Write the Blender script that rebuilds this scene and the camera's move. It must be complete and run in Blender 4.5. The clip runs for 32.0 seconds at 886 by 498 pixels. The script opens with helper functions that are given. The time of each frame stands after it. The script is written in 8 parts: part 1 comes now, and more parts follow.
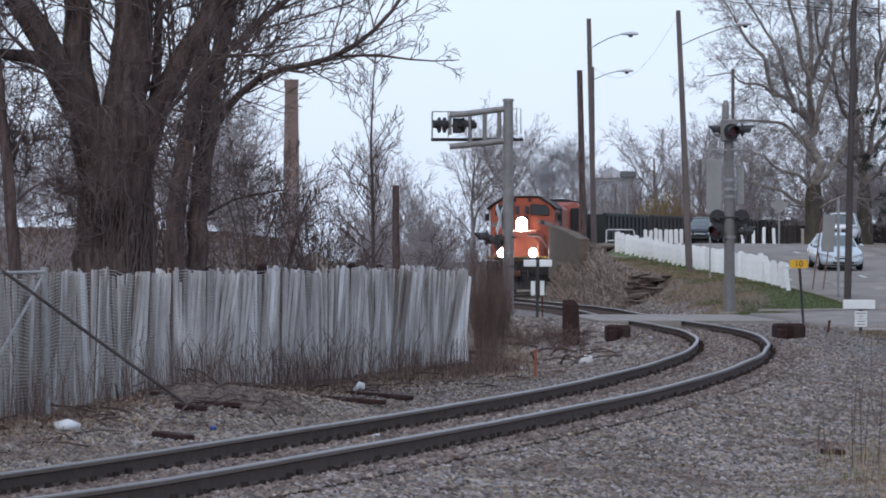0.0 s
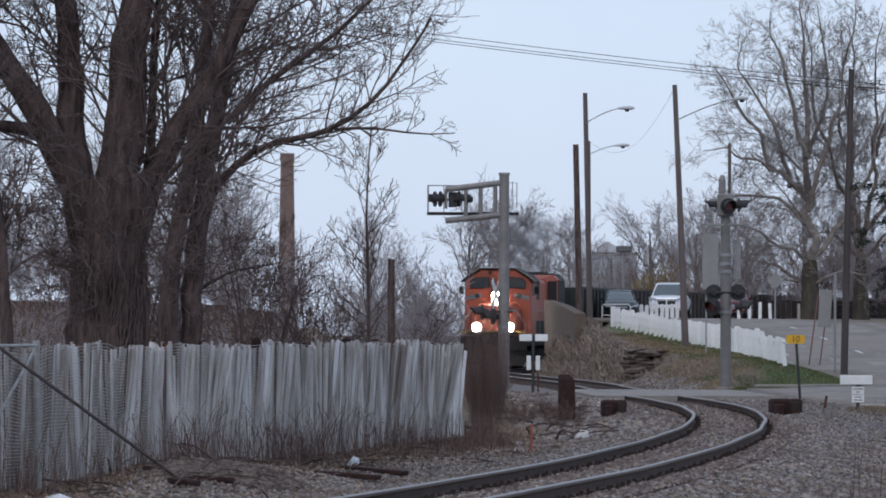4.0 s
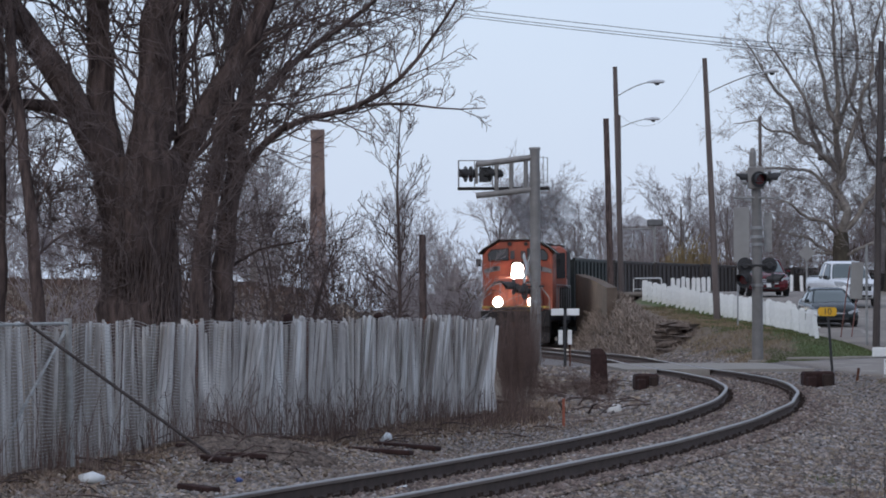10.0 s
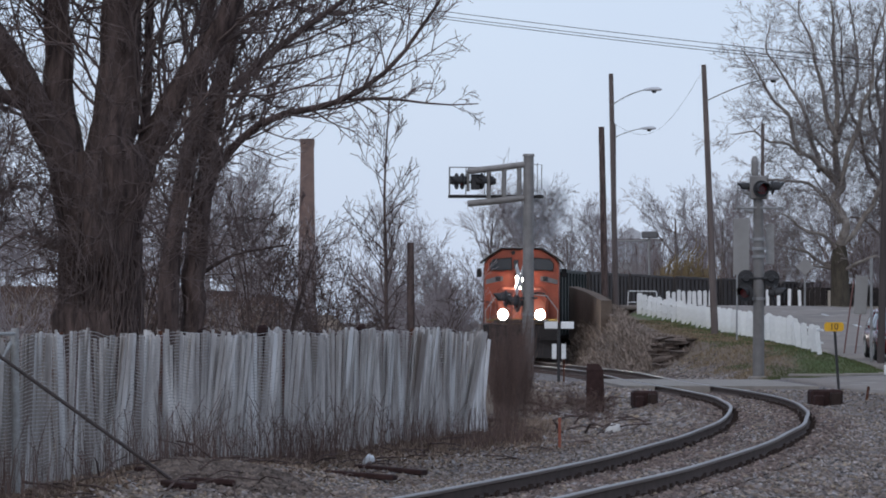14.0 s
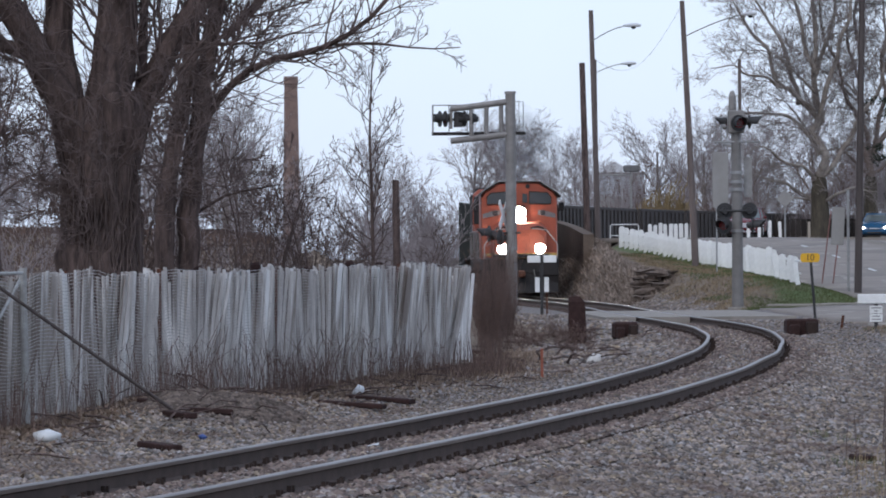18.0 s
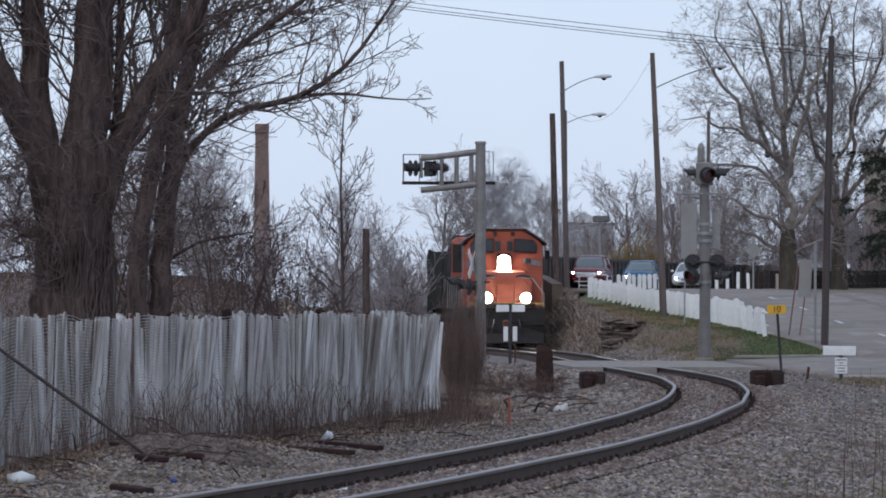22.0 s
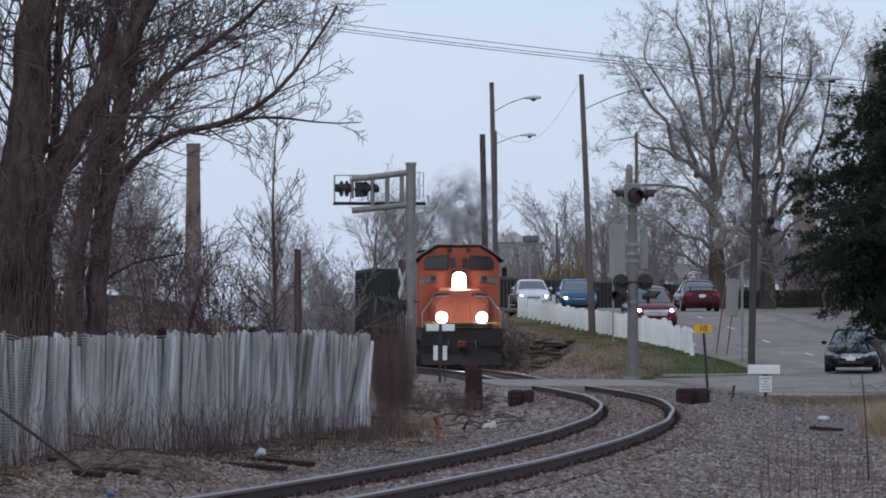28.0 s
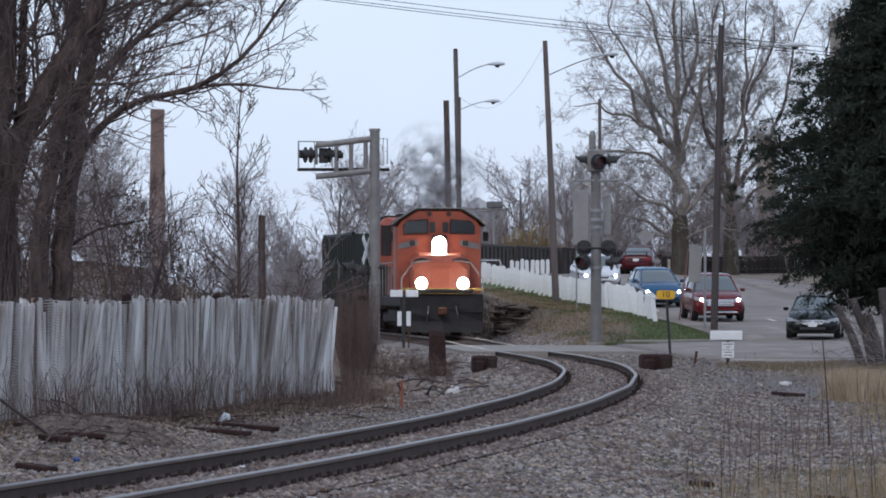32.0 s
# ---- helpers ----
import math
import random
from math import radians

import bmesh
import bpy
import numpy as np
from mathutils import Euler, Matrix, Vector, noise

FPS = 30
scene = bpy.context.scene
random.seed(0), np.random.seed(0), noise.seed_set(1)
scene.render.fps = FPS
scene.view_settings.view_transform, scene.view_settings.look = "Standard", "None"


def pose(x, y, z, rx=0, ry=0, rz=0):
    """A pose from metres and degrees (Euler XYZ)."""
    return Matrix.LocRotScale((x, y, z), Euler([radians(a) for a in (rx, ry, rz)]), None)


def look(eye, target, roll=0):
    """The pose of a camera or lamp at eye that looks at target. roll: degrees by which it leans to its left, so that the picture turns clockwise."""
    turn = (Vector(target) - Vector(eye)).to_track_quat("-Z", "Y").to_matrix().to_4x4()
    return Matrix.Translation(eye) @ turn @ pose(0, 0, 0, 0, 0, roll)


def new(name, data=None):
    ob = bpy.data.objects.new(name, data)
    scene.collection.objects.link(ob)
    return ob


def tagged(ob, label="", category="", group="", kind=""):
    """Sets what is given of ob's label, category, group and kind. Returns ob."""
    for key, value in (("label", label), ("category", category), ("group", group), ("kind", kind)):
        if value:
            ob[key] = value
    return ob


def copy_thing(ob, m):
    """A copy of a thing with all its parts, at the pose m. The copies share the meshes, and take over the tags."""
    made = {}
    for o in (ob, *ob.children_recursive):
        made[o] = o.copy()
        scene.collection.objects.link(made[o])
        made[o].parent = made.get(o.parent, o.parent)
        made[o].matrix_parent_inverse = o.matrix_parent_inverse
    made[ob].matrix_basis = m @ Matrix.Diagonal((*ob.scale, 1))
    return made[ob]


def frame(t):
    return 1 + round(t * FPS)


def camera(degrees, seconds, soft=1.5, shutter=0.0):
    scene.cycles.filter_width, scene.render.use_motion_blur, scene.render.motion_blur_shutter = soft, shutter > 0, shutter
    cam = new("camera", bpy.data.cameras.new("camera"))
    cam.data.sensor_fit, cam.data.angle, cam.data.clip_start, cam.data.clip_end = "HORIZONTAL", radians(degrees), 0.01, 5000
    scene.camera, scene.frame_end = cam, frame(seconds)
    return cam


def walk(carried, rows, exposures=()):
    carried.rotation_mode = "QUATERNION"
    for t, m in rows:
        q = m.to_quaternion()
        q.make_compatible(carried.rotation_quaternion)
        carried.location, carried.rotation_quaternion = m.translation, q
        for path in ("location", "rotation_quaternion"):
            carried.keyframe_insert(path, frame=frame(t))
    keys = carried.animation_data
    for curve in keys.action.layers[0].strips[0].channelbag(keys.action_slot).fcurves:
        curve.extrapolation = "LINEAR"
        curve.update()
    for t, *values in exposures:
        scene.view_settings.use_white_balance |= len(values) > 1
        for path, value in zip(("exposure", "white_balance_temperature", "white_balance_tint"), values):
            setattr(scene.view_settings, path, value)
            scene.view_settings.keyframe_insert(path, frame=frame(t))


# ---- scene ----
# ---------------------------------------------------------------- camera
EYE = (0.0, 0.0, 1.65)          # above the rail heads at the crossing
ROWS = [  # seconds, turn to the left, tilt up, lean, metres ahead
    (0, -0.010, 0.150, 0.05, -1.28),
    (0.5, -0.020, 0.158, 0.08, -1.17),
    (1, -0.032, 0.255, 0.08, -1.07),
    (1.5, -0.052, 0.435, 0.09, -0.86),
    (2, -0.079, 0.616, 0.13, -0.76),
    (2.5, -0.106, 0.756, 0.18, -0.76),
    (3, -0.113, 0.856, 0.20, -0.70),
    (3.5, -0.090, 0.908, 0.21, -0.72),
    (5.5, 0.088, 0.813, 0.11, -0.51),
    (6, 0.137, 0.703, 0.08, -0.30),
    (6.5, 0.191, 0.593, 0.04, -0.34),
    (7, 0.235, 0.555, 0.00, -0.30),
    (7.5, 0.254, 0.651, -0.03, -0.25),
    (8, 0.261, 0.784, -0.08, -0.26),
    (8.5, 0.266, 0.841, -0.17, -0.36),
    (9, 0.265, 0.789, -0.23, -0.36),
    (9.5, 0.268, 0.724, -0.25, -0.39),
    (10, 0.263, 0.654, -0.23, -0.70),
    (10.5, 0.261, 0.610, -0.22, -0.75),
    (11, 0.290, 0.619, -0.21, -0.11),
    (11.5, 0.294, 0.639, -0.19, 0.66),
    (12, 0.269, 0.668, -0.15, 1.65),
    (12.5, 0.242, 0.699, -0.08, 2.69),
    (13, 0.206, 0.724, 0.04, 3.52),
    (13.5, 0.181, 0.752, 0.14, 5.08),
    (14, 0.168, 0.779, 0.20, 6.16),
    (14.5, 0.190, 0.803, 0.24, 7.02),
    (16.5, 0.311, 0.445, -0.29, 6.66),
    (17, 0.224, 0.232, -0.35, 5.23),
    (17.5, 0.107, 0.159, -0.41, 3.80),
    (18, 0.009, 0.118, -0.45, 2.66),
    (18.5, -0.060, 0.095, -0.44, 2.03),
    (19, -0.099, 0.085, -0.42, 1.74),
    (19.5, -0.131, 0.104, -0.38, 1.61),
    (20, -0.164, 0.178, -0.29, 1.74),
    (20.5, -0.204, 0.291, -0.16, 1.69),
    (21, -0.238, 0.408, -0.04, 1.65),
    (21.5, -0.271, 0.520, 0.04, 1.55),
    (22, -0.303, 0.611, 0.08, 1.60),
    (22.5, -0.332, 0.688, 0.10, 1.58),
    (23, -0.389, 0.739, 0.11, 0.79),
    (23.5, -0.480, 0.820, 0.14, 0.06),
    (24, -0.547, 0.904, 0.15, -0.22),
    (24.5, -0.603, 0.974, 0.15, -0.31),
    (25, -0.660, 1.026, 0.17, -0.38),
    (25.5, -0.718, 1.059, 0.19, -0.20),
    (27.5, -0.961, 0.890, 0.12, -0.25),
    (28, -1.005, 0.808, 0.10, -0.29),
    (28.5, -1.037, 0.727, 0.10, -0.36),
    (29, -1.057, 0.661, 0.11, -0.42),
    (29.5, -1.088, 0.607, 0.11, -0.52),
    (30, -1.130, 0.562, 0.09, -0.62),
    (30.5, -1.194, 0.525, 0.07, -0.61),
    (31, -1.252, 0.496, 0.07, -0.48),
    (31.5, -1.317, 0.473, 0.10, -0.61),
    (32, -1.372, 0.461, 0.12, -0.77),
]
cam = camera(9.0, 32.0, soft=1.85)


def aim(turn, tilt, lean, ahead):
    a, b = radians(turn), radians(tilt)
    eye = Vector((EYE[0], EYE[1] + ahead, EYE[2]))
    return look(eye, eye + Vector((-math.sin(a) * math.cos(b), math.cos(a) * math.cos(b), math.sin(b))) * 100, lean)


walk(cam, [(t, aim(turn, tilt, lean, ahead)) for t, turn, tilt, lean, ahead in ROWS], [(t, stops, 6330, 13) for t, stops in ((0.0, 0.34), (2.0, 0.19), (3.0, 0.09), (4.5, 0.06), (6.0, 0.06), (7.0, 0.16), (8.0, 0.12), (9.0, 0.0), (12.0, 0.11), (13.0, 0.04), (14.0, 0.0), (15.5, 0.04), (17.0, 0.12), (18.0, 0.33), (20.0, 0.31), (22.0, 0.08), (24.0, -0.09), (25.0, -0.04), (28.0, -0.02), (29.0, 0.08), (30.0, 0.13), (32.0, 0.20))])

# ---------------------------------------------------------------- light
SUN_UP, SUN_ROUND = radians(38), radians(200)
world = bpy.data.worlds.new("overcast_sky")
scene.world = world
world.use_nodes = True
wn, wl = world.node_tree.nodes, world.node_tree.links
wn.clear()
w_out, w_bg = wn.new("ShaderNodeOutputWorld"), wn.new("ShaderNodeBackground")
w_sky, w_mix, w_noise, w_ramp = wn.new("ShaderNodeTexSky"), wn.new("ShaderNodeMix"), wn.new("ShaderNodeTexNoise"), wn.new("ShaderNodeValToRGB")
w_sky.sky_type, w_sky.sun_disc, w_sky.sun_elevation, w_sky.sun_rotation = "NISHITA", False, SUN_UP, SUN_ROUND
w_mix.data_type = "RGBA"
w_noise.inputs["Scale"].default_value, w_noise.inputs["Detail"].default_value = 11.0, 5.0
w_ramp.color_ramp.elements[0].color, w_ramp.color_ramp.elements[1].color = (4.35, 5.25, 6.95, 1), (5.65, 6.6, 7.95, 1)
w_mix.inputs["Factor"].default_value = 0.82
wl.new(w_noise.outputs["Fac"], w_ramp.inputs["Fac"])
wl.new(w_sky.outputs[0], w_mix.inputs["A"])
wl.new(w_ramp.outputs["Color"], w_mix.inputs["B"])
wl.new(w_mix.outputs["Result"], w_bg.inputs["Color"])
w_bg.inputs["Strength"].default_value = 0.12
wl.new(w_bg.outputs[0], w_out.inputs[0])
sun = new("sun", bpy.data.lights.new("sun", "SUN"))
sun.data.energy, sun.data.angle, sun.data.color = 0.7, radians(25), (1.0, 0.96, 0.9)
sun.matrix_basis = look((0, 0, 60), (0 - 60 * math.sin(SUN_ROUND) * math.cos(SUN_UP), 60 * math.cos(SUN_ROUND) * math.cos(SUN_UP) * -1, 60 - 60 * math.sin(SUN_UP)))

# ---------------------------------------------------------------- materials


def mat(name, a, b=None, rough=0.8, metal=0.0, scale=6.0, fine=60.0, bump=0.2, per=0.0, island=0.0, stretch=(1, 1, 1), emit=0.0, gloss=None, world=False):
    """Two colours mixed by coarse and fine noise, with fine relief; per, island: how far single pieces differ."""
    m = bpy.data.materials.new(name)
    m.use_nodes = True
    n, l = m.node_tree.nodes, m.node_tree.links
    p = n["Principled BSDF"]
    b = b or tuple(c * 0.65 for c in a)
    at, mp = n.new("ShaderNodeTexCoord"), n.new("ShaderNodeMapping")
    mp.inputs["Scale"].default_value = stretch
    l.new(n.new("ShaderNodeNewGeometry").outputs["Position"] if world else at.outputs["Object"], mp.inputs["Vector"])
    n1, n2, mx, ad = n.new("ShaderNodeTexNoise"), n.new("ShaderNodeTexNoise"), n.new("ShaderNodeMix"), n.new("ShaderNodeMath")
    for nz, sc in ((n1, scale), (n2, fine)):
        nz.inputs["Scale"].default_value, nz.inputs["Detail"].default_value, nz.inputs["Roughness"].default_value = sc, 5.0, 0.62
        l.new(mp.outputs[0], nz.inputs["Vector"])
    ad.operation = "MULTIPLY_ADD"
    ad.inputs[1].default_value, ad.inputs[2].default_value = 0.45, 0.0
    l.new(n2.outputs["Fac"], ad.inputs[0])
    sm, rg = n.new("ShaderNodeMath"), n.new("ShaderNodeMapRange")
    sm.operation = "ADD"
    l.new(n1.outputs["Fac"], sm.inputs[0])
    l.new(ad.outputs[0], sm.inputs[1])
    rg.inputs["From Min"].default_value, rg.inputs["From Max"].default_value = 0.5, 0.95
    l.new(sm.outputs[0], rg.inputs["Value"])
    mx.data_type = "RGBA"
    mx.inputs["A"].default_value, mx.inputs["B"].default_value = (*a, 1), (*b, 1)
    l.new(rg.outputs[0], mx.inputs["Factor"])
    col = mx.outputs["Result"]
    for amount, node, out in ((per, "ShaderNodeObjectInfo", "Random"), (island, "ShaderNodeNewGeometry", "Random Per Island")):
        if amount:
            src, r2, hs = n.new(node), n.new("ShaderNodeMapRange"), n.new("ShaderNodeHueSaturation")
            r2.inputs["To Min"].default_value, r2.inputs["To Max"].default_value = 1 - amount, 1 + amount
            l.new(src.outputs[out], r2.inputs["Value"])
            l.new(r2.outputs[0], hs.inputs["Value"])
            if island > 0.6 and node == "ShaderNodeNewGeometry":
                fr, mu, r3, r4 = n.new("ShaderNodeMath"), n.new("ShaderNodeMath"), n.new("ShaderNodeMapRange"), n.new("ShaderNodeMapRange")
                mu.operation, fr.operation = "MULTIPLY", "FRACT"
                mu.inputs[1].default_value = 7.13
                l.new(src.outputs[out], mu.inputs[0])
                l.new(mu.outputs[0], fr.inputs[0])
                for rr, key, lo_, hi_ in ((r3, "Hue", 0.47, 0.53), (r4, "Saturation", 0.2, 1.7)):
                    rr.inputs["To Min"].default_value, rr.inputs["To Max"].default_value = lo_, hi_
                    l.new(fr.outputs[0], rr.inputs["Value"])
                    l.new(rr.outputs[0], hs.inputs[key])
            l.new(col, hs.inputs["Color"])
            col = hs.outputs[0]
    l.new(col, p.inputs["Base Color"])
    p.inputs["Roughness"].default_value, p.inputs["Metallic"].default_value = rough, metal
    if gloss is None and rough >= 0.85:
        gloss = 0.18
    if gloss is not None:
        p.inputs["Specular IOR Level"].default_value = gloss
    if bump:
        bp = n.new("ShaderNodeBump")
        bp.inputs["Strength"].default_value, bp.inputs["Distance"].default_value = bump, 0.02
        l.new(sm.outputs[0], bp.inputs["Height"])
        l.new(bp.outputs[0], p.inputs["Normal"])
    if emit:
        p.inputs["Emission Color"].default_value, p.inputs["Emission Strength"].default_value = (*a, 1), emit
    return m


def glass(name, tint=(0.03, 0.035, 0.04)):
    m = mat(name, tint, tint, 0.08, 0, bump=0)
    return m


BARK = mat("dark_bark", (0.150, 0.108, 0.097), (0.036, 0.027, 0.026), 0.97, scale=11, fine=40, bump=1.0, stretch=(1, 1, 0.18))
TWIG = mat("twig_bark", (0.175, 0.132, 0.122), (0.11, 0.084, 0.08), 0.95, bump=0)
PALE_BARK = mat("pale_mottled_bark", (0.34, 0.305, 0.27), (0.14, 0.115, 0.10), 0.9, scale=2.5, fine=12, bump=0.4)
# far bark and twigs: distance haze is put into their paler colour
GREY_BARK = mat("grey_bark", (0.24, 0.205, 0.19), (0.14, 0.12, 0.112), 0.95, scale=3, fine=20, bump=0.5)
HAZED_TWIG = mat("hazed_far_twigs", (0.33, 0.29, 0.29), (0.23, 0.20, 0.205), 0.95, bump=0)
RAILSIDE = mat("dark_oiled_rail_steel", (0.098, 0.070, 0.059), (0.058, 0.043, 0.037), 0.9, 0.0, scale=3, fine=40, bump=0.15)
RAILTOP = mat("worn_rail_head", (0.135, 0.105, 0.088), (0.08, 0.062, 0.052), 0.33, 0.1, scale=2, fine=30, bump=0.05, gloss=0.4)
TIEWOOD = mat("weathered_tie_wood", (0.16, 0.115, 0.10), (0.065, 0.05, 0.045), 0.95, scale=5, fine=50, bump=0.6, per=0.35, stretch=(0.3, 1, 1))
SPIKE = mat("dirty_spike_iron", (0.055, 0.038, 0.032), (0.03, 0.022, 0.02), 0.95, 0.0, scale=8, bump=0.2)
RUST = mat("rusted_iron", (0.15, 0.065, 0.04), (0.06, 0.03, 0.024), 0.9, 0.2, scale=8, bump=0.4)
STONE = mat("ballast_stone", (0.315, 0.264, 0.236), (0.105, 0.086, 0.076), 0.95, scale=9, fine=70, bump=0.3, island=0.68)
MAST = mat("weathered_mast_paint", (0.20, 0.19, 0.182), (0.13, 0.122, 0.115), 0.7, 0.1, scale=3, bump=0.1)
CONCRETE = mat("pale_crossing_concrete", (0.31, 0.282, 0.25), (0.19, 0.17, 0.15), 0.9, scale=1.5, bump=0.3)
PATH = mat("pale_concrete_path", (0.37, 0.335, 0.30), (0.26, 0.235, 0.21), 0.9, scale=1.2, bump=0.3)
ASPHALT = mat("grey_asphalt", (0.265, 0.23, 0.203), (0.195, 0.17, 0.151), 0.92, scale=0.6, fine=30, bump=0.25)
WHITEPAINT = mat("chipped_white_paint", (0.80, 0.80, 0.79), (0.66, 0.66, 0.64), 0.7, scale=5, fine=40, bump=0.2, per=0.07)
ROADWHITE = mat("worn_white_road_paint", (0.62, 0.62, 0.60), (0.42, 0.42, 0.41), 0.85, bump=0.1)
ROADYELLOW = mat("worn_yellow_road_paint", (0.24, 0.21, 0.155), (0.19, 0.175, 0.145), 0.85, bump=0.1)
GALV = mat("dull_galvanised_steel", (0.34, 0.34, 0.34), (0.22, 0.22, 0.22), 0.6, 0.4, scale=4, bump=0.1)
BANDGREY = mat("dark_grey_band_paint", (0.15, 0.148, 0.15), (0.10, 0.098, 0.10), 0.55, bump=0.05)
ALU = mat("grey_aluminium_paint", (0.265, 0.25, 0.238), (0.165, 0.154, 0.146), 0.55, 0.3, scale=3, bump=0.1)
BLACK = mat("matt_black_paint", (0.018, 0.018, 0.02), (0.03, 0.028, 0.028), 0.6, bump=0.1)
REDLENS = mat("dark_red_lens", (0.16, 0.012, 0.015), (0.10, 0.01, 0.012), 0.25, bump=0)
REDGLOW = mat("lit_red_lens", (0.15, 0.015, 0.015), (0.11, 0.012, 0.012), 0.3, bump=0, emit=0.03)
DARKPOLE = mat("dark_creosoted_pole", (0.095, 0.080, 0.076), (0.055, 0.046, 0.044), 0.95, scale=4, fine=40, bump=0.5, stretch=(1, 1, 0.12))
POLEWOOD = mat("weathered_pole_wood", (0.165, 0.134, 0.124), (0.10, 0.081, 0.075), 0.95, scale=4, fine=40, bump=0.5, stretch=(1, 1, 0.12))
SLAT = mat("weathered_white_slat", (0.80, 0.76, 0.72), (0.34, 0.30, 0.27), 0.9, scale=2.2, fine=18, bump=0.4, per=0.2, stretch=(3, 0.8, 0.3), world=True)
TUBE = mat("weathered_gate_tube", (0.42, 0.43, 0.42), (0.24, 0.23, 0.22), 0.7, 0.1, scale=6, bump=0.2)
SLAT_BRIGHT = mat("bleached_white_slat", (0.86, 0.84, 0.815), (0.50, 0.46, 0.43), 0.9, scale=2.2, fine=18, bump=0.4, per=0.15, stretch=(3, 0.8, 0.3), world=True)
SLAT_DULL = mat("dirty_white_slat", (0.60, 0.56, 0.52), (0.24, 0.205, 0.18), 0.9, scale=2.2, fine=18, bump=0.4, per=0.2, stretch=(3, 0.8, 0.3), world=True)


def stain(m, colour, scale, lo, hi, most, stretch=(1, 1, 1)):
    """Broad patches of dirt over a material."""
    n, l = m.node_tree.nodes, m.node_tree.links
    p = n["Principled BSDF"]
    src = p.inputs["Base Color"].links[0].from_socket
    g, nz, rg, mx = n.new("ShaderNodeNewGeometry"), n.new("ShaderNodeTexNoise"), n.new("ShaderNodeMapRange"), n.new("ShaderNodeMix")
    nz.inputs["Scale"].default_value, nz.inputs["Detail"].default_value = scale, 3.0
    mp = n.new("ShaderNodeMapping")
    mp.inputs["Scale"].default_value = stretch
    l.new(g.outputs["Position"], mp.inputs["Vector"])
    l.new(mp.outputs[0], nz.inputs["Vector"])
    rg.inputs["From Min"].default_value, rg.inputs["From Max"].default_value, rg.inputs["To Max"].default_value = lo, hi, most
    l.new(nz.outputs["Fac"], rg.inputs["Value"])
    mx.data_type = "RGBA"
    l.new(src, mx.inputs["A"])
    mx.inputs["B"].default_value = (*colour, 1)
    l.new(rg.outputs[0], mx.inputs["Factor"])
    l.new(mx.outputs["Result"], p.inputs["Base Color"])


stain(ASPHALT, (0.17, 0.15, 0.135), 0.4, 0.52, 0.58, 0.55, (1, 0.3, 1))
stain(ASPHALT, (0.33, 0.30, 0.27), 0.9, 0.60, 0.64, 0.5, (1, 0.2, 1))
stain(STONE, (0.115, 0.082, 0.066), 0.3, 0.48, 0.68, 0.6)
stain(STONE, (0.10, 0.062, 0.05), 0.9, 0.56, 0.66, 0.6)
for slat_paint in (SLAT, SLAT_DULL):
    stain(slat_paint, (0.25, 0.205, 0.18), 0.55, 0.42, 0.64, 0.5)
    stain(slat_paint, (0.17, 0.132, 0.112), 1.6, 0.50, 0.60, 0.75, (2.0, 1.0, 0.16))
    stain(slat_paint, (0.80, 0.79, 0.775), 2.4, 0.57, 0.66, 0.75, (2.0, 1.0, 0.10))
CHARRED = mat("charred_timber", (0.060, 0.033, 0.030), (0.024, 0.015, 0.014), 0.95, scale=6, bump=0.5)
WIRE = mat("grey_wire", (0.66, 0.64, 0.62), (0.16, 0.145, 0.14), 0.6, 0.0, scale=9, fine=30, bump=0)
LEAFLITTER = mat("dead_leaves", (0.29, 0.215, 0.165), (0.155, 0.115, 0.09), 0.95, bump=0, island=0.45)
DRYGRASS = mat("dry_grass", (0.33, 0.25, 0.15), (0.20, 0.155, 0.10), 0.95, bump=0, island=0.35)
BRAMBLE = mat("brown_brush_stems", (0.18, 0.122, 0.105), (0.10, 0.07, 0.061), 0.95, bump=0, island=0.3)
GREENGRASS = mat("short_green_grass", (0.085, 0.115, 0.042), (0.10, 0.105, 0.05), 0.95, bump=0, island=0.35)
NEEDLES = mat("dark_evergreen_needles", (0.034, 0.045, 0.032), (0.020, 0.028, 0.020), 0.85, bump=0, island=0.45)
YELLOWSIGN = mat("yellow_sign_sheet", (0.72, 0.40, 0.02), (0.62, 0.34, 0.02), 0.45, bump=0)
ORANGE = mat("orange_locomotive_paint", (0.344, 0.069, 0.029), (0.206, 0.045, 0.022), 0.5, scale=1.6, fine=14, bump=0.08)
LOCOBLACK = mat("grimy_black_paint", (0.018, 0.017, 0.018), (0.036, 0.031, 0.029), 0.7, scale=2, bump=0.15, gloss=0.22)
LOCOYELLOW = mat("yellow_stripe_paint", (0.32, 0.20, 0.035), (0.20, 0.13, 0.03), 0.55, bump=0.05)
LOCOGREY = mat("pale_grey_paint", (0.30, 0.295, 0.29), (0.20, 0.195, 0.19), 0.55, bump=0.05)
LOCOGREEN = mat("dark_green_paint", (0.016, 0.022, 0.019), (0.013, 0.016, 0.015), 0.6, bump=0.1)
HOPPER = mat("dirty_brown_steel", (0.075, 0.062, 0.056), (0.045, 0.038, 0.036), 0.8, 0.2, scale=1.5, bump=0.2)
COAL = mat("coal", (0.015, 0.015, 0.016), (0.03, 0.03, 0.03), 0.7, scale=20, bump=0.8)
LAMP = mat("lit_headlight", (1.0, 0.93, 0.80), (1.0, 0.93, 0.80), 0.3, bump=0, emit=90.0)
CARLAMP = mat("lit_car_headlight", (0.95, 0.97, 1.0), (0.95, 0.97, 1.0), 0.3, bump=0, emit=14.0)
TAIL = mat("red_tail_lamp", (0.35, 0.01, 0.012), (0.25, 0.01, 0.01), 0.25, bump=0)
GLASS = glass("dark_window_glass")
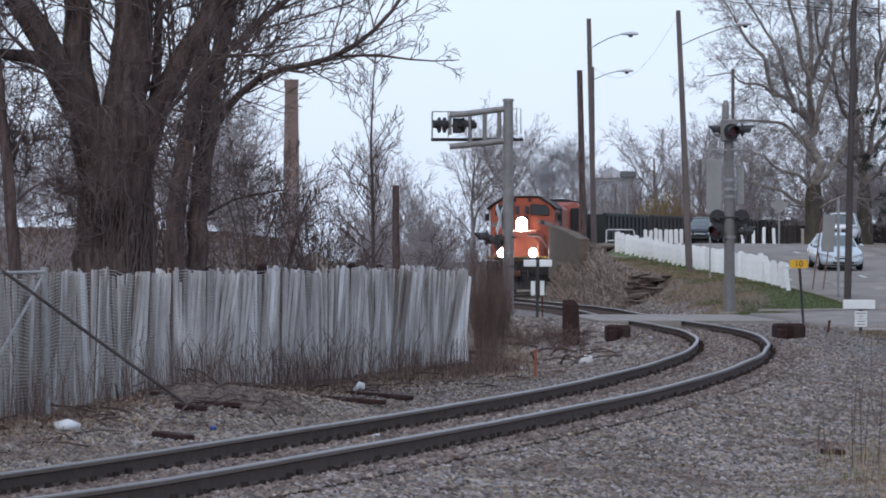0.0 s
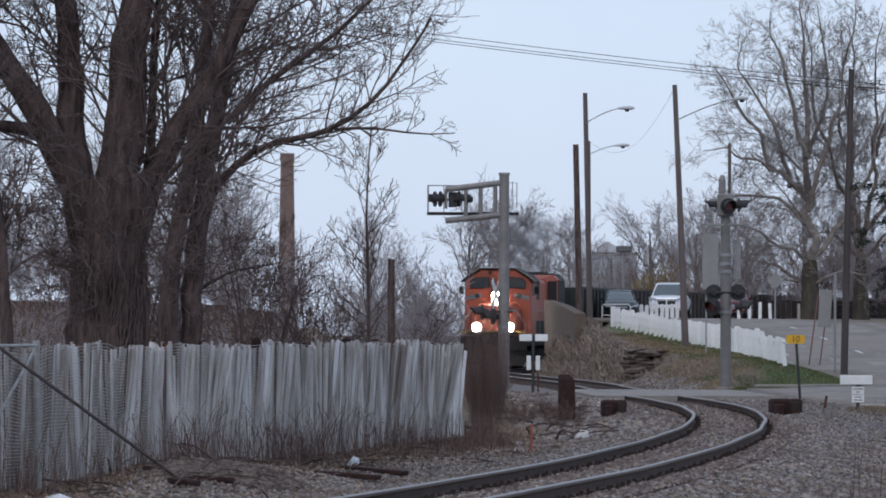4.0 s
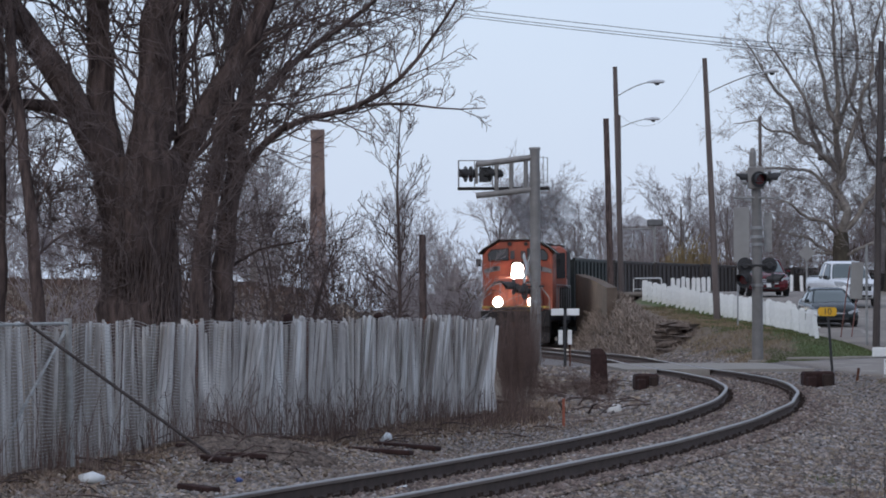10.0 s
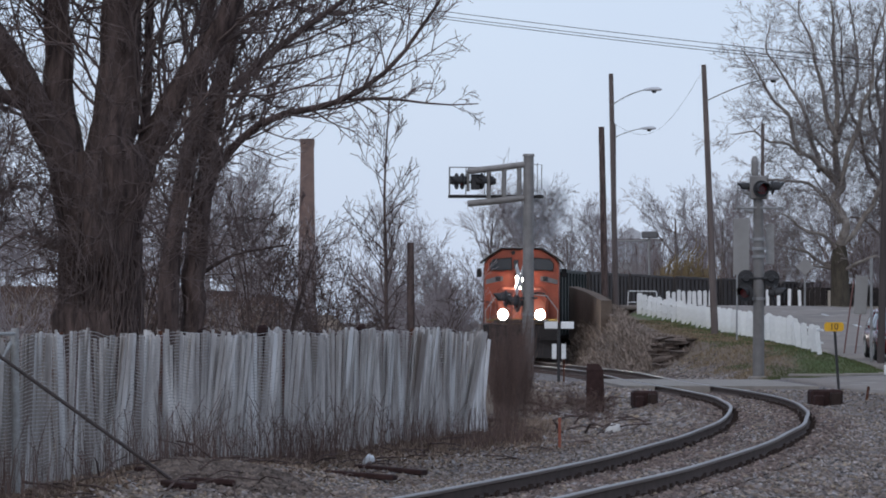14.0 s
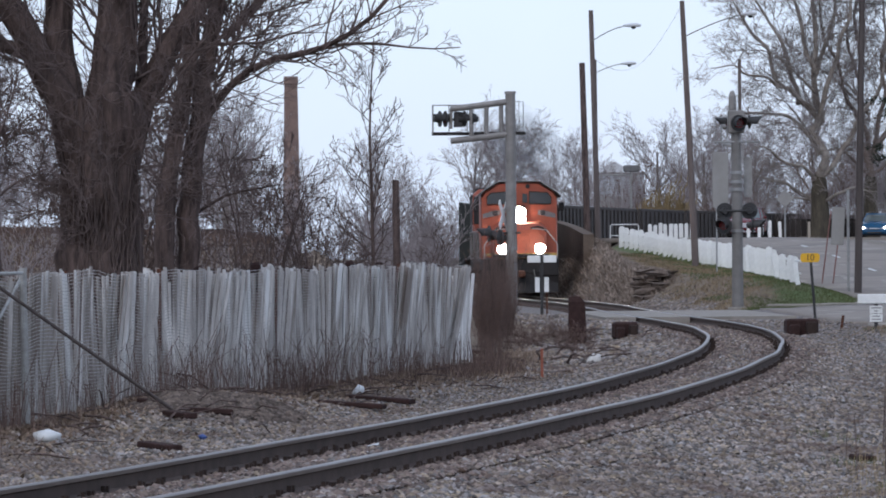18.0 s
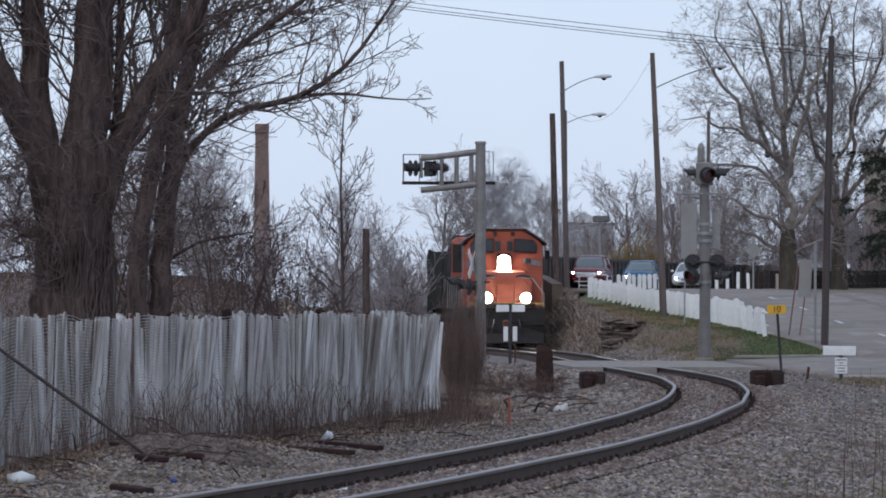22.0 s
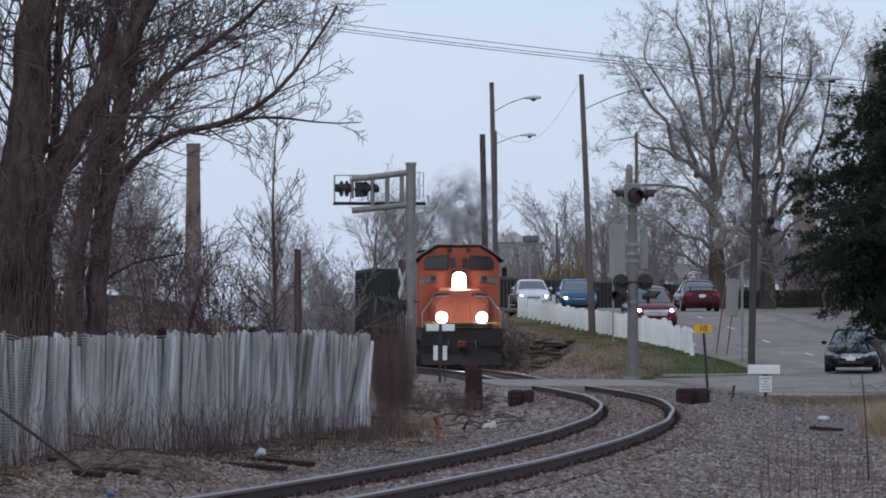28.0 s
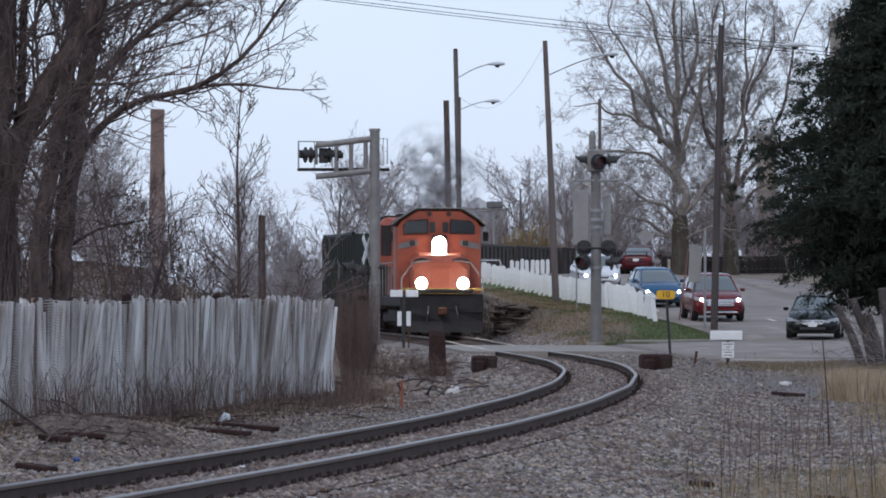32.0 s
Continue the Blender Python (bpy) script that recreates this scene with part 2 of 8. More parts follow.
# the sky's reflection in car windows is painted into this base colour
CARGLASS = glass("windscreen_with_painted_sky", (0.10, 0.12, 0.122))
TYRE = mat("black_tyre_rubber", (0.02, 0.02, 0.02), (0.03, 0.03, 0.03), 0.9, bump=0.1)
RIM = mat("alloy_rim", (0.45, 0.45, 0.46), (0.35, 0.35, 0.36), 0.35, 0.8, bump=0)
CHROME = mat("chrome", (0.82, 0.82, 0.84), (0.7, 0.7, 0.72), 0.35, 0.75, bump=0)
SIGNBACK = mat("dull_sign_back", (0.27, 0.26, 0.25), (0.22, 0.21, 0.20), 0.7, scale=2, bump=0.02)
LAMPGLASS = mat("clear_headlight_glass", (0.42, 0.44, 0.46), (0.34, 0.36, 0.38), 0.2, bump=0)
PALEPANE = mat("pale_far_pane", (0.38, 0.40, 0.43), (0.32, 0.34, 0.37), 0.5, bump=0)
# cladding tone lifted to carry the far hall's distance haze; lamp heads share it
PALEWALL = mat("pale_far_cladding", (0.58, 0.59, 0.61), (0.48, 0.49, 0.51), 0.8, scale=0.4, bump=0.05)
SYC_TRUNK = mat("dark_flaking_bark", (0.10, 0.085, 0.064), (0.048, 0.041, 0.033), 0.95, scale=5, fine=30, bump=0.8, stretch=(1, 1, 0.3))
SYC_TWIG = mat("sycamore_twigs", (0.29, 0.255, 0.24), (0.19, 0.165, 0.158), 0.95, bump=0)
BRICK = mat("old_brown_brick", (0.24, 0.165, 0.14), (0.15, 0.11, 0.10), 0.95, scale=1.2, fine=14, bump=0.4)
FARWALL = mat("grey_cladding", (0.30, 0.295, 0.29), (0.21, 0.205, 0.20), 0.8, scale=0.4, bump=0.05)
TANWALL = mat("tan_masonry", (0.38, 0.33, 0.27), (0.29, 0.25, 0.21), 0.9, scale=0.8, bump=0.1)
EARTH = mat("brown_earth_wall", (0.155, 0.118, 0.093), (0.09, 0.068, 0.054), 0.95, scale=1.5, fine=15, bump=0.6)
RUSTSTONE = mat("rust_stained_stone", (0.22, 0.166, 0.145), (0.075, 0.055, 0.048), 0.95, scale=4, bump=0.4, island=0.55)
ROCK = mat("broken_bank_stone", (0.17, 0.132, 0.11), (0.07, 0.055, 0.047), 0.95, scale=3, bump=0.5, island=0.5)
TANROCK = mat("tan_broken_stone", (0.27, 0.215, 0.17), (0.15, 0.115, 0.09), 0.95, scale=5, bump=0.4, island=0.4)
BANKGRASS = mat("brown_bank_grass", (0.215, 0.155, 0.10), (0.115, 0.085, 0.06), 0.95, bump=0, island=0.4)
SOILGRASS = mat("red_brown_bank_grass", (0.165, 0.112, 0.092), (0.085, 0.060, 0.050), 0.95, bump=0, island=0.4)
DEADBRUSH = mat("grey_dead_brush", (0.32, 0.258, 0.215), (0.165, 0.13, 0.108), 0.95, bump=0, island=0.5)
STRAW = mat("pale_straw", (0.42, 0.325, 0.225), (0.29, 0.225, 0.155), 0.95, bump=0, island=0.35)
PALEROCK = mat("pale_limestone", (0.62, 0.60, 0.57), (0.45, 0.43, 0.41), 0.9, bump=0.3)
LITTER = mat("white_plastic_litter", (0.70, 0.72, 0.74), (0.55, 0.57, 0.58), 0.5, bump=0.3)
BLUE = mat("blue_plastic", (0.04, 0.09, 0.30), (0.03, 0.06, 0.2), 0.5, bump=0.1)
SYC_LIMB = mat("reddish_brown_limbs", (0.21, 0.165, 0.145), (0.13, 0.10, 0.09), 0.95, scale=2, bump=0.3)
YELLOWTWIG = mat("yellow_budding_twigs", (0.31, 0.225, 0.115), (0.21, 0.155, 0.09), 0.95, bump=0)
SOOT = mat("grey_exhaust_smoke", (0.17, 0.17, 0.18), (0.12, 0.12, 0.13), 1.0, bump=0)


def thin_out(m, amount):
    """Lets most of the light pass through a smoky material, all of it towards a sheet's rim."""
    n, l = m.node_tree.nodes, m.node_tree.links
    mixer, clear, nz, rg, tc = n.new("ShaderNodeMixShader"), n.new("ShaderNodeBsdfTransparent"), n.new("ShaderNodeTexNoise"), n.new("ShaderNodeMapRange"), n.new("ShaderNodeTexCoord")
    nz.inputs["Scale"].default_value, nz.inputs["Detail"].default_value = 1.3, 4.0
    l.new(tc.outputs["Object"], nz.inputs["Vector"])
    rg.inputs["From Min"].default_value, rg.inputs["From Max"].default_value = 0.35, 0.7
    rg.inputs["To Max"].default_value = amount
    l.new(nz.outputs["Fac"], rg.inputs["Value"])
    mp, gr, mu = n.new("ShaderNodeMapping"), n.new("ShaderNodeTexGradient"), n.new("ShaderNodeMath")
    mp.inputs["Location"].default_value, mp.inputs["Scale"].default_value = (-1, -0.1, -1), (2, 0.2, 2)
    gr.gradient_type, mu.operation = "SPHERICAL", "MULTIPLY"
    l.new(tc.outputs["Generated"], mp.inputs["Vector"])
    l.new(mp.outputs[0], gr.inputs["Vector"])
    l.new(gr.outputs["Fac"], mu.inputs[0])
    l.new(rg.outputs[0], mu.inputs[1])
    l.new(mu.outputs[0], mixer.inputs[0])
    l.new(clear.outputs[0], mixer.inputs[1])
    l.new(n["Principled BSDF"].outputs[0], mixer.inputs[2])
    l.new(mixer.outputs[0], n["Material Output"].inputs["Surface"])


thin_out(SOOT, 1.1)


def paint(name, c, rough=0.22, metal=0.0):
    m = mat(name, c, tuple(x * 0.85 for x in c), rough, metal, scale=2, bump=0)
    m.node_tree.nodes["Principled BSDF"].inputs["Coat Weight"].default_value = 0.08
    m.node_tree.nodes["Principled BSDF"].inputs["Specular IOR Level"].default_value = 0.3
    return m


# ---------------------------------------------------------------- mesh tools
class Mesh:
    """Collects corners and faces of one part."""

    def __init__(self):
        self.v, self.f = [], []

    def add(self, v, f):
        k = len(self.v)
        self.v += [tuple(p) for p in v]
        self.f += [tuple(i + k for i in q) for q in f]
        return self

    def box(self, c, s, cut=0.0, turn=None):
        """A box round c with the sizes s and its edges cut off."""
        hx, hy, hz = s[0] / 2, s[1] / 2, s[2] / 2
        if cut <= 0:
            v = [(x, y, z) for x in (-hx, hx) for y in (-hy, hy) for z in (-hz, hz)]
            f = [(0, 1, 3, 2), (4, 6, 7, 5), (0, 4, 5, 1), (2, 3, 7, 6), (0, 2, 6, 4), (1, 5, 7, 3)]
        else:
            k = min(cut, hx * 0.9, hy * 0.9, hz * 0.9)
            v, f, idx = [], [], {}
            for sx in (-1, 1):
                for sy in (-1, 1):
                    for sz in (-1, 1):
                        for ax in range(3):
                            q = [sx * (hx - k), sy * (hy - k), sz * (hz - k)]
                            q[ax] = (sx * hx, sy * hy, sz * hz)[ax]
                            idx[sx, sy, sz, ax] = len(v)
                            v.append(tuple(q))
            for ax in range(3):
                o = [a for a in range(3) if a != ax]
                for s1 in (-1, 1):
                    ring = []
                    for a, b in ((-1, -1), (1, -1), (1, 1), (-1, 1)):
                        q = [0, 0, 0]
                        q[ax], q[o[0]], q[o[1]] = s1, a, b
                        ring.append(idx[q[0], q[1], q[2], ax])
                    f.append(tuple(ring))
                for a in (-1, 1):
                    for b in (-1, 1):
                        q0, q1 = [0, 0, 0], [0, 0, 0]
                        q0[ax], q0[o[0]], q0[o[1]] = -1, a, b
                        q1[ax], q1[o[0]], q1[o[1]] = 1, a, b
                        f.append((idx[(*q0, o[0])], idx[(*q1, o[0])], idx[(*q1, o[1])], idx[(*q0, o[1])]))
            for sx in (-1, 1):
                for sy in (-1, 1):
                    for sz in (-1, 1):
                        f.append(tuple(idx[sx, sy, sz, a] for a in range(3)))
        if turn is not None:
            v = [turn @ Vector(p) for p in v]
        return self.add([(p[0] + c[0], p[1] + c[1], p[2] + c[2]) for p in v], f)

    def tube(self, pts, radii, n=8, caps=True):
        """A tube along points; radii: one, or one for each point."""
        pts = [Vector(p) for p in pts]
        if not hasattr(radii, "__len__"):
            radii = [radii] * len(pts)
        v, f = [], []
        up = Vector((0.123, 0.217, 1)) if abs((pts[-1] - pts[0]).normalized().z) < 0.9 else Vector((1, 0.13, 0.05))
        for i, p in enumerate(pts):
            d = (pts[min(i + 1, len(pts) - 1)] - pts[max(i - 1, 0)]).normalized()
            a = d.cross(up).normalized()
            b = d.cross(a)
            for k in range(n):
                w = 2 * math.pi * k / n
                v.append(p + (a * math.cos(w) + b * math.sin(w)) * radii[i])
        for i in range(len(pts) - 1):
            for k in range(n):
                f.append((i * n + k, i * n + (k + 1) % n, (i + 1) * n + (k + 1) % n, (i + 1) * n + k))
        if caps:
            f.append(tuple(range(n)))
            f.append(tuple((len(pts) - 1) * n + k for k in range(n)))
        return self.add(v, f)

    def prism(self, outline, a, b, axis="x"):
        """An outline of (u, v) drawn out along an axis from a to b."""
        put = {"x": lambda t, u, w: (t, u, w), "y": lambda t, u, w: (u, t, w), "z": lambda t, u, w: (u, w, t)}[axis]
        n = len(outline)
        v = [put(a, u, w) for u, w in outline] + [put(b, u, w) for u, w in outline]
        f = [tuple(range(n)), tuple(range(n, 2 * n))] + [(i, (i + 1) % n, n + (i + 1) % n, n + i) for i in range(n)]
        return self.add(v, f)

    def loft(self, rings, caps=True):
        """Rings with as many corners each, joined one to the next."""
        n = len(rings[0])
        v = [p for r in rings for p in r]
        f = [(i * n + k, i * n + (k + 1) % n, (i + 1) * n + (k + 1) % n, (i + 1) * n + k) for i in range(len(rings) - 1) for k in range(n)]
        if caps:
            f += [tuple(range(n)), tuple((len(rings) - 1) * n + k for k in range(n))]
        return self.add(v, f)

    def data(self, name, material, smooth=False):
        me = bpy.data.meshes.new(name)
        me.from_pydata(self.v, [], self.f)
        bm = bmesh.new()
        bm.from_mesh(me)
        bmesh.ops.recalc_face_normals(bm, faces=bm.faces)
        bm.to_mesh(me)
        bm.free()
        me.materials.append(material)
        if smooth:
            me.polygons.foreach_set("use_smooth", [True] * len(me.polygons))
        return me


def part(name, m, material, parent=None, label="", smooth=False):
    """Links a Mesh as one object, under its thing or part."""
    ob = new(name, m.data(name, material, smooth) if isinstance(m, Mesh) else m)
    ob.parent = parent
    return tagged(ob, label)


def thing(name, label, category, group="", kind="", at=None):
    ob = new(name)
    ob.empty_display_size = 0.2
    if at is not None:
        ob.matrix_basis = at
    return tagged(ob, label, category, group, kind)


def raw(name, v, f, material, smooth=False):
    """A mesh straight from arrays, for what has very many faces."""
    me = bpy.data.meshes.new(name)
    v, f = np.asarray(v, np.float32), np.asarray(f, np.int32)
    me.vertices.add(len(v))
    me.vertices.foreach_set("co", v.ravel())
    k = f.shape[1]
    me.loops.add(f.size)
    me.loops.foreach_set("vertex_index", f.ravel())
    me.polygons.add(len(f))
    me.polygons.foreach_set("loop_start", np.arange(0, f.size, k, dtype=np.int32))
    me.polygons.foreach_set("loop_total", np.full(len(f), k, np.int32))
    if smooth:
        me.polygons.foreach_set("use_smooth", np.ones(len(f), bool))
    me.materials.append(material)
    me.update(calc_edges=True)
    me.validate()
    return me


def spread(v, f, places, rng, size, flat=0.7, squash=None):
    """One small shape set down many times, turned and scaled at random."""
    v, f = np.array(v, float), np.array(f)
    n = len(places)
    a, b = rng.uniform(0, 2 * np.pi, n), rng.uniform(-0.5, 0.5, n)
    s = rng.uniform(size[0], size[1], n)[:, None, None]
    w = v[None] * (1 + rng.uniform(-0.32, 0.32, (n, len(v), 1)))
    x = w[..., 0] * np.cos(a)[:, None] - w[..., 1] * np.sin(a)[:, None]
    y = w[..., 0] * np.sin(a)[:, None] + w[..., 1] * np.cos(a)[:, None]
    z = w[..., 2] * flat + x * np.sin(b)[:, None]
    out = np.stack([x, y, z], -1) * s + np.asarray(places)[:, None, :]
    return out.reshape(-1, 3), (f[None] + (np.arange(n) * len(v))[:, None, None]).reshape(-1, f.shape[1])

# ---------------------------------------------------------------- the plan
def smooth_line(points, step, soft):
    """Evenly spaced points along a softened line through the points given."""
    p = np.array(points, float)
    d = np.r_[0, np.cumsum(np.hypot(*np.diff(p, axis=0).T))]
    u = np.arange(0, d[-1], 0.5)
    q = np.stack([np.interp(u, d, p[:, 0]), np.interp(u, d, p[:, 1])], 1)
    k = np.exp(-0.5 * (np.arange(-60, 61) * 0.5 / soft) ** 2)
    k /= k.sum()
    lead = q[0] - (q[1] - q[0]) * np.arange(60, 0, -1)[:, None]
    tail = q[-1] + (q[-1] - q[-2]) * np.arange(1, 61)[:, None]
    e = np.concatenate([lead, q, tail])
    q = np.stack([np.convolve(e[:, 0], k, "valid"), np.convolve(e[:, 1], k, "valid")], 1)
    d = np.r_[0, np.cumsum(np.hypot(*np.diff(q, axis=0).T))]
    u = np.arange(0, d[-1], step)
    return np.stack([np.interp(u, d, q[:, 0]), np.interp(u, d, q[:, 1])], 1)


TRACK = smooth_line([(-16, -4), (-8.4, 22), (-5.5, 31.5), (-3.25, 40), (-1.5, 50), (0.12, 60), (1.62, 70), (2.9, 80), (4.0, 90), (5.12, 102), (6.0, 115), (6.58, 127),
                     (6.75, 139), (6.45, 151), (5.95, 164), (5.55, 180), (5.35, 194), (4.9, 206), (4.25, 215), (3.7, 223), (3.1, 232), (2.5, 241), (2.1, 249), (2.25, 258),
                     (3.0, 266), (4.0, 274), (5.5, 284), (7.2, 295), (9.0, 305), (14, 330), (22, 365), (34, 410), (60, 490)], 0.5, 2.5)
TRACK_D = np.r_[0, np.cumsum(np.hypot(*np.diff(TRACK, axis=0).T))]


def rail_z(y):
    """Height of the rail heads."""
    return float(np.interp(y, [120, 215, 400], [0.0, 0.12, 0.5]))


def along(d):
    """Place on the track's middle and its heading, d metres from its near end."""
    x, y = np.interp(d, TRACK_D, TRACK[:, 0]), np.interp(d, TRACK_D, TRACK[:, 1])
    x2, y2 = np.interp(d + 0.5, TRACK_D, TRACK[:, 0]), np.interp(d + 0.5, TRACK_D, TRACK[:, 1])
    return Vector((x, y, rail_z(y))), math.atan2(x2 - x, y2 - y)


def track_dist(x, y):
    """How far places lie to the right of the track's middle."""
    x, y = np.asarray(x, float), np.asarray(y, float)
    cx = np.interp(y, TRACK[:, 1], TRACK[:, 0])
    sl = np.interp(y, TRACK[:, 1], np.gradient(TRACK[:, 0], TRACK[:, 1]))
    return (x - cx) / np.sqrt(1 + sl ** 2)


ROAD_Y = np.array([183, 190, 198, 208, 220, 240, 255, 285, 330, 420])
ROAD_Z = np.array([0.12, 0.28, 0.48, 0.78, 1.2, 1.95, 2.38, 2.7, 2.75, 2.75])
KERB_Y, KERB_X = np.array([183, 190, 200, 209, 228, 245, 278, 300, 420]), np.array([14.8, 14.3, 13.3, 12.5, 11.75, 11.05, 9.15, 8.2, 13])
PICKET_Y, PICKET_X, PICKET_Z = np.array([150, 184, 192, 203, 228, 245, 279, 320]), np.array([11.9, 11.9, 11.9, 11.55, 11.35, 10.65, 8.75, 8.0]), np.array([0.0, 0.12, 0.80, 0.98, 1.24, 1.5, 2.2, 2.5])
FAR_Y, FAR_X = np.array([183, 196, 225, 248, 262, 280, 300, 420]), np.array([34, 30, 25.5, 21.4, 19.4, 17.5, 15.5, 20])


def road_z(y):
    return np.interp(y, ROAD_Y, ROAD_Z)


def ground_z(x, y):
    """Height of the bare ground."""
    x, y = np.asarray(x, float), np.asarray(y, float)
    td = track_dist(x, y)
    rz = np.interp(y, [120, 215, 400], [0.0, 0.12, 0.5])
    z = -0.22 + rz - 0.32 * np.clip((np.abs(td) - 1.5) / 2.2, 0, 1)
    z = z + np.where(td < 0, 0.25, 0.12) * np.clip((np.abs(td) - 3.2) / 3.0, 0, 1)
    # gravel heap at the fence's foot
    z = z + 0.30 * np.exp(-((x + 2.9) / 1.5) ** 2 - ((y - 75) / 6.0) ** 2)
    # the road's bank
    kx, px = np.interp(y, KERB_Y, KERB_X), np.interp(y, PICKET_Y, PICKET_X)
    side = np.clip((x - px) / np.maximum(0.3, kx - px), 0, 1)
    top = np.interp(y, PICKET_Y, PICKET_Z) * (1 - side) + (road_z(y) - 0.07) * side
    run = np.maximum(1.2, px - (np.interp(y, TRACK[:, 1], TRACK[:, 0]) + 2.6))
    up = np.clip(1 - (px - 0.25 - x) / run, 0, 1)
    face = np.where(up > 0, np.clip(up * np.interp(y, [196, 212, 226], [1.0, 1.6, 5.5]), 0, 1), 0)
    on = np.clip((y - 184) / 6, 0, 1)
    z = np.where(td > 2.2, z + (np.maximum(top, z) - z) * face * on, z)
    # brushy hump under the bank wall
    z = z + np.where(td > 2.3, 0.9 * np.exp(-((x - 6.5) / 0.9) ** 2 - ((y - 243) / 13.0) ** 2), 0)
    # the junction at rail height
    flat = np.clip((x - 8.6) / 1.2, 0, 1) * np.clip((y - 120) / 6, 0, 1) * np.clip((194 - y) / 6, 0, 1)
    z = z * (1 - flat) + np.minimum(np.where(x > kx, road_z(y) - 0.08, 0.0), -0.01) * flat
    fill = np.clip((y - 144) / 6, 0, 1) * np.clip((182 - y) / 6, 0, 1) * np.clip((td + 7) / 3, 0, 1)
    z = np.where(np.abs(td) > 1.4, z + (np.maximum(z, -0.05) - z) * fill, z)
    # the bank behind the slatted fence
    bank = np.clip((-td - 6.0) / 5, 0, 1) * np.clip((y - 108) / 30, 0, 1)
    ridge = np.interp(x, [-60, -14, -7, -3.2, 0, 2, 20], [2.7, 2.5, 2.3, 1.95, 1.0, 0.3, 0.3])
    z = z + np.where(td < 0, bank * np.maximum(0, ridge - z) * np.clip((330 - y) / 60, 0, 1), 0)
    z = z + np.clip((y - 330) / 120, 0, 1) * 1.6
    return z + 0.03 * np.sin(x * 2.1 + y * 0.31) * np.sin(x * 0.63 - y * 0.83) * (np.abs(td) > 2)


def at_ground(x, y, sink=0.0):
    return Vector((x, y, float(ground_z(x, y)) - sink))


# ---------------------------------------------------------------- ground
def ground_material():
    m = bpy.data.materials.new("gravel_and_grass_ground")
    m.use_nodes = True
    n, l = m.node_tree.nodes, m.node_tree.links
    p = n["Principled BSDF"]
    tc = n.new("ShaderNodeTexCoord")
    cover = n.new("ShaderNodeVertexColor")
    cover.layer_name = "cover"
    sep = n.new("ShaderNodeSeparateColor")
    l.new(cover.outputs[0], sep.inputs[0])

    def noise_of(scale, detail=6.0, rough=0.65):
        t = n.new("ShaderNodeTexNoise")
        t.inputs["Scale"].default_value, t.inputs["Detail"].default_value, t.inputs["Roughness"].default_value = scale, detail, rough
        l.new(tc.outputs["Object"], t.inputs["Vector"])
        return t.outputs["Fac"]

    def two(a, b, fac, lo=0.35, hi=0.68):
        r, x = n.new("ShaderNodeMapRange"), n.new("ShaderNodeMix")
        r.inputs["From Min"].default_value, r.inputs["From Max"].default_value = lo, hi
        l.new(fac, r.inputs["Value"])
        x.data_type = "RGBA"
        for key, val in (("A", a), ("B", b)):
            if isinstance(val, tuple):
                x.inputs[key].default_value = (*val, 1)
            else:
                l.new(val, x.inputs[key])
        l.new(r.outputs[0], x.inputs["Factor"])
        return x.outputs["Result"]

    vor = n.new("ShaderNodeTexVoronoi")
    vor.inputs["Scale"].default_value = 16.0
    l.new(tc.outputs["Object"], vor.inputs["Vector"])
    vs = n.new("ShaderNodeSeparateColor")
    l.new(vor.outputs["Color"], vs.inputs[0])
    gravel = two(two((0.05, 0.043, 0.04), (0.24, 0.21, 0.195), vs.outputs[0], 0.0, 1.0), (0.12, 0.09, 0.074), noise_of(0.7), 0.5, 0.7)
    dirt = two((0.125, 0.095, 0.075), (0.21, 0.165, 0.125), noise_of(2.5))
    dry = two((0.195, 0.145, 0.10), (0.115, 0.088, 0.066), noise_of(5))
    green = two(two((0.075, 0.115, 0.035), (0.105, 0.13, 0.05), noise_of(3)), (0.17, 0.14, 0.08), noise_of(0.5), 0.52, 0.7)

    def over(a, b, mask, wild):
        ad, mp, x = n.new("ShaderNodeMath"), n.new("ShaderNodeMapRange"), n.new("ShaderNodeMix")
        ad.operation = "ADD"
        l.new(mask, ad.inputs[0])
        l.new(wild, ad.inputs[1])
        mp.inputs["From Min"].default_value, mp.inputs["From Max"].default_value = 0.85, 1.1
        l.new(ad.outputs[0], mp.inputs["Value"])
        x.data_type = "RGBA"
        l.new(a, x.inputs["A"])
        l.new(b, x.inputs["B"])
        l.new(mp.outputs[0], x.inputs["Factor"])
        return x.outputs["Result"]

    col = over(gravel, dirt, sep.outputs[2], noise_of(1.1))
    col = over(col, dry, sep.outputs[0], noise_of(1.7))
    col = over(col, green, sep.outputs[1], noise_of(1.4))
    l.new(col, p.inputs["Base Color"])
    p.inputs["Roughness"].default_value = 0.97
    bp = n.new("ShaderNodeBump")
    bp.inputs["Strength"].default_value, bp.inputs["Distance"].default_value = 0.7, 0.05
    l.new(noise_of(11, 8, 0.75), bp.inputs["Height"])
    l.new(bp.outputs[0], p.inputs["Normal"])
    return m


def graded(lo, hi, fine_lo, fine_hi, step, grow=1.28):
    a = list(np.arange(fine_lo, fine_hi + 1e-6, step))
    s = step
    while a[-1] < hi:
        s *= grow
        a.append(a[-1] + s)
    s = step
    while a[0] > lo:
        s *= grow
        a.insert(0, a[0] - s)
    return np.array(a)


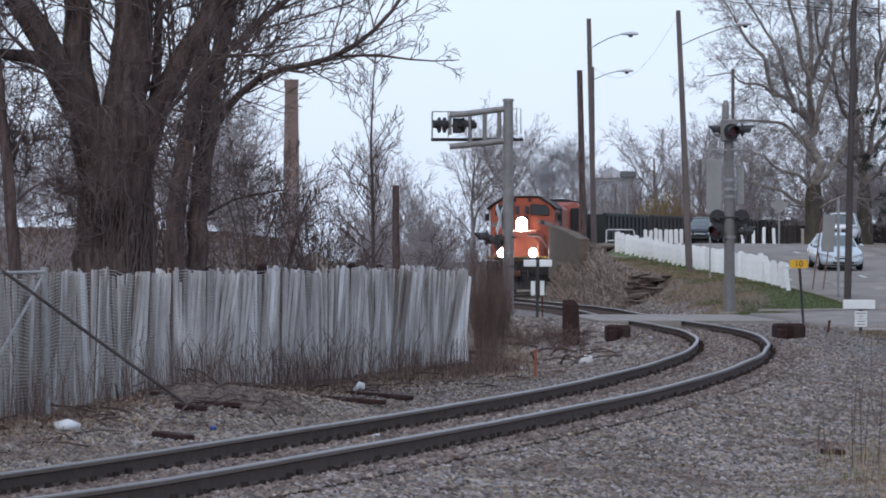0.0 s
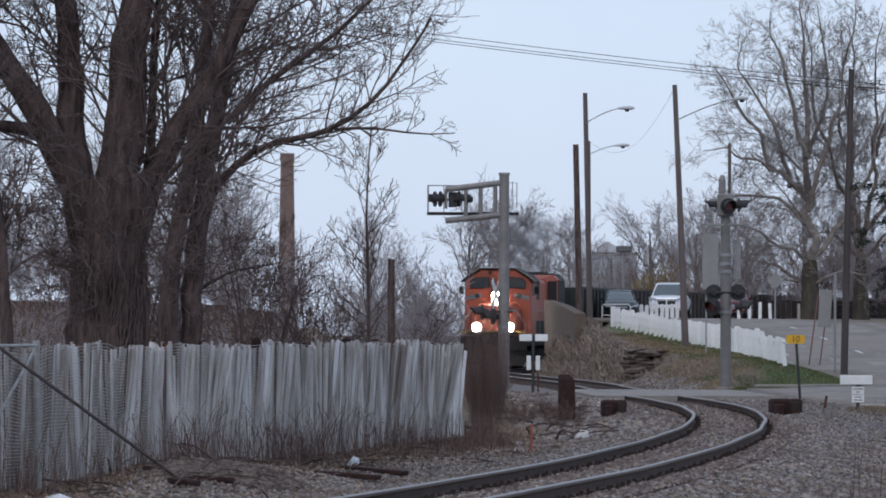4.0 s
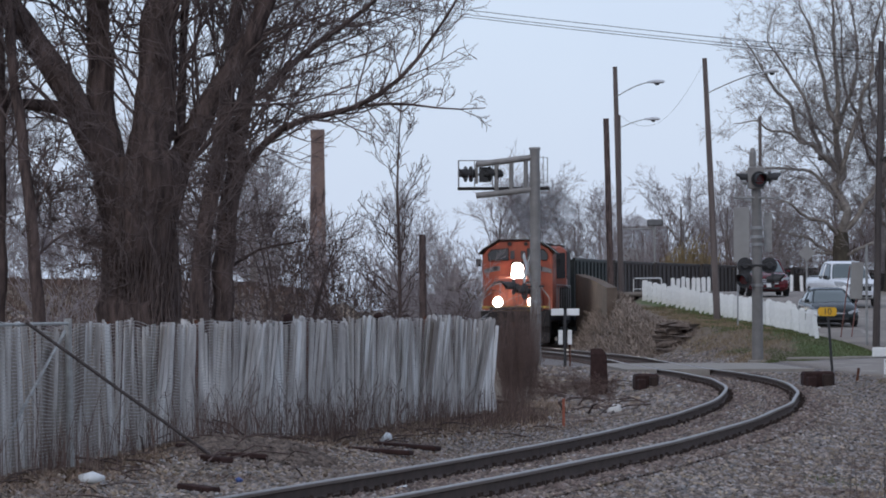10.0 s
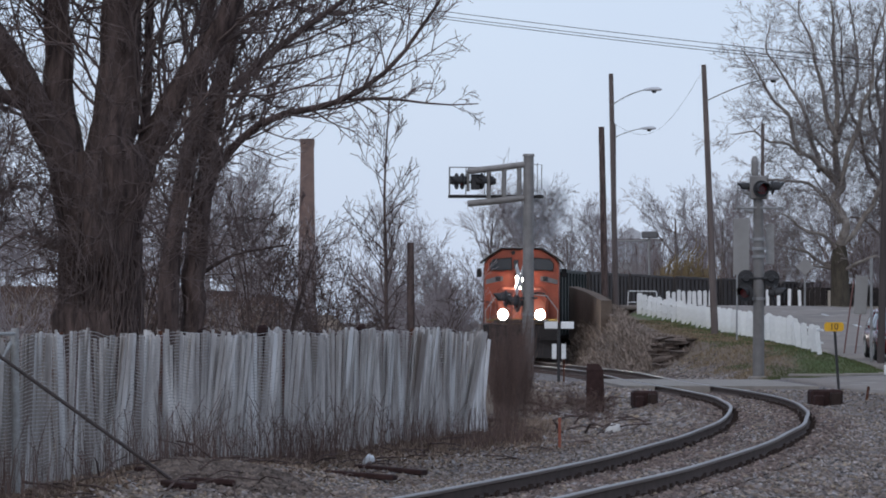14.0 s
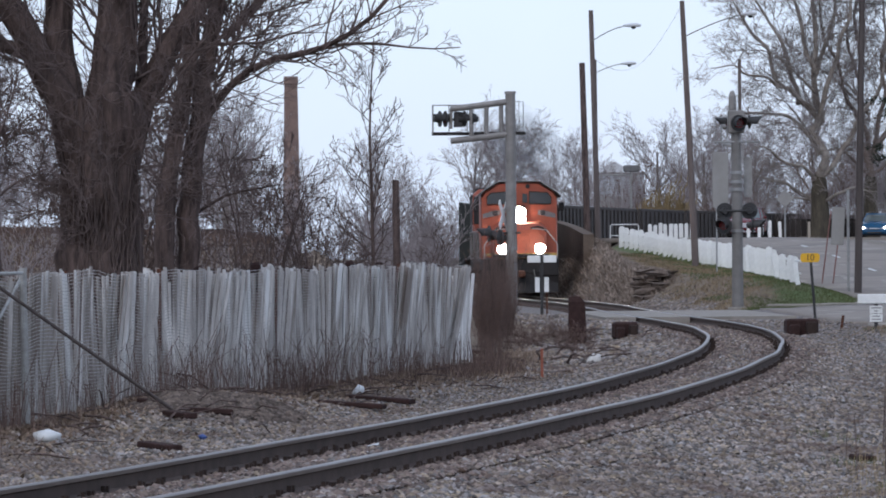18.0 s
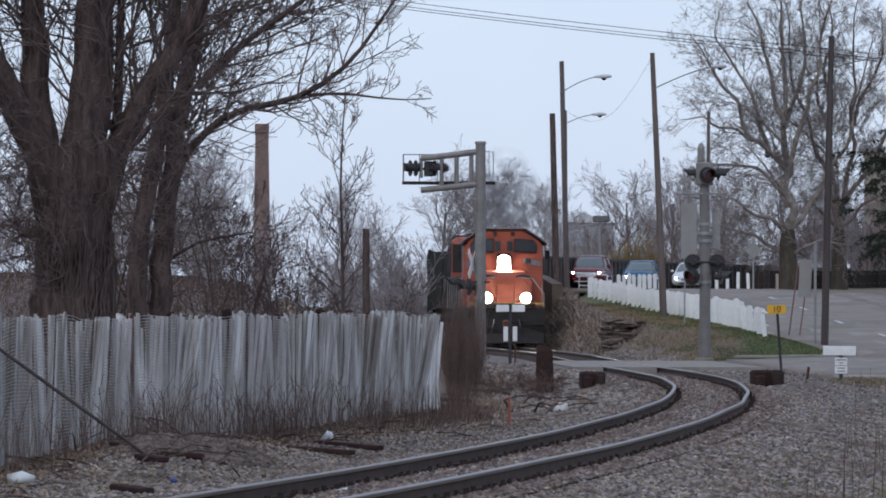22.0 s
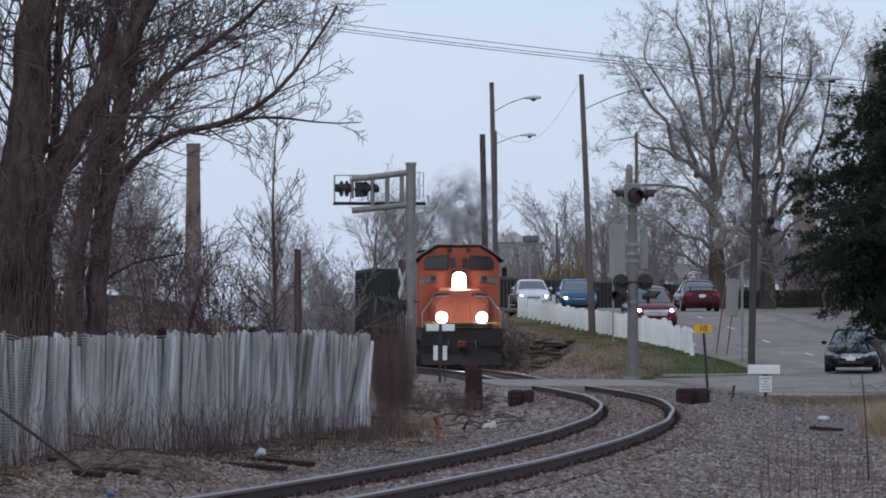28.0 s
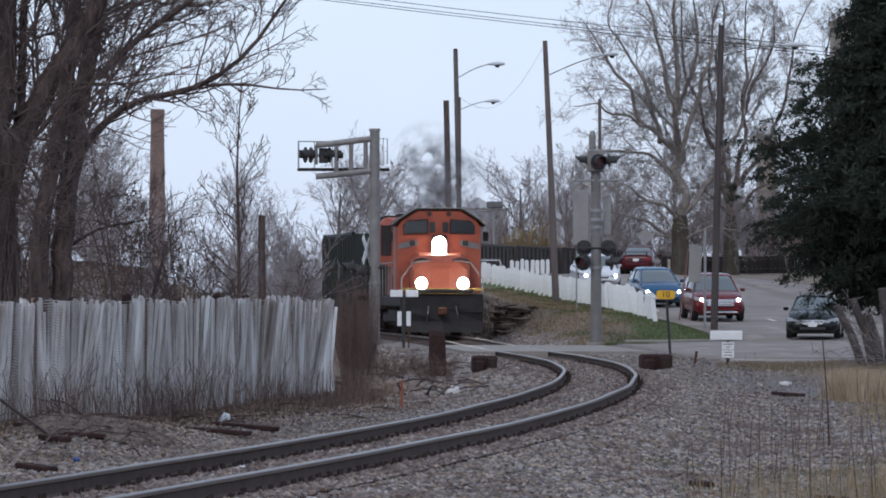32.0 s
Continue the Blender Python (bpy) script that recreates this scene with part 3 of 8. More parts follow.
def build_ground():
    gx, gy = graded(-2500, 2500, -14, 30, 0.3), graded(-600, 4000, 36, 300, 0.8)
    x, y = np.meshgrid(gx, gy)
    z = ground_z(x, y)
    v = np.stack([x, y, z], -1).reshape(-1, 3)
    r, c = np.meshgrid(np.arange(len(gy) - 1), np.arange(len(gx) - 1), indexing="ij")
    k = (r * len(gx) + c).ravel()
    me = raw("ground", v, np.stack([k, k + 1, k + 1 + len(gx), k + len(gx)], 1), ground_material(), True)
    td = track_dist(x, y)
    fence_x = np.interp(y, [30, 68, 111, 140], [-12, -5.4, 0.7, 1.5])
    dry = np.clip((fence_x + 2.0 - x) / 1.6, 0, 1) * (td < -2.4) + np.clip((y - 112) / 20, 0, 1) * (td < -3.2) + np.clip((x - 9.4) / 1.5, 0, 1) * (y < 136) * np.clip((y - 121) / 4, 0, 1) * 0.8
    dry += (y > 300) * 1.0
    dry += np.clip((td - 3.9) / 0.9, 0, 1) * (y > 188) * (y < 290) * 0.55
    green = (np.clip((np.interp(y, KERB_Y, KERB_X) - x) / 0.4, 0, 1) * np.clip((x - np.interp(y, PICKET_Y, PICKET_X) + 1.9) / 2.4, 0, 0.80) * (y > 184) * (y < 320)
             + np.clip((x - 9.5) / 2, 0, 1) * np.clip((y - 118) / 5, 0, 1) * np.clip((136 - y) / 5, 0, 1) * 0.25 + np.clip((x - 5.5) / 2, 0, 1) * (y < 62) * 0.42
             + np.clip((x - np.interp(y, FAR_Y, FAR_X)) / 1.0, 0, 1) * (y > 196) * (y < 400) * 0.3)
    dirt = np.clip((td - 2.6) / 1.0, 0, 1) * (y > 186) + np.clip((-td - 2.3) / 1.5, 0, 1) * np.where(y > 105, 0.2, 0.5)
    cover = np.stack([np.clip(dry, 0, 1), np.clip(green, 0, 1), np.clip(dirt, 0, 1), np.ones_like(dry)], -1).reshape(-1, 4).astype(np.float32)
    layer = me.color_attributes.new("cover", "FLOAT_COLOR", "POINT")
    layer.data.foreach_set("color", cover.ravel())
    tagged(new("ground", me), "gravel, dirt and dry grass beside the railway", "ground", kind="structure")


build_ground()


def sheet(name, rows, material, label, category, parent=None):
    """A flat piece of paving between two edges; rows of (left, right) corners, with a rim below."""
    v, f = [], []
    for a, b in rows:
        for k in range(9):
            v.append(tuple(a[i] + (b[i] - a[i]) * k / 8 for i in range(3)))
    for i in range(len(rows) - 1):
        for k in range(8):
            f.append((i * 9 + k, i * 9 + k + 1, i * 9 + k + 10, i * 9 + k + 9))
    n = len(v)
    v += [(a, b, c - 0.25) for a, b, c in v]
    f += [tuple(i + n for i in reversed(q)) for q in f]
    edge = [i * 9 for i in range(len(rows))] + [(len(rows) - 1) * 9 + k for k in range(1, 9)] + [i * 9 + 8 for i in reversed(range(len(rows) - 1))] + list(range(7, 0, -1))
    f += [(edge[i], edge[(i + 1) % len(edge)], edge[(i + 1) % len(edge)] + n, edge[i] + n) for i in range(len(edge))]
    me = raw(name, v, f, material)
    ob = new(name, me)
    ob.parent = parent
    return tagged(ob, label, category, kind="structure")


def build_roads():
    ys = list(np.arange(183, 300, 4.0))
    sheet("road", [((np.interp(y, KERB_Y, KERB_X), y, road_z(y)), (np.interp(y, FAR_Y, FAR_X), y, road_z(y))) for y in ys], ASPHALT, "worn grey asphalt road climbing past the crossing", "road")
    way = np.array([(8.2, 286), (9.3, 290), (12.7, 299), (17.5, 311), (21.5, 321), (26.9, 340), (34.1, 365), (54.6, 420)], float)
    edge = []
    for i, c in enumerate(way):
        g = way[min(i + 1, len(way) - 1)] - way[max(i - 1, 0)]
        g = np.array([g[1], -g[0]]) / np.hypot(*g) * 3.7
        a, b = c - g, c + g
        edge.append(((a[0], a[1], road_z(a[1]) + 0.006), (b[0], b[1], road_z(b[1]) + 0.006)))
    sheet("far_road", edge, ASPHALT, "grey asphalt road bending away behind the trees", "road")
    sheet("crossing_road", [((x, 141 - 0.25 * max(0, x - 12), 0.035), (x, 186, 0.035 + 0.10 * min(1, max(0, x - 11) / 3))) for x in (10.2, 11, 12, 13.5, 15, 18, 24, 40, 80)], ASPHALT, "grey asphalt side road meeting the crossing", "road")
    sheet("pavement", [((x, 135.0 - 0.25 * max(0, x - 12), 0.03), (x, 140.97 - 0.25 * max(0, x - 12), 0.04)) for x in (10.4, 11, 12, 14, 20, 40, 80)], PATH, "pale concrete path along the side road", "pavement")
    # dashes and the yellow middle line
    m = Mesh()
    for x, y in ((17.6, 192.5), (17.0, 206), (16.4, 219), (16.0, 233), (15.6, 247)):
        a, b = road_z(y - 1.4) + 0.012, road_z(y + 1.4) + 0.012
        m.add([(x, y - 1.4, a), (x + 0.16, y - 1.4, a), (x + 0.10, y + 1.4, b), (x - 0.06, y + 1.4, b)], [(0, 1, 2, 3)])
    tagged(part("road_marking", m, ROADWHITE), "worn white lane dashes on the asphalt", "road marking", kind="structure")
    m = Mesh()
    ys = np.arange(190, 290, 3.0)
    for off in (0.0, 0.3):
        q = [(20.4 + off + (208 - y) * 0.035, y, road_z(y) + 0.012) for y in ys]
        for a, b in zip(q, q[1:]):
            m.add([a, (a[0] + 0.12, a[1], a[2]), (b[0] + 0.12, b[1], b[2]), b], [(0, 1, 2, 3)])
    tagged(part("road_marking", m, ROADYELLOW), "faded double yellow line down the road", "road marking", kind="structure")
    # kerb at the grass corner
    m = Mesh()
    pts = [(10.6, 187.1), (12.4, 187.3), (13.6, 188.0), (14.25, 189.6), (14.15, 192)]
    for a, b in zip(pts, pts[1:]):
        a, b = at_ground(*a, -0.07), at_ground(*b, -0.07)
        m.box((a + b) / 2, (0.16, (b - a).length + 0.05, 0.2), 0.03, Matrix.Rotation(math.atan2(a.x - b.x, b.y - a.y), 3, "Z"))
    tagged(part("kerb", m, CONCRETE), "low grey concrete kerb round the grass corner", "kerb", kind="structure")


build_roads()


# ---------------------------------------------------------------- track
def build_track():
    track = thing("railway_track", "curving standard-gauge railway track on timber ties", "railway track", kind="structure")
    head = [(-0.036, -0.014), (-0.030, -0.005), (-0.014, 0.0), (0.014, 0.0), (0.030, -0.005), (0.036, -0.014), (0.034, -0.045)]
    side = [(0.034, -0.045), (0.010, -0.058), (0.009, -0.145), (0.072, -0.172), (0.072, -0.184), (-0.072, -0.184), (-0.072, -0.172), (-0.009, -0.145), (-0.010, -0.058), (-0.034, -0.045)]
    stops = np.arange(0, TRACK_D[-1] - 2, 1.0)
    for sgn in (-1, 1):
        for name, outline, material, label in (("rail_head", head[::-1] + [(-0.034, -0.045)], RAILTOP, "bright worn running surface"), ("rail_web", side, RAILSIDE, "dark oiled steel web and foot")):
            rings = []
            for d in stops:
                p, h = along(d)
                wob = 0.012 * math.sin(d * 0.41 + sgn) + 0.008 * math.sin(d * 0.173)
                ax = Vector((math.cos(h), -math.sin(h), 0))
                rings.append([p + ax * (sgn * 0.7535 + u + wob) + Vector((0, 0, w)) for u, w in outline])
            part(name, Mesh().loft(rings), material, track, label)
    # ties, with plates and spikes
    tie = Mesh().box((0, 0, 0), (2.6, 0.23, 0.18), 0.015).data("tie", TIEWOOD)
    rng, far, iron, d, n = random.Random(4), Mesh(), Mesh(), TRACK_D[np.searchsorted(TRACK[:, 1], 34)], 0
    while d < TRACK_D[-1] - 3:
        p, h = along(d)
        rot = Matrix.Rotation(-h + rng.uniform(-0.025, 0.025), 4, "Z")
        m = Matrix.Translation(p + Vector((rng.uniform(-0.05, 0.05), 0, -0.275 + rng.uniform(-0.012, 0.008)))) @ rot
        if n < 290:
            ob = new("tie", tie)
            ob.parent, ob.matrix_basis = track, m
        else:
            far.box(m.translation, (2.6, 0.23, 0.18), 0, m.to_3x3())
        if p.y < 150:
            for sgn in (-1, 1):
                c = m @ Vector((sgn * 0.7535, 0, 0.092))
                iron.box(c, (0.34, 0.19, 0.016), 0, m.to_3x3())
                for u in (-0.105, 0.105):
                    for w in (-0.055, 0.06):
                        q = m @ Vector((sgn * 0.7535 + u, w + rng.uniform(-0.01, 0.01), 0.118 + rng.uniform(0, 0.02)))
                        iron.box(q, (0.034, 0.034, 0.05), 0, m.to_3x3())
                for w in (-0.15, 0.15):
                    iron.box(m @ Vector((sgn * 0.7535, w, 0.085)), (0.19, 0.035, 0.06), 0, m.to_3x3())
        d += 0.52
        n += 1
    tagged(part("far_ties", far, TIEWOOD, track), kind="stuff")
    tagged(part("plates_and_spikes", iron, SPIKE, track), kind="stuff")


build_track()


def build_crossing():
    """Concrete panels between and beside the rails where the side road crosses."""
    top = thing("level_crossing", "pale concrete crossing panels set flush with the rails", "level crossing", kind="structure")
    d0, d1 = [TRACK_D[np.searchsorted(TRACK[:, 1], y)] for y in (158.5, 175.0)]
    for i, d in enumerate(np.arange(d0, d1, 2.45)):
        for a, b in ((-1.7, -0.86), (-0.64, 0.64), (0.86, 3.6)):
            ring = []
            for dd in (d, d + 2.43):
                p, h = along(dd)
                ax = Vector((math.cos(h), -math.sin(h), 0))
                ring.append((p + ax * a, p + ax * b))
            m = Mesh()
            q = [ring[0][0], ring[0][1], ring[1][1], ring[1][0]]
            m.add([c + Vector((0, 0, -0.008)) for c in q] + [c + Vector((0, 0, -0.2)) for c in q], [(0, 1, 2, 3), (7, 6, 5, 4), (0, 4, 5, 1), (1, 5, 6, 2), (2, 6, 7, 3), (3, 7, 4, 0)])
            part("panel", m, CONCRETE, top)


build_crossing()


# ---------------------------------------------------------------- bare trees
class Wood:
    """Grows limbs as tubes, thick ones with more sides."""

    def __init__(self, seed):
        self.r = np.random.default_rng(seed)
        self.runs = []

    def limb(self, p, d, length, r0, level, droop=0.0, kids=(6, 5, 5, 4), spread_=(35, 62), up=0.25, wig=0.16, ratio=0.55, tip=0.25, r_end=0.35, from_=0.25):
        r = self.r
        n = (7, 5, 3, 2)[min(level, 3)]
        pts, rad = [np.array(p, float)], [r0]
        d = np.array(d, float) / np.linalg.norm(d)
        for i in range(n):
            d = d + r.normal(0, wig, 3) + np.array([0, 0, up * 0.12 - droop * 0.12])
            d /= np.linalg.norm(d)
            pts.append(pts[-1] + d * length / n)
            rad.append(r0 * (1 - (1 - r_end) * (i + 1) / n))
        self.runs.append((np.array(pts), np.array(rad)))
        if level >= len(kids):
            return
        k = kids[level]
        for j in range(k):
            f = from_ + (1 - from_) * (j + r.uniform(0.1, 0.9)) / k
            i = min(int(f * n), n - 1)
            q = pts[i] + (pts[i + 1] - pts[i]) * (f * n - i)
            dd = pts[i + 1] - pts[i]
            dd /= np.linalg.norm(dd)
            side = np.cross(dd, r.normal(0, 1, 3))
            side /= np.linalg.norm(side)
            a = np.radians(r.uniform(*spread_))
            nd = dd * np.cos(a) + side * np.sin(a) + np.array([0, 0, up * 0.35])
            self.limb(q, nd, length * ratio * r.uniform(0.75, 1.25) * (1.15 - 0.45 * f), max(r0 * tip * r.uniform(0.8, 1.2) * (1.25 - 0.5 * f) * 1.6, 0.004), level + 1, droop, kids, spread_, up, wig * 1.12, ratio, tip, 0.3, 0.15)

    def mesh(self, name, material, lo, hi, least=0.0, rough=False):
        """All limbs whose foot is between lo and hi thick, as one mesh."""
        V, F, k = [], [], 0
        for pts, rad in self.runs:
            if not lo <= rad[0] < hi:
                continue
            n = 36 if rad[0] > 0.12 and rough else 10 if rad[0] > 0.12 else 6 if rad[0] > 0.04 else 3
            rad = np.maximum(rad, least)
            if n == 36:
                u = np.linspace(0, 1, max(len(pts) * 3, 12))
                o = np.linspace(0, 1, len(pts))
                pts = np.stack([np.interp(u, o, pts[:, i]) for i in range(3)], 1)
                rad = np.interp(u, o, rad)
            d = np.gradient(pts, axis=0)
            d /= np.linalg.norm(d, axis=1)[:, None]
            ref = np.array([0.31, 0.9, 0.12]) if abs(d[0, 2]) > 0.7 else np.array([0.1, 0.2, 1.0])
            a = np.cross(d, ref)
            a /= np.linalg.norm(a, axis=1)[:, None]
            b = np.cross(d, a)
            w = 2 * np.pi * np.arange(n) / n
            grip = np.ones((len(pts), n))
            if n == 36:
                h = np.arange(len(pts))[:, None] * 0.35
                for f, amp in ((3, 0.05), (7, 0.06), (11, 0.07), (17, 0.06)):
                    grip = grip + amp * (np.abs(np.sin(f * 0.5 * w[None] + 0.8 * np.sin(h * 0.9 + f) + f)) * 2 - 1)
                grip = grip + self.r.normal(0, 0.018, grip.shape)
            ring = pts[:, None] + (rad[:, None] * grip)[..., None] * (a[:, None] * np.cos(w)[None, :, None] + b[:, None] * np.sin(w)[None, :, None])
            V.append(ring.reshape(-1, 3))
            m = len(pts)
            i, j = np.meshgrid(np.arange(m - 1), np.arange(n), indexing="ij")
            i, j = i.ravel(), j.ravel()
            F.append(k + np.stack([i * n + j, i * n + (j + 1) % n, (i + 1) * n + (j + 1) % n, (i + 1) * n + j], 1))
            k += m * n
        if not V:
            return None
        return raw(name, np.concatenate(V), np.concatenate(F), material, True)


def grown(name, wood, label, bark, twig, split=0.035, least=0.006, group="", at=None, rough=False):
    ob = thing(name, label, "tree", group, at=at)
    for nm, mt, lo, hi in (("trunk", bark, split, 99), ("crown", twig, 0, split)):
        me = wood.mesh(nm, mt, lo, hi, least, rough)
        if me:
            part(nm, me, mt, ob)
    return ob

# ---------------------------------------------------------------- slatted fence
FENCE = [(-12.2, 26), (-8.6, 46), (-5.4, 68), (-3.4, 82), (-1.2, 97), (0.62, 109.5)]


def fence_at(u):
    p = np.array(FENCE, float)
    d = np.r_[0, np.cumsum(np.hypot(*np.diff(p, axis=0).T))]
    u = d[-1] - u
    return float(np.interp(u, d, p[:, 0])), float(np.interp(u, d, p[:, 1]))


def fence_top(u):
    return 1.60 - 0.06 * min(1.0, u / 30) + 0.03 * math.sin(u * 0.9) + 0.03 * math.sin(u * 2.3)


def fence_tilt(u):
    """How far the fence leans over, in radians: its loose end fans out, the stretch before it sags towards the track."""
    return float(np.interp(u, [0.6, 3.4], [0.14, -0.08])) if u < 3.4 else -0.075 * math.exp(-(u - 3.4) / 4.5)


def build_fence():
    f = thing("slatted_fence", "weathered chain-link fence filled with whitish vertical slats", "fence")
    rng = random.Random(12)
    slat = Mesh().box((0, 0, 0.5), (0.115, 0.012, 1.0), 0.004).data("slat", SLAT)
    dull = Mesh().box((0, 0, 0.5), (0.115, 0.012, 1.0), 0.004).data("slat", SLAT_DULL)
    rest, u, n, lean = Mesh(), 0.0, 0, 0.0
    bright = Mesh().box((0, 0, 0.5), (0.115, 0.012, 1.0), 0.004).data("slat", SLAT_BRIGHT)
    u = 0.6
    while u < 62:
        x, y = fence_at(u)
        x2, y2 = fence_at(u + 0.2)
        h = math.atan2(y2 - y, x2 - x)
        lean = lean * 0.93 + rng.gauss(0, 0.022)
        if rng.random() > 0.004:
            z0 = float(ground_z(x, y)) + rng.uniform(-0.02, 0.08)
            top = fence_top(u) + rng.uniform(-0.06, 0.02) - (rng.uniform(0.05, 0.25) if rng.random() < 0.10 else 0)
            if u < 3.4:
                z0, top = z0 + 0.12, top - 0.15 - 0.02 * (2 - u) ** 2
            m = (Matrix.Translation((x + rng.uniform(-0.03, 0.03), y, z0)) @ Matrix.Rotation(h - 0.20 + 0.08 * math.sin(u * 2.6) + 0.05 * math.sin(u * 6.1) + rng.gauss(0, 0.04), 4, "Z") @ Matrix.Rotation(lean * 0.9 + rng.gauss(0, 0.015), 4, "Y")
                 @ Matrix.Rotation(0.07 * math.sin(u * 1.05 + 1) * math.exp(-u / 60) * min(1, u / 6) + 0.05 * math.sin(u * 2.9) + fence_tilt(u) + rng.gauss(0, 0.03), 4, "X") @ Matrix.Diagonal((rng.uniform(0.75, 1.15), 1, top - z0, 1)))
            if n < 300 or u > 34:
                ob = new("slat", bright if u < 3.4 else slat if u < 33 + 5 * rng.random() else dull)
                ob.parent, ob.matrix_basis = f, m
            else:
                k = len(rest.v)
                rest.add([m @ v.co for v in slat.vertices], [tuple(q.vertices) for q in slat.polygons])
            n += 1
        u += 0.074 if u < 34 else 0.1
    tagged(part("far_slats", rest, SLAT, f), kind="stuff")
    # posts, stretched wire and mesh
    for i, u in enumerate(np.arange(6.3, 62, 3.05)):
        x, y = fence_at(u)
        part("post", Mesh().tube([(x - 0.06, y, float(ground_z(x, y)) - 0.2), (x - 0.06, y, fence_top(u) - 0.02)], 0.03, 8), RUST if i % 3 else GALV, f)
    for u in (8.0, 11.2, 14.3, 18.6, 23.0, 27.5):
        x, y = fence_at(u)
        part("stub", Mesh().tube([(x - 0.12, y, fence_top(u) - 0.4), (x - 0.11, y, fence_top(u) + 0.01), (x - 0.12, y, fence_top(u) + 0.05)], [0.075, 0.08, 0.05], 10), CHARRED, f, "dark rotten post top")
    for k in range(40):
        m = Mesh()
        pts = []
        for u in np.arange(3.2, 62, 0.6):
            x, y = fence_at(u)
            z0 = float(ground_z(x, y))
            pts.append((x + 0.10 + 0.02 * math.sin(u * 3 + k) - 1.7 * fence_tilt(max(u, 3.5)) * k / 39, y, z0 + 0.12 + (fence_top(u) - z0 - 0.14) * k / 39 + 0.016 * math.sin(u * 2.2 + k * 0.15)))
        part("wire", m.tube(pts, 0.005, 3, False), WIRE, f)
    return f


build_fence()


def build_gate_frame():
    g = thing("gate_frame", "pale steel tube frame with a diagonal brace at the fence", "gate frame")
    b = at_ground(-4.98, 69.6)
    part("upright", Mesh().tube([b + Vector((0, 0, -0.2)), b + Vector((-0.03, 0, 1.9))], 0.048, 10), TUBE, g)
    part("upright", Mesh().tube([b + Vector((-2.4, -14, -0.1)), b + Vector((-2.4, -14, 1.8))], 0.035, 8), TUBE, g)
    part("top_rail", Mesh().tube([b + Vector((-0.03, -0.1, 1.84)), b + Vector((-2.4, -14, 1.8))], 0.021, 8), TUBE, g)
    part("brace", Mesh().tube([b + Vector((-0.06, -0.2, 1.74)), b + Vector((-0.62, -3, 0.35))], 0.021, 8), TUBE, g)
    p = thing("leaning_pole", "thin weathered grey pole leaning over the slatted fence", "pole")
    part("shaft", Mesh().tube([at_ground(-3.33, 71.5) + Vector((0, 0, 0.02)), Vector((-4.36, 69.3, 0.72)), Vector((-5.36, 67.2, 1.57))], [0.024, 0.022, 0.02], 8), POLEWOOD, p)


build_gate_frame()


# ---------------------------------------------------------------- crossing signals
def hooded_lamp(name, at, yaw, parent, lens, r=0.15, board=0.30):
    """A round lamp with its black backing disc and a long hood."""
    o = new(name)
    o.parent, o.matrix_basis = parent, Matrix.Translation(at) @ Matrix.Rotation(yaw, 4, "Z")
    ring = [(board * math.cos(a), board * math.sin(a)) for a in np.linspace(0, 2 * math.pi, 24, endpoint=False)]
    part("backing", Mesh().prism(ring, -0.02, 0.02, "y"), BLACK, o)
    part("lens", Mesh().prism([(r * math.cos(a), r * math.sin(a)) for a in np.linspace(0, 2 * math.pi, 20, endpoint=False)], -0.06, -0.02, "y"), lens, o)
    hood = Mesh()
    arc = np.linspace(radians(-25), radians(205), 14)
    inner, outer = [], []
    for y, k in ((-0.02, 1.0), (-0.42, 0.98)):
        for q, rr in ((outer, r + 0.03), (inner, r + 0.015)):
            q.append([(rr * k * math.cos(a), y * (0.6 + 0.4 * max(0, math.sin(a))), rr * k * math.sin(a)) for a in arc])
    hood.loft([outer[0], outer[1], inner[1], inner[0]], False)
    part("hood", hood, BLACK, o)
    part("housing", Mesh().tube([(0, 0.02, 0), (0, 0.2, 0)], [0.13, 0.10], 12), BLACK, o)
    return o


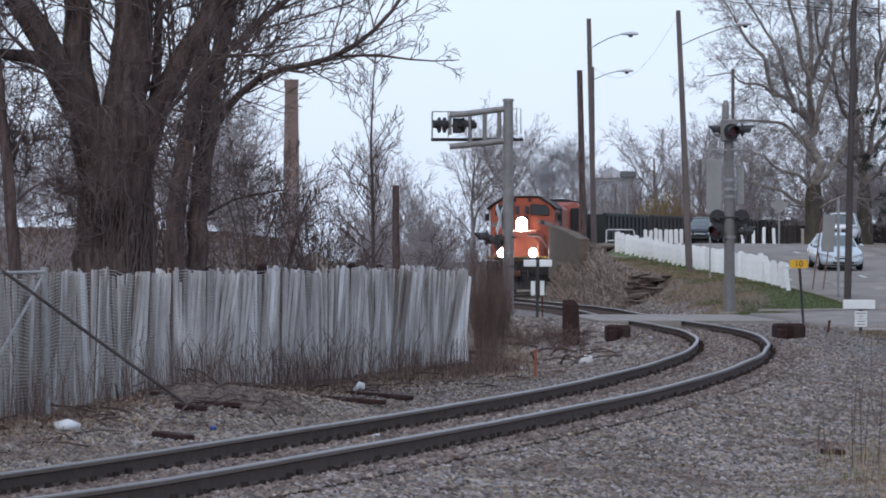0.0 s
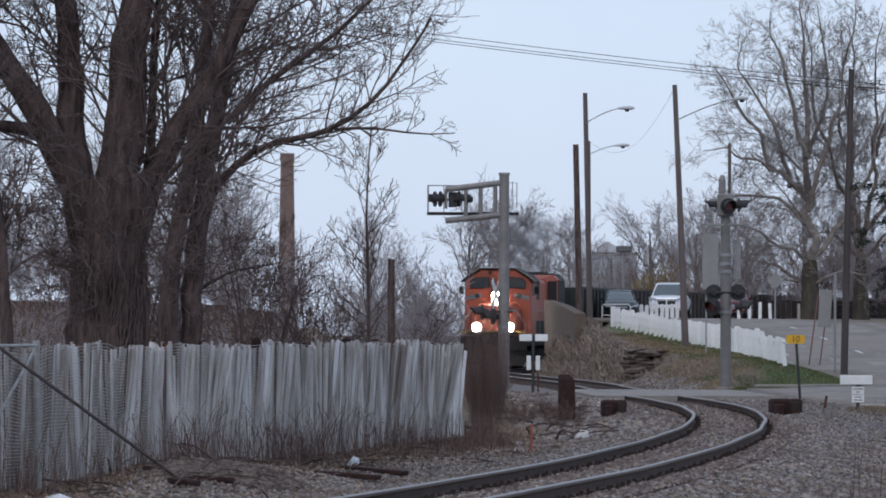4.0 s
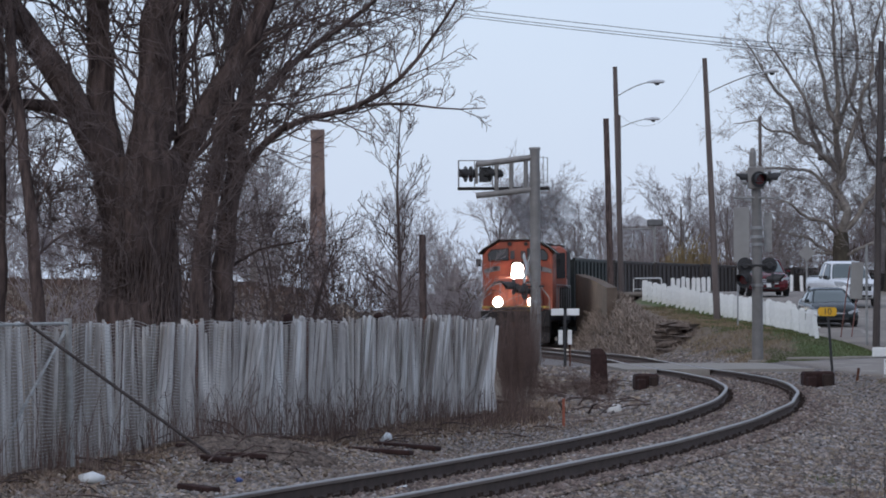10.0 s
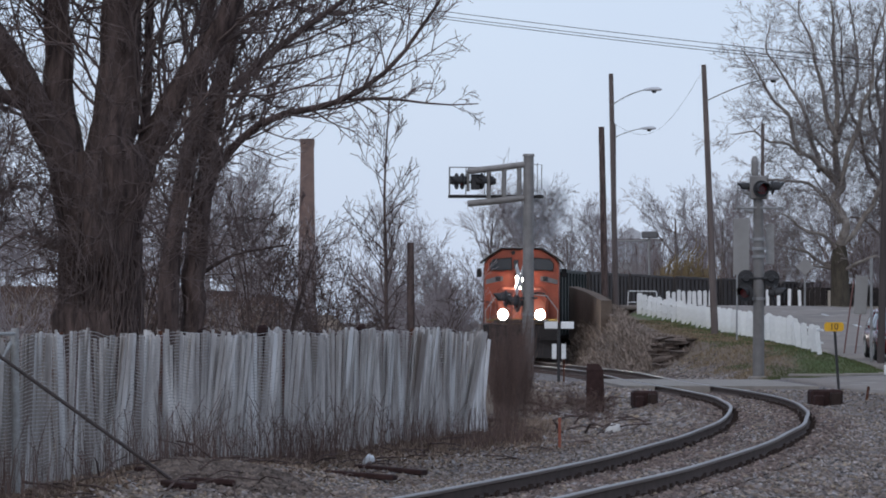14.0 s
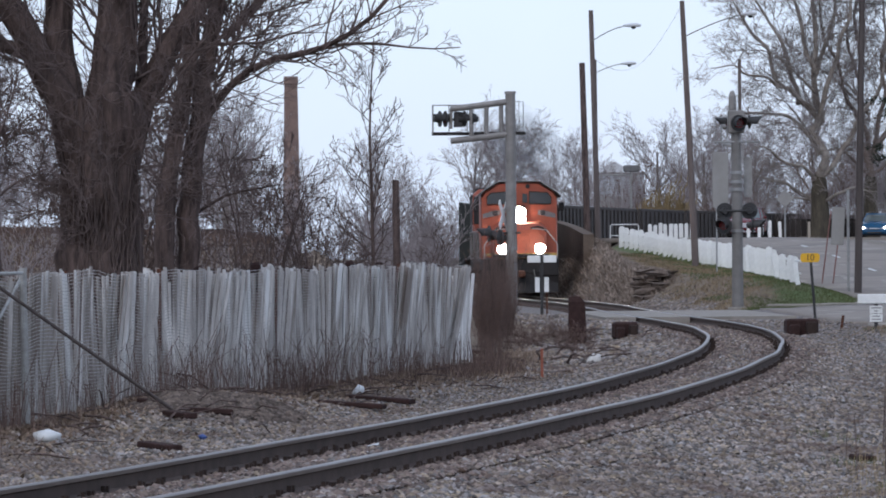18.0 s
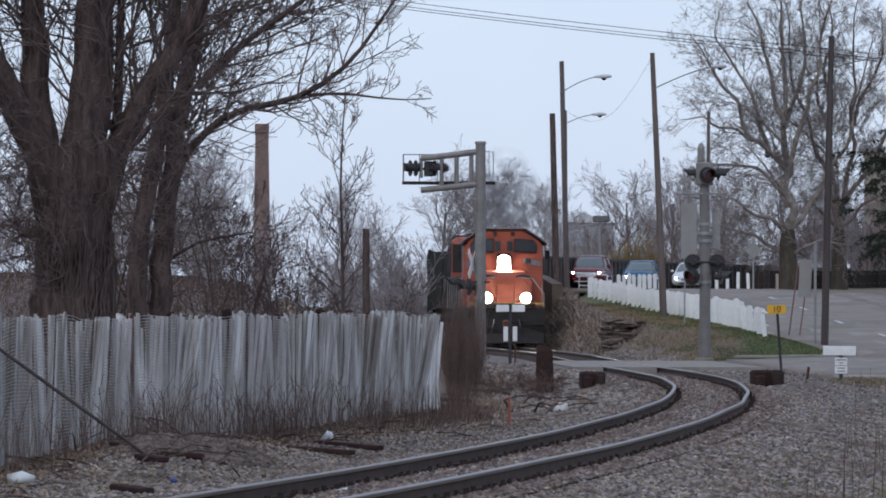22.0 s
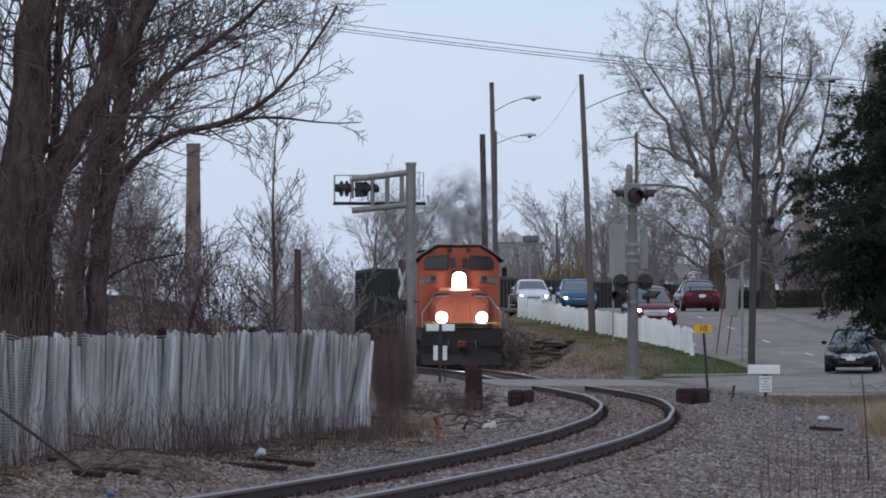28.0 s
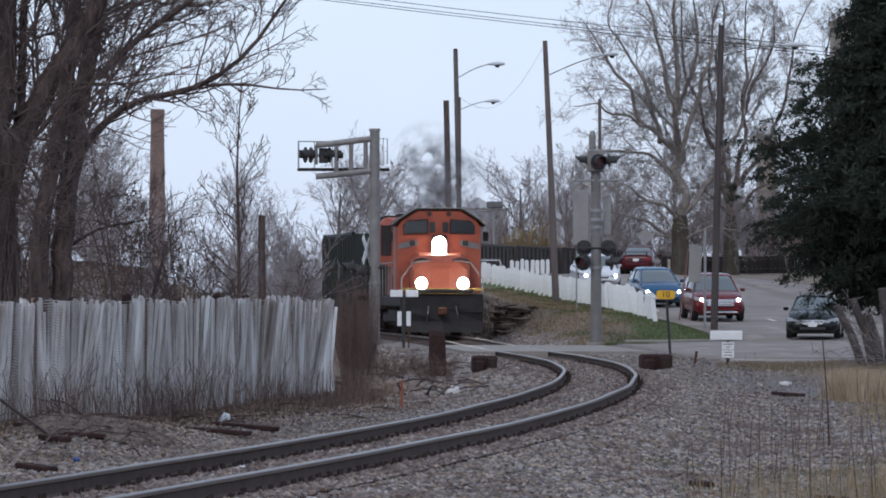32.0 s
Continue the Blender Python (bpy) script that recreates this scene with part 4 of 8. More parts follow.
def build_cantilever(at):
    s = thing("cantilever_crossing_signal", "grey steel cantilever signal mast with flashing lamps beside the track", "crossing signal", at=Matrix.Translation(at))
    part("base", Mesh().box((0, 0, 0.1), (0.6, 0.6, 0.3), 0.03), CONCRETE, s)
    part("mast", Mesh().tube([(0, 0, 0.1), (0, 0, 7.39)], [0.19, 0.165], 16), ALU, s)
    part("cap", Mesh().tube([(0, 0, 7.12), (0, 0, 7.2)], [0.2, 0.18], 16), ALU, s)
    for z0, z1, end in ((6.86, 6.66, -1.95), (5.80, 5.62, -1.95)):
        part("arm_tube", Mesh().tube([(-0.1, 0, z0), (-1.2, 0, z0 - (z0 - z1) * 0.7), (-1.75, 0, z1), (end, 0, z1 - 0.02)], 0.105, 12), ALU, s)
    part("end_tube", Mesh().tube([(-1.93, 0, 6.66), (-1.93, 0, 6.0)], 0.05, 10), ALU, s)
    for x in (-0.30, -0.78, -1.27):
        part("strut", Mesh().tube([(x, 0, 5.70), (x, 0, 6.78)], 0.075, 10), ALU, s)
    part("walkway", Mesh().box((-1.04, 0.3, 5.84), (3.06, 0.5, 0.10), 0.01), LOCOBLACK, s, "dark steel walkway")
    for x in (-2.52, -2.0, -1.4, -0.8):
        part("railing_post", Mesh().tube([(x, 0.52, 5.84), (x, 0.52, 6.78)], 0.018, 6), GALV, s)
    part("top_rail", Mesh().tube([(-2.54, 0.52, 6.78), (-0.2, 0.52, 6.78)], 0.018, 6), GALV, s)
    part("mid_rail", Mesh().tube([(-2.54, 0.05, 6.76), (-2.54, 0.52, 6.78), (-2.54, 0.52, 5.85), (-2.54, 0.05, 5.85), (-2.54, 0.05, 6.76)], 0.016, 6), GALV, s)
    part("rear_cage", Mesh().tube([(0.1, 0, 6.86), (0.42, 0, 6.86), (0.42, 0, 6.05), (0.1, 0, 6.0)], 0.018, 6), GALV, s)
    part("cage_bar", Mesh().tube([(0.28, 0, 6.9), (0.28, 0, 5.95)], 0.014, 6), GALV, s)
    for x, yaw, lens in ((-2.12, radians(-74), REDLENS), (-1.5, radians(106), REDLENS), (-2.3, radians(105), REDLENS), (-1.25, radians(-80), REDLENS)):
        hooded_lamp("arm_lamp", (x, 0.12, 6.32), yaw, s, lens, 0.14, 0.26)
    part("lamp_bar", Mesh().tube([(-2.4, 0.14, 6.3), (-1.1, 0.14, 6.3)], 0.045, 8), BLACK, s)
    part("junction_box", Mesh().box((-1.7, 0.18, 6.3), (0.3, 0.25, 0.5), 0.02), BLACK, s)
    # crossbuck and lower lamps face along the side road
    for a in (1, -1):
        part("crossbuck_blade", Mesh().box((-0.26, -0.1 - 0.012 * a, 3.45), (0.23, 0.02, 1.22), 0.004, Matrix.Rotation(radians(72), 3, "Z") @ Matrix.Rotation(a * radians(45), 3, "Y")), WHITEPAINT, s, "white crossbuck blade")
    part("lamp_arm", Mesh().tube([(-0.9, -0.1, 2.86), (0.3, -0.1, 2.86)], 0.035, 8), BLACK, s)
    hooded_lamp("flasher", (-0.72, -0.12, 2.84), radians(-78), s, REDGLOW, 0.15, 0.26)
    hooded_lamp("flasher", (-0.36, -0.05, 2.7), radians(-70), s, REDLENS, 0.15, 0.28)
    for ch in s.children:
        if ch.name.split(".")[0] in ("cap", "arm_tube", "end_tube", "strut", "walkway", "railing_post", "top_rail", "mid_rail", "rear_cage", "cage_bar", "arm_lamp", "lamp_bar", "junction_box"):
            ch.matrix_basis = Matrix.Translation((0, 0, 0.27)) @ ch.matrix_basis
    part("band", Mesh().tube([(0, 0, 2.3), (0, 0, 2.4)], 0.205, 14), GALV, s)
    part("control_box", Mesh().box((0.08, -0.2, 2.05), (0.22, 0.12, 0.3), 0.02), ALU, s)


build_cantilever((2.2, 186, float(ground_z(2.2, 186)) + 0.05))


def build_facing_signal(at):
    s = thing("cantilever_crossing_signal", "grey steel signal mast with round black lamps beside the road", "crossing signal", at=Matrix.Translation(at))
    part("base", Mesh().box((0, 0, 0.02), (0.62, 0.62, 0.2), 0.03), CONCRETE, s)
    part("mast", Mesh().tube([(0, 0, 0.05), (0.0, 0, 3.4), (-0.02, 0, 6.0)], [0.19, 0.175, 0.16], 16), MAST, s)
    for z in (2.55, 3.9, 4.15, 4.45):
        part("band", Mesh().tube([(0, 0, z), (0, 0, z + 0.1)], 0.215, 14), GALV, s)
    part("arm", Mesh().tube([(0, 0.0, 5.95), (0, 1.5, 6.1), (0, 7.5, 6.2)], 0.12, 12), ALU, s)
    part("lower_arm", Mesh().tube([(0, 0.0, 5.35), (0, 7.5, 5.6)], 0.09, 12), ALU, s)
    part("gantry_box", Mesh().box((-0.02, -0.1, 6.15), (0.55, 0.4, 0.75), 0.04), ALU, s)
    part("platform", Mesh().box((0.0, 0.2, 5.5), (1.5, 0.7, 0.06), 0.01), GALV, s)
    for x in (-0.66, -0.48, -0.3):
        part("railing_post", Mesh().tube([(x, 0.3, 5.5), (x, 0.3, 6.35)], 0.02, 6), GALV, s)
    part("railing", Mesh().tube([(-0.7, 0.3, 6.3), (0.4, 0.3, 6.3)], 0.02, 6), GALV, s)
    hooded_lamp("arm_lamp", (0.05, -0.4, 6.1), radians(18), s, REDLENS, 0.17, 0.27)
    hooded_lamp("arm_lamp", (0.42, -0.1, 6.15), radians(96), s, REDLENS, 0.15, 0.22)
    hooded_lamp("arm_lamp", (-0.28, 0.1, 6.15), radians(-80), s, REDLENS, 0.12, 0.16)
    part("bell", Mesh().tube([(-0.13, 0, 6.5), (-0.13, 0, 6.6), (-0.13, 0, 7.0), (-0.13, 0, 7.15)], [0.10, 0.12, 0.12, 0.06], 14), ALU, s)
    part("bell_bracket", Mesh().tube([(-0.13, 0, 6.3), (-0.13, 0, 6.55)], 0.03, 8), BLACK, s)
    part("aerial_pipe", Mesh().tube([(0.12, 0.1, 6.2), (0.12, 0.1, 8.2)], 0.055, 10), POLEWOOD, s)
    part("lamp_arm", Mesh().tube([(-0.6, -0.15, 3.25), (0.6, -0.15, 3.25)], 0.04, 8), BLACK, s)
    for x in (-0.4, 0.4):
        hooded_lamp("flasher", (x, 0.02, 3.25), radians(180), s, REDLENS, 0.15, 0.27)
    hooded_lamp("flasher", (-0.44, -0.3, 2.78), radians(-28), s, REDGLOW, 0.15, 0.28)
    hooded_lamp("flasher", (0.5, -0.3, 2.78), radians(75), s, REDLENS, 0.15, 0.26)
    part("crossbuck_back", Mesh().box((0.38, 0.3, 4.35), (0.26, 0.03, 1.3), 0.005), LOCOGREY, s)


build_facing_signal((9.56, 186, float(ground_z(9.56, 186))))


# ---------------------------------------------------------------- poles, lamps, wires
def cobra(parent, start, end, rise):
    a, b = Vector(start), Vector(end)
    pts = [a + (b - a) * t + Vector((0, 0, rise * math.sin(t * math.pi / 2) - rise * t * 0 - (b - a).z * 0)) for t in np.linspace(0, 1, 9)]
    part("arm", Mesh().tube(pts, 0.024, 8), GALV, parent)
    tip = pts[-1]
    d = Vector((b.x - a.x, b.y - a.y, 0)).normalized()
    rings = []
    for t, w, h in ((-0.1, 0.05, 0.05), (0.05, 0.09, 0.08), (0.35, 0.17, 0.12), (0.6, 0.15, 0.11), (0.75, 0.05, 0.05)):
        c = tip + d * t
        side = Vector((-d.y, d.x, 0))
        rings.append([c + side * (w * math.cos(k)) + Vector((0, 0, h * math.sin(k) * (1 if math.sin(k) > 0 else 0.6))) for k in np.linspace(0, 2 * math.pi, 10, endpoint=False)])
    part("lamp_head", Mesh().loft(rings), PALEWALL, parent, "grey street lamp head", True)
    part("lens", Mesh().tube([tip + d * 0.38 + Vector((0, 0, -0.06)), tip + d * 0.38 + Vector((0, 0, -0.15))], [0.13, 0.07], 12), GLASS, parent)


def wooden_pole(name, label, foot, top, r=(0.17, 0.12), wood=POLEWOOD):
    p = thing(name, label, "pole")
    a, b = Vector(foot), Vector(top)
    part("shaft", Mesh().tube([a - Vector((0, 0, 0.5)), a + (b - a) * 0.5, b], [r[0], (r[0] + r[1]) / 2, r[1]], 12), wood, p)
    return p


def build_poles():
    # lamp post by the rocky bank, with a second, farther one behind it
    p = wooden_pole("street_lamp", "tall weathered wooden lamp pole with a curved arm", (7.03, 258, 1.9), (6.75, 258, 12.95), (0.14, 0.105))
    cobra(p, (6.78, 257.9, 11.55), (8.3, 257.2, 11.75), 0.45)
    p = wooden_pole("street_lamp", "slim grey lamp pole with a curved arm", (8.1, 300, 2.4), (8.05, 300, 12.2), (0.13, 0.09))
    cobra(p, (8.08, 300, 11.5), (9.5, 299.5, 11.6), 0.35)
    wooden_pole("utility_pole", "dark brown bare wooden pole", (6.5, 256, 1.9), (6.28, 256, 10.5), (0.16, 0.13), BARK)
    p = wooden_pole("street_lamp", "wooden lamp pole leaning beside the white picket fence", (10.32, 233, 1.3), (9.82, 233, 12.2), (0.155, 0.10))
    cobra(p, (9.95, 232.8, 10.75), (12.2, 230, 11.05), 0.45)
    p = wooden_pole("street_lamp", "dark wooden lamp pole at the grass corner", (14.2, 196, 0.3), (14.45, 196, 11.1), (0.135, 0.10), DARKPOLE)
    cobra(p, (14.42, 196, 10.0), (16.6, 195, 9.95), 0.4)
    # far wires across the sky
    for k, (z0, z1) in enumerate(((16.72, 11.57), (16.52, 11.37), (16.42, 11.24))):
        w = thing("overhead_wire", "thin dark overhead wire across the sky", "wire", "overhead wires")
        pts = [(-16 + 46 * t, 240, z0 + (z1 - z0) * t - 0.35 * math.sin(t * math.pi)) for t in np.linspace(0, 1, 30)]
        part("strand", Mesh().tube(pts, 0.015, 5), BLACK, w)
    w = thing("overhead_wire", "thin slack service wire between two poles", "wire", "overhead wires")
    a, b = Vector((6.8, 258, 10.8)), Vector((9.85, 233, 12.1))
    part("strand", Mesh().tube([a + (b - a) * t - Vector((0, 0, 1.5 * math.sin(t * math.pi))) for t in np.linspace(0, 1, 16)], 0.006, 4), BLACK, w)
    # thin old pole and chimney beyond the slatted fence
    wooden_pole("utility_pole", "short dark old wooden post beyond the fence", (-1.1, 135, 0.4), (-1.12, 135, 3.55), (0.1, 0.08), BARK)
    c = thing("factory_chimney", "tall square brown brick chimney far behind bare trees", "chimney", at=pose(-16.1, 600, 0))
    rings = [[(sx * w, sy * w, z) for sx, sy in ((-1, -1), (1, -1), (1, 1), (-1, 1))] for z, w in ((-2, 1.05), (10, 0.85), (20.4, 0.68), (20.4, 0.74), (21.3, 0.74))]
    part("shaft", Mesh().loft(rings), BRICK, c)


build_poles()


# ---------------------------------------------------------------- pickets
def build_pickets():
    for name, label, ends, n, w, h, gap in (
            ("picket_fence", "long white-painted fence of broad round-topped boards beside the road", ((11.9, 192), (8.75, 279)), 37, 0.26, 1.05, 1),
            ("post_fence", "row of white-painted wooden posts on the far verge", ((10.5, 289), (12.5, 286.5)), 9, 0.19, 0.8, 2),
            ("post_fence", "few white-painted wooden posts on the far verge", ((16.1, 300), (17.9, 302)), 4, 0.17, 0.95, 2)):
        f = thing(name, label, "fence")
        rng = random.Random(3)
        ring = [(-w / 2, 0), (w / 2, 0), (w / 2, h - w * 0.42), (w * 0.36, h - w * 0.12), (0, h), (-w * 0.36, h - w * 0.12), (-w / 2, h - w * 0.42)]
        rounded = Mesh().prism(ring, -0.05, 0.05, "y").data("picket", WHITEPAINT)
        (xa, ya), (xb, yb) = ends
        for i in range(n):
            t = i / (n - 1)
            x, y = xa + (xb - xa) * t, ya + (yb - ya) * t
            if gap == 1:
                b = 0.0620 + (0.03136 - 0.0620) * t
                ys = np.linspace(192, 279, 200)
                y = float(np.interp(-b, -np.interp(ys, PICKET_Y, PICKET_X) / ys, ys))
                x = b * y
            z = (float(road_z(y)) - 0.12) if gap == 1 else float(road_z(y)) - 0.05
            if gap == 1:
                z = float(np.interp(y, PICKET_Y, PICKET_Z)) - 0.03
            worn = gap == 1 and i < 6
            ob = new("picket", rounded)
            ob.parent = f
            ob.matrix_basis = Matrix.Translation((x, y, z + rng.uniform(-0.05, 0.03))) @ Matrix.Rotation(rng.gauss(0, 0.05), 4, "Z") @ Matrix.Rotation(rng.gauss(0, 0.03 if t > 0.2 else 0.06), 4, "Y") @ Matrix.Rotation(rng.gauss(0, 0.10) if worn else 0.0, 4, "Y") @ Matrix.Diagonal((rng.uniform(0.55, 0.95) if worn else rng.uniform(0.9, 1.12), 1, rng.uniform(0.74, 0.98) if worn else rng.uniform(0.95, 1.04), 1))
        for dz in (0.3, 0.7) if gap == 1 else ():
            if gap == 1:
                pts = [(float(np.interp(y, PICKET_Y, PICKET_X)) + 0.09, y, float(np.interp(y, PICKET_Y, PICKET_Z)) + dz * h) for y in (192, 203, 215, 228, 245, 262, 279)]
            else:
                pts = [(xa, ya + 0.1, float(road_z(ya)) + dz * h), (xb, yb + 0.1, float(road_z(yb)) + dz * h)]
            part("rail", Mesh().tube(pts, 0.035, 6), WHITEPAINT, f)


build_pickets()


# ---------------------------------------------------------------- small trackside things
def build_trackside():
    t = thing("speed_sign", "yellow speed sign on a dark post beside the crossing", "sign", at=pose(9.9, 155, float(ground_z(9.9, 155)), 0, 0, 4))
    part("post", Mesh().box((0.08, 0, 0.8), (0.07, 0.06, 1.75), 0.008, Matrix.Rotation(radians(-4), 3, "Y")), BLACK, t)
    ring = [(-0.26, -0.07), (-0.21, -0.12), (0.21, -0.12), (0.26, -0.07), (0.26, 0.07), (0.21, 0.12), (-0.21, 0.12), (-0.26, 0.07)]
    board = Mesh().prism([(a, b + 1.66) for a, b in ring], -0.06, -0.045, "y")
    board = part("board", board, YELLOWSIGN, t)
    c = bpy.data.curves.new("numerals", "FONT")
    c.body, c.size, c.align_x, c.align_y, c.extrude = "10", 0.24, "CENTER", "CENTER", 0.003
    me_ob = bpy.data.objects.new("numerals", c)
    scene.collection.objects.link(me_ob)
    dg = bpy.context.evaluated_depsgraph_get()
    me = bpy.data.meshes.new_from_object(me_ob.evaluated_get(dg))
    bpy.data.objects.remove(me_ob)
    me.materials.clear()
    me.materials.append(BLACK)
    o = part("numerals", me, BLACK, board, "black numerals")
    o.matrix_basis = Matrix.Translation((0, -0.064, 1.66)) @ Matrix.Rotation(radians(90), 4, "X")

    t = thing("cut_rail_post", "thick rust-brown timber post beside the track", "post", at=pose(3.26, 141, float(ground_z(3.26, 141)) - 0.05))
    part("shaft", Mesh().loft([[(sx * w + ox, sy * w, z) for sx, sy in ((-1, -1), (1, -1), (1, 1), (-1, 1))] for z, w, ox in ((-0.25, 0.215, 0), (0.55, 0.215, 0), (1.12, 0.20, -0.01), (1.26, 0.14, -0.06))]), CHARRED, t)
    for x, y, w, h, lab in ((4.47, 142, 0.6, 0.42, "low charred timber stump beside the track"), (8.70, 140, 0.78, 0.44, "low dark timber block at the crossing's edge")):
        t = thing("timber_stump", lab, "stump", at=pose(x, y, float(ground_z(x, y)) - 0.03, 0, 0, 8))
        part("block", Mesh().box((0, 0, h / 2), (w, 0.5, h), 0.05), CHARRED, t)
        part("block", Mesh().box((-w * 0.3, -0.36, h * 0.35), (w * 0.3, 0.22, h * 0.7), 0.03, Matrix.Rotation(0.2, 3, "Z")), CHARRED, t)
        part("block", Mesh().box((w * 0.25, -0.32, h * 0.42), (w * 0.34, 0.2, h * 0.85), 0.03), SPIKE, t)
    t = thing("short_stake", "short leaning dark iron stake", "stake", at=pose(9.6, 139, float(ground_z(9.6, 139))))
    part("shaft", Mesh().tube([(0, 0, -0.1), (0.06, 0, 0.33)], 0.035, 6), RUST, t)
    # white-panelled markers
    t = thing("marker_post", "dark post with white reflector panels beside the track", "marker post", at=pose(3.0, 178, float(ground_z(3.0, 178))))
    part("post", Mesh().box((0.04, 0, 0.9), (0.09, 0.09, 1.9), 0.01), BLACK, t)
    part("post", Mesh().box((0.2, 0.1, 0.6), (0.05, 0.05, 1.2), 0.01), RUST, t)
    for x in (-0.10, 0.19):
        part("panel", Mesh().box((x, -0.07, 0.98), (0.14, 0.02, 0.46), 0.01), WHITEPAINT, t)
    for x in (-0.2, 0.3):
        part("panel", Mesh().box((x, -0.06, 1.78), (0.4, 0.03, 0.22), 0.02), WHITEPAINT, t)
    # white boards and notices by the side road
    g = float(ground_z(9.8, 131))
    t = thing("notice_post", "white notice board over two small white notices on a post", "sign", at=pose(9.8, 131, g))
    part("post", Mesh().box((0.04, 0, (0.72 - g) / 2 - 0.05), (0.08, 0.05, 0.82 - g), 0.008), BLACK, t)
    part("board", Mesh().box((0, -0.04, 0.70 - g), (0.76, 0.03, 0.22), 0.03), WHITEPAINT, t)
    for z, bars in ((0.455 - g, ((0.04, 0.24), (-0.03, 0.08))), (0.265 - g, ((0.04, 0.18), (-0.03, 0.2)))):
        n = part("notice", Mesh().box((0.04, -0.04, z), (0.29, 0.012, 0.175), 0.005), WHITEPAINT, t)
        for dz, w in bars:
            part("text_bar", Mesh().box((0.04, -0.05, z + dz), (w, 0.006, 0.028), 0), LOCOGREY, n)
    # limestone lumps, litter, boards
    rng = np.random.default_rng(5)
    ico_v = [(0, 0, 1), (0.9, 0, 0.4), (0.28, 0.85, 0.4), (-0.72, 0.53, 0.4), (-0.72, -0.53, 0.4), (0.28, -0.85, 0.4), (0.72, 0.53, -0.4), (-0.28, 0.85, -0.4), (-0.9, 0, -0.4), (-0.28, -0.85, -0.4), (0.72, -0.53, -0.4), (0, 0, -1)]
    ico_f = [(0, 1, 2), (0, 2, 3), (0, 3, 4), (0, 4, 5), (0, 5, 1), (1, 6, 2), (2, 7, 3), (3, 8, 4), (4, 9, 5), (5, 10, 1), (6, 7, 2), (7, 8, 3), (8, 9, 4), (9, 10, 5), (10, 6, 1), (11, 7, 6), (11, 8, 7), (11, 9, 8), (11, 10, 9), (11, 6, 10)]
    for nm, lab, cat, x, y, r, sq, mt in (("rock", "pale limestone lump on the ballast", "rock", 2.98, 116, 0.19, 0.75, PALEROCK), ("rock", "pale limestone lump between the rails", "rock", 1.55, 66.5, 0.05, 0.6, PALEROCK), ("rock", "flat pale limestone slab in the gravel", "rock", 5.58, 68.4, 0.27, 0.12, ROADYELLOW), ("rock", "small pale limestone lump by the straw", "rock", 10.44, 122, 0.14, 0.6, PALEROCK),
                                         ("plastic_bag", "crumpled white plastic bag on the gravel", "litter", -4.44, 65.6, 0.17, 0.5, LITTER), ("plastic_bag", "crumpled white plastic bag at the fence's foot", "litter", -1.32, 88.3, 0.125, 0.8, LITTER),
                                         ("paper_scrap", "torn pale paper scrap beside the rail", "litter", -0.76, 58.0, 0.10, 0.4, LITTER), ("paper_scrap", "small pale scrap on the ballast", "litter", -0.57, 49.9, 0.04, 0.6, LITTER), ("plastic_scrap", "small blue plastic scrap on the gravel", "litter", -2.81, 67.9, 0.055, 0.9, BLUE)):
        v, f = spread(ico_v, ico_f, [(0, 0, 0)], rng, (r, r), sq)
        o = tagged(new(nm, raw(nm, v, f, mt, nm != "rock")), lab, cat)
        o.matrix_basis = Matrix.Translation(at_ground(x, y) + Vector((0, 0, r * sq * 0.55)))
    for x, y, l, a in ((-1.32, 82, 1.0, 70), (-0.95, 85, 1.1, 60), (-3.18, 65.3, 0.6, 40), (0.75, 123, 1.4, 50), (1.3, 116, 1.5, 70), (-3.2, 70.5, 0.5, 35), (-2.9, 71.5, 0.6, 100), (-3.6, 72.8, 0.5, 50), (4.4, 62, 0.3, 20), (5.2, 55, 0.3, 120), (10.15, 118, 0.7, 70)):
        t = thing("old_board", "dark rotten timber board on the gravel", "board", "old boards", at=Matrix.Translation(at_ground(x, y) + Vector((0, 0, 0.05))) @ Matrix.Rotation(radians(a), 4, "Z") @ Matrix.Rotation(0.06, 4, "X"))
        part("plank", Mesh().box((0, 0, 0), (0.2, l, 0.07), 0.012), CHARRED, t)
    t = thing("marker_stake", "thin red-brown marker stake in the brush", "stake", at=pose(1.75, 104, float(ground_z(1.75, 104))))
    part("shaft", Mesh().box((0, 0, 0.25), (0.05, 0.03, 0.6), 0.005), mat("faded_red_paint", (0.35, 0.1, 0.06), (0.22, 0.08, 0.05)), t)
    # sign plates along the road
    t = thing("road_sign", "grey unpainted back of a tall road sign panel", "sign", at=pose(12.6, 196.5, float(ground_z(12.6, 196.5))))
    part("panel", Mesh().box((0.98, 0, 2.10), (0.44, 0.03, 1.3), 0.02, Matrix.Rotation(radians(3), 3, "Y")), SIGNBACK, t)
    part("post", Mesh().box((1.33, 0.05, 1.6), (0.09, 0.08, 3.5), 0.01), GALV, t)
    t = thing("road_sign", "grey back of a tall road sign panel behind the signal mast", "sign", at=pose(10.0, 214, 1.0))
    part("panel", Mesh().box((0.40, 0, 3.6), (0.60, 0.03, 2.1), 0.02), SIGNBACK, t)
    part("post", Mesh().box((0.25, 0.05, 2.0), (0.06, 0.06, 4.6), 0.01), GALV, t)
    for dx in (0.0, 0.38):
        t = thing("guy_guard", "thin red and white guard on a slanting guy wire", "guy wire", at=pose(13.25 + dx, 200, 0.75))
        part("tube", Mesh().tube([(0, 0, 0), (0.26, -1, 2.5)], 0.025, 6), mat("faded_guard_red", (0.26, 0.12, 0.105), (0.2, 0.1, 0.09)), t)


build_trackside()

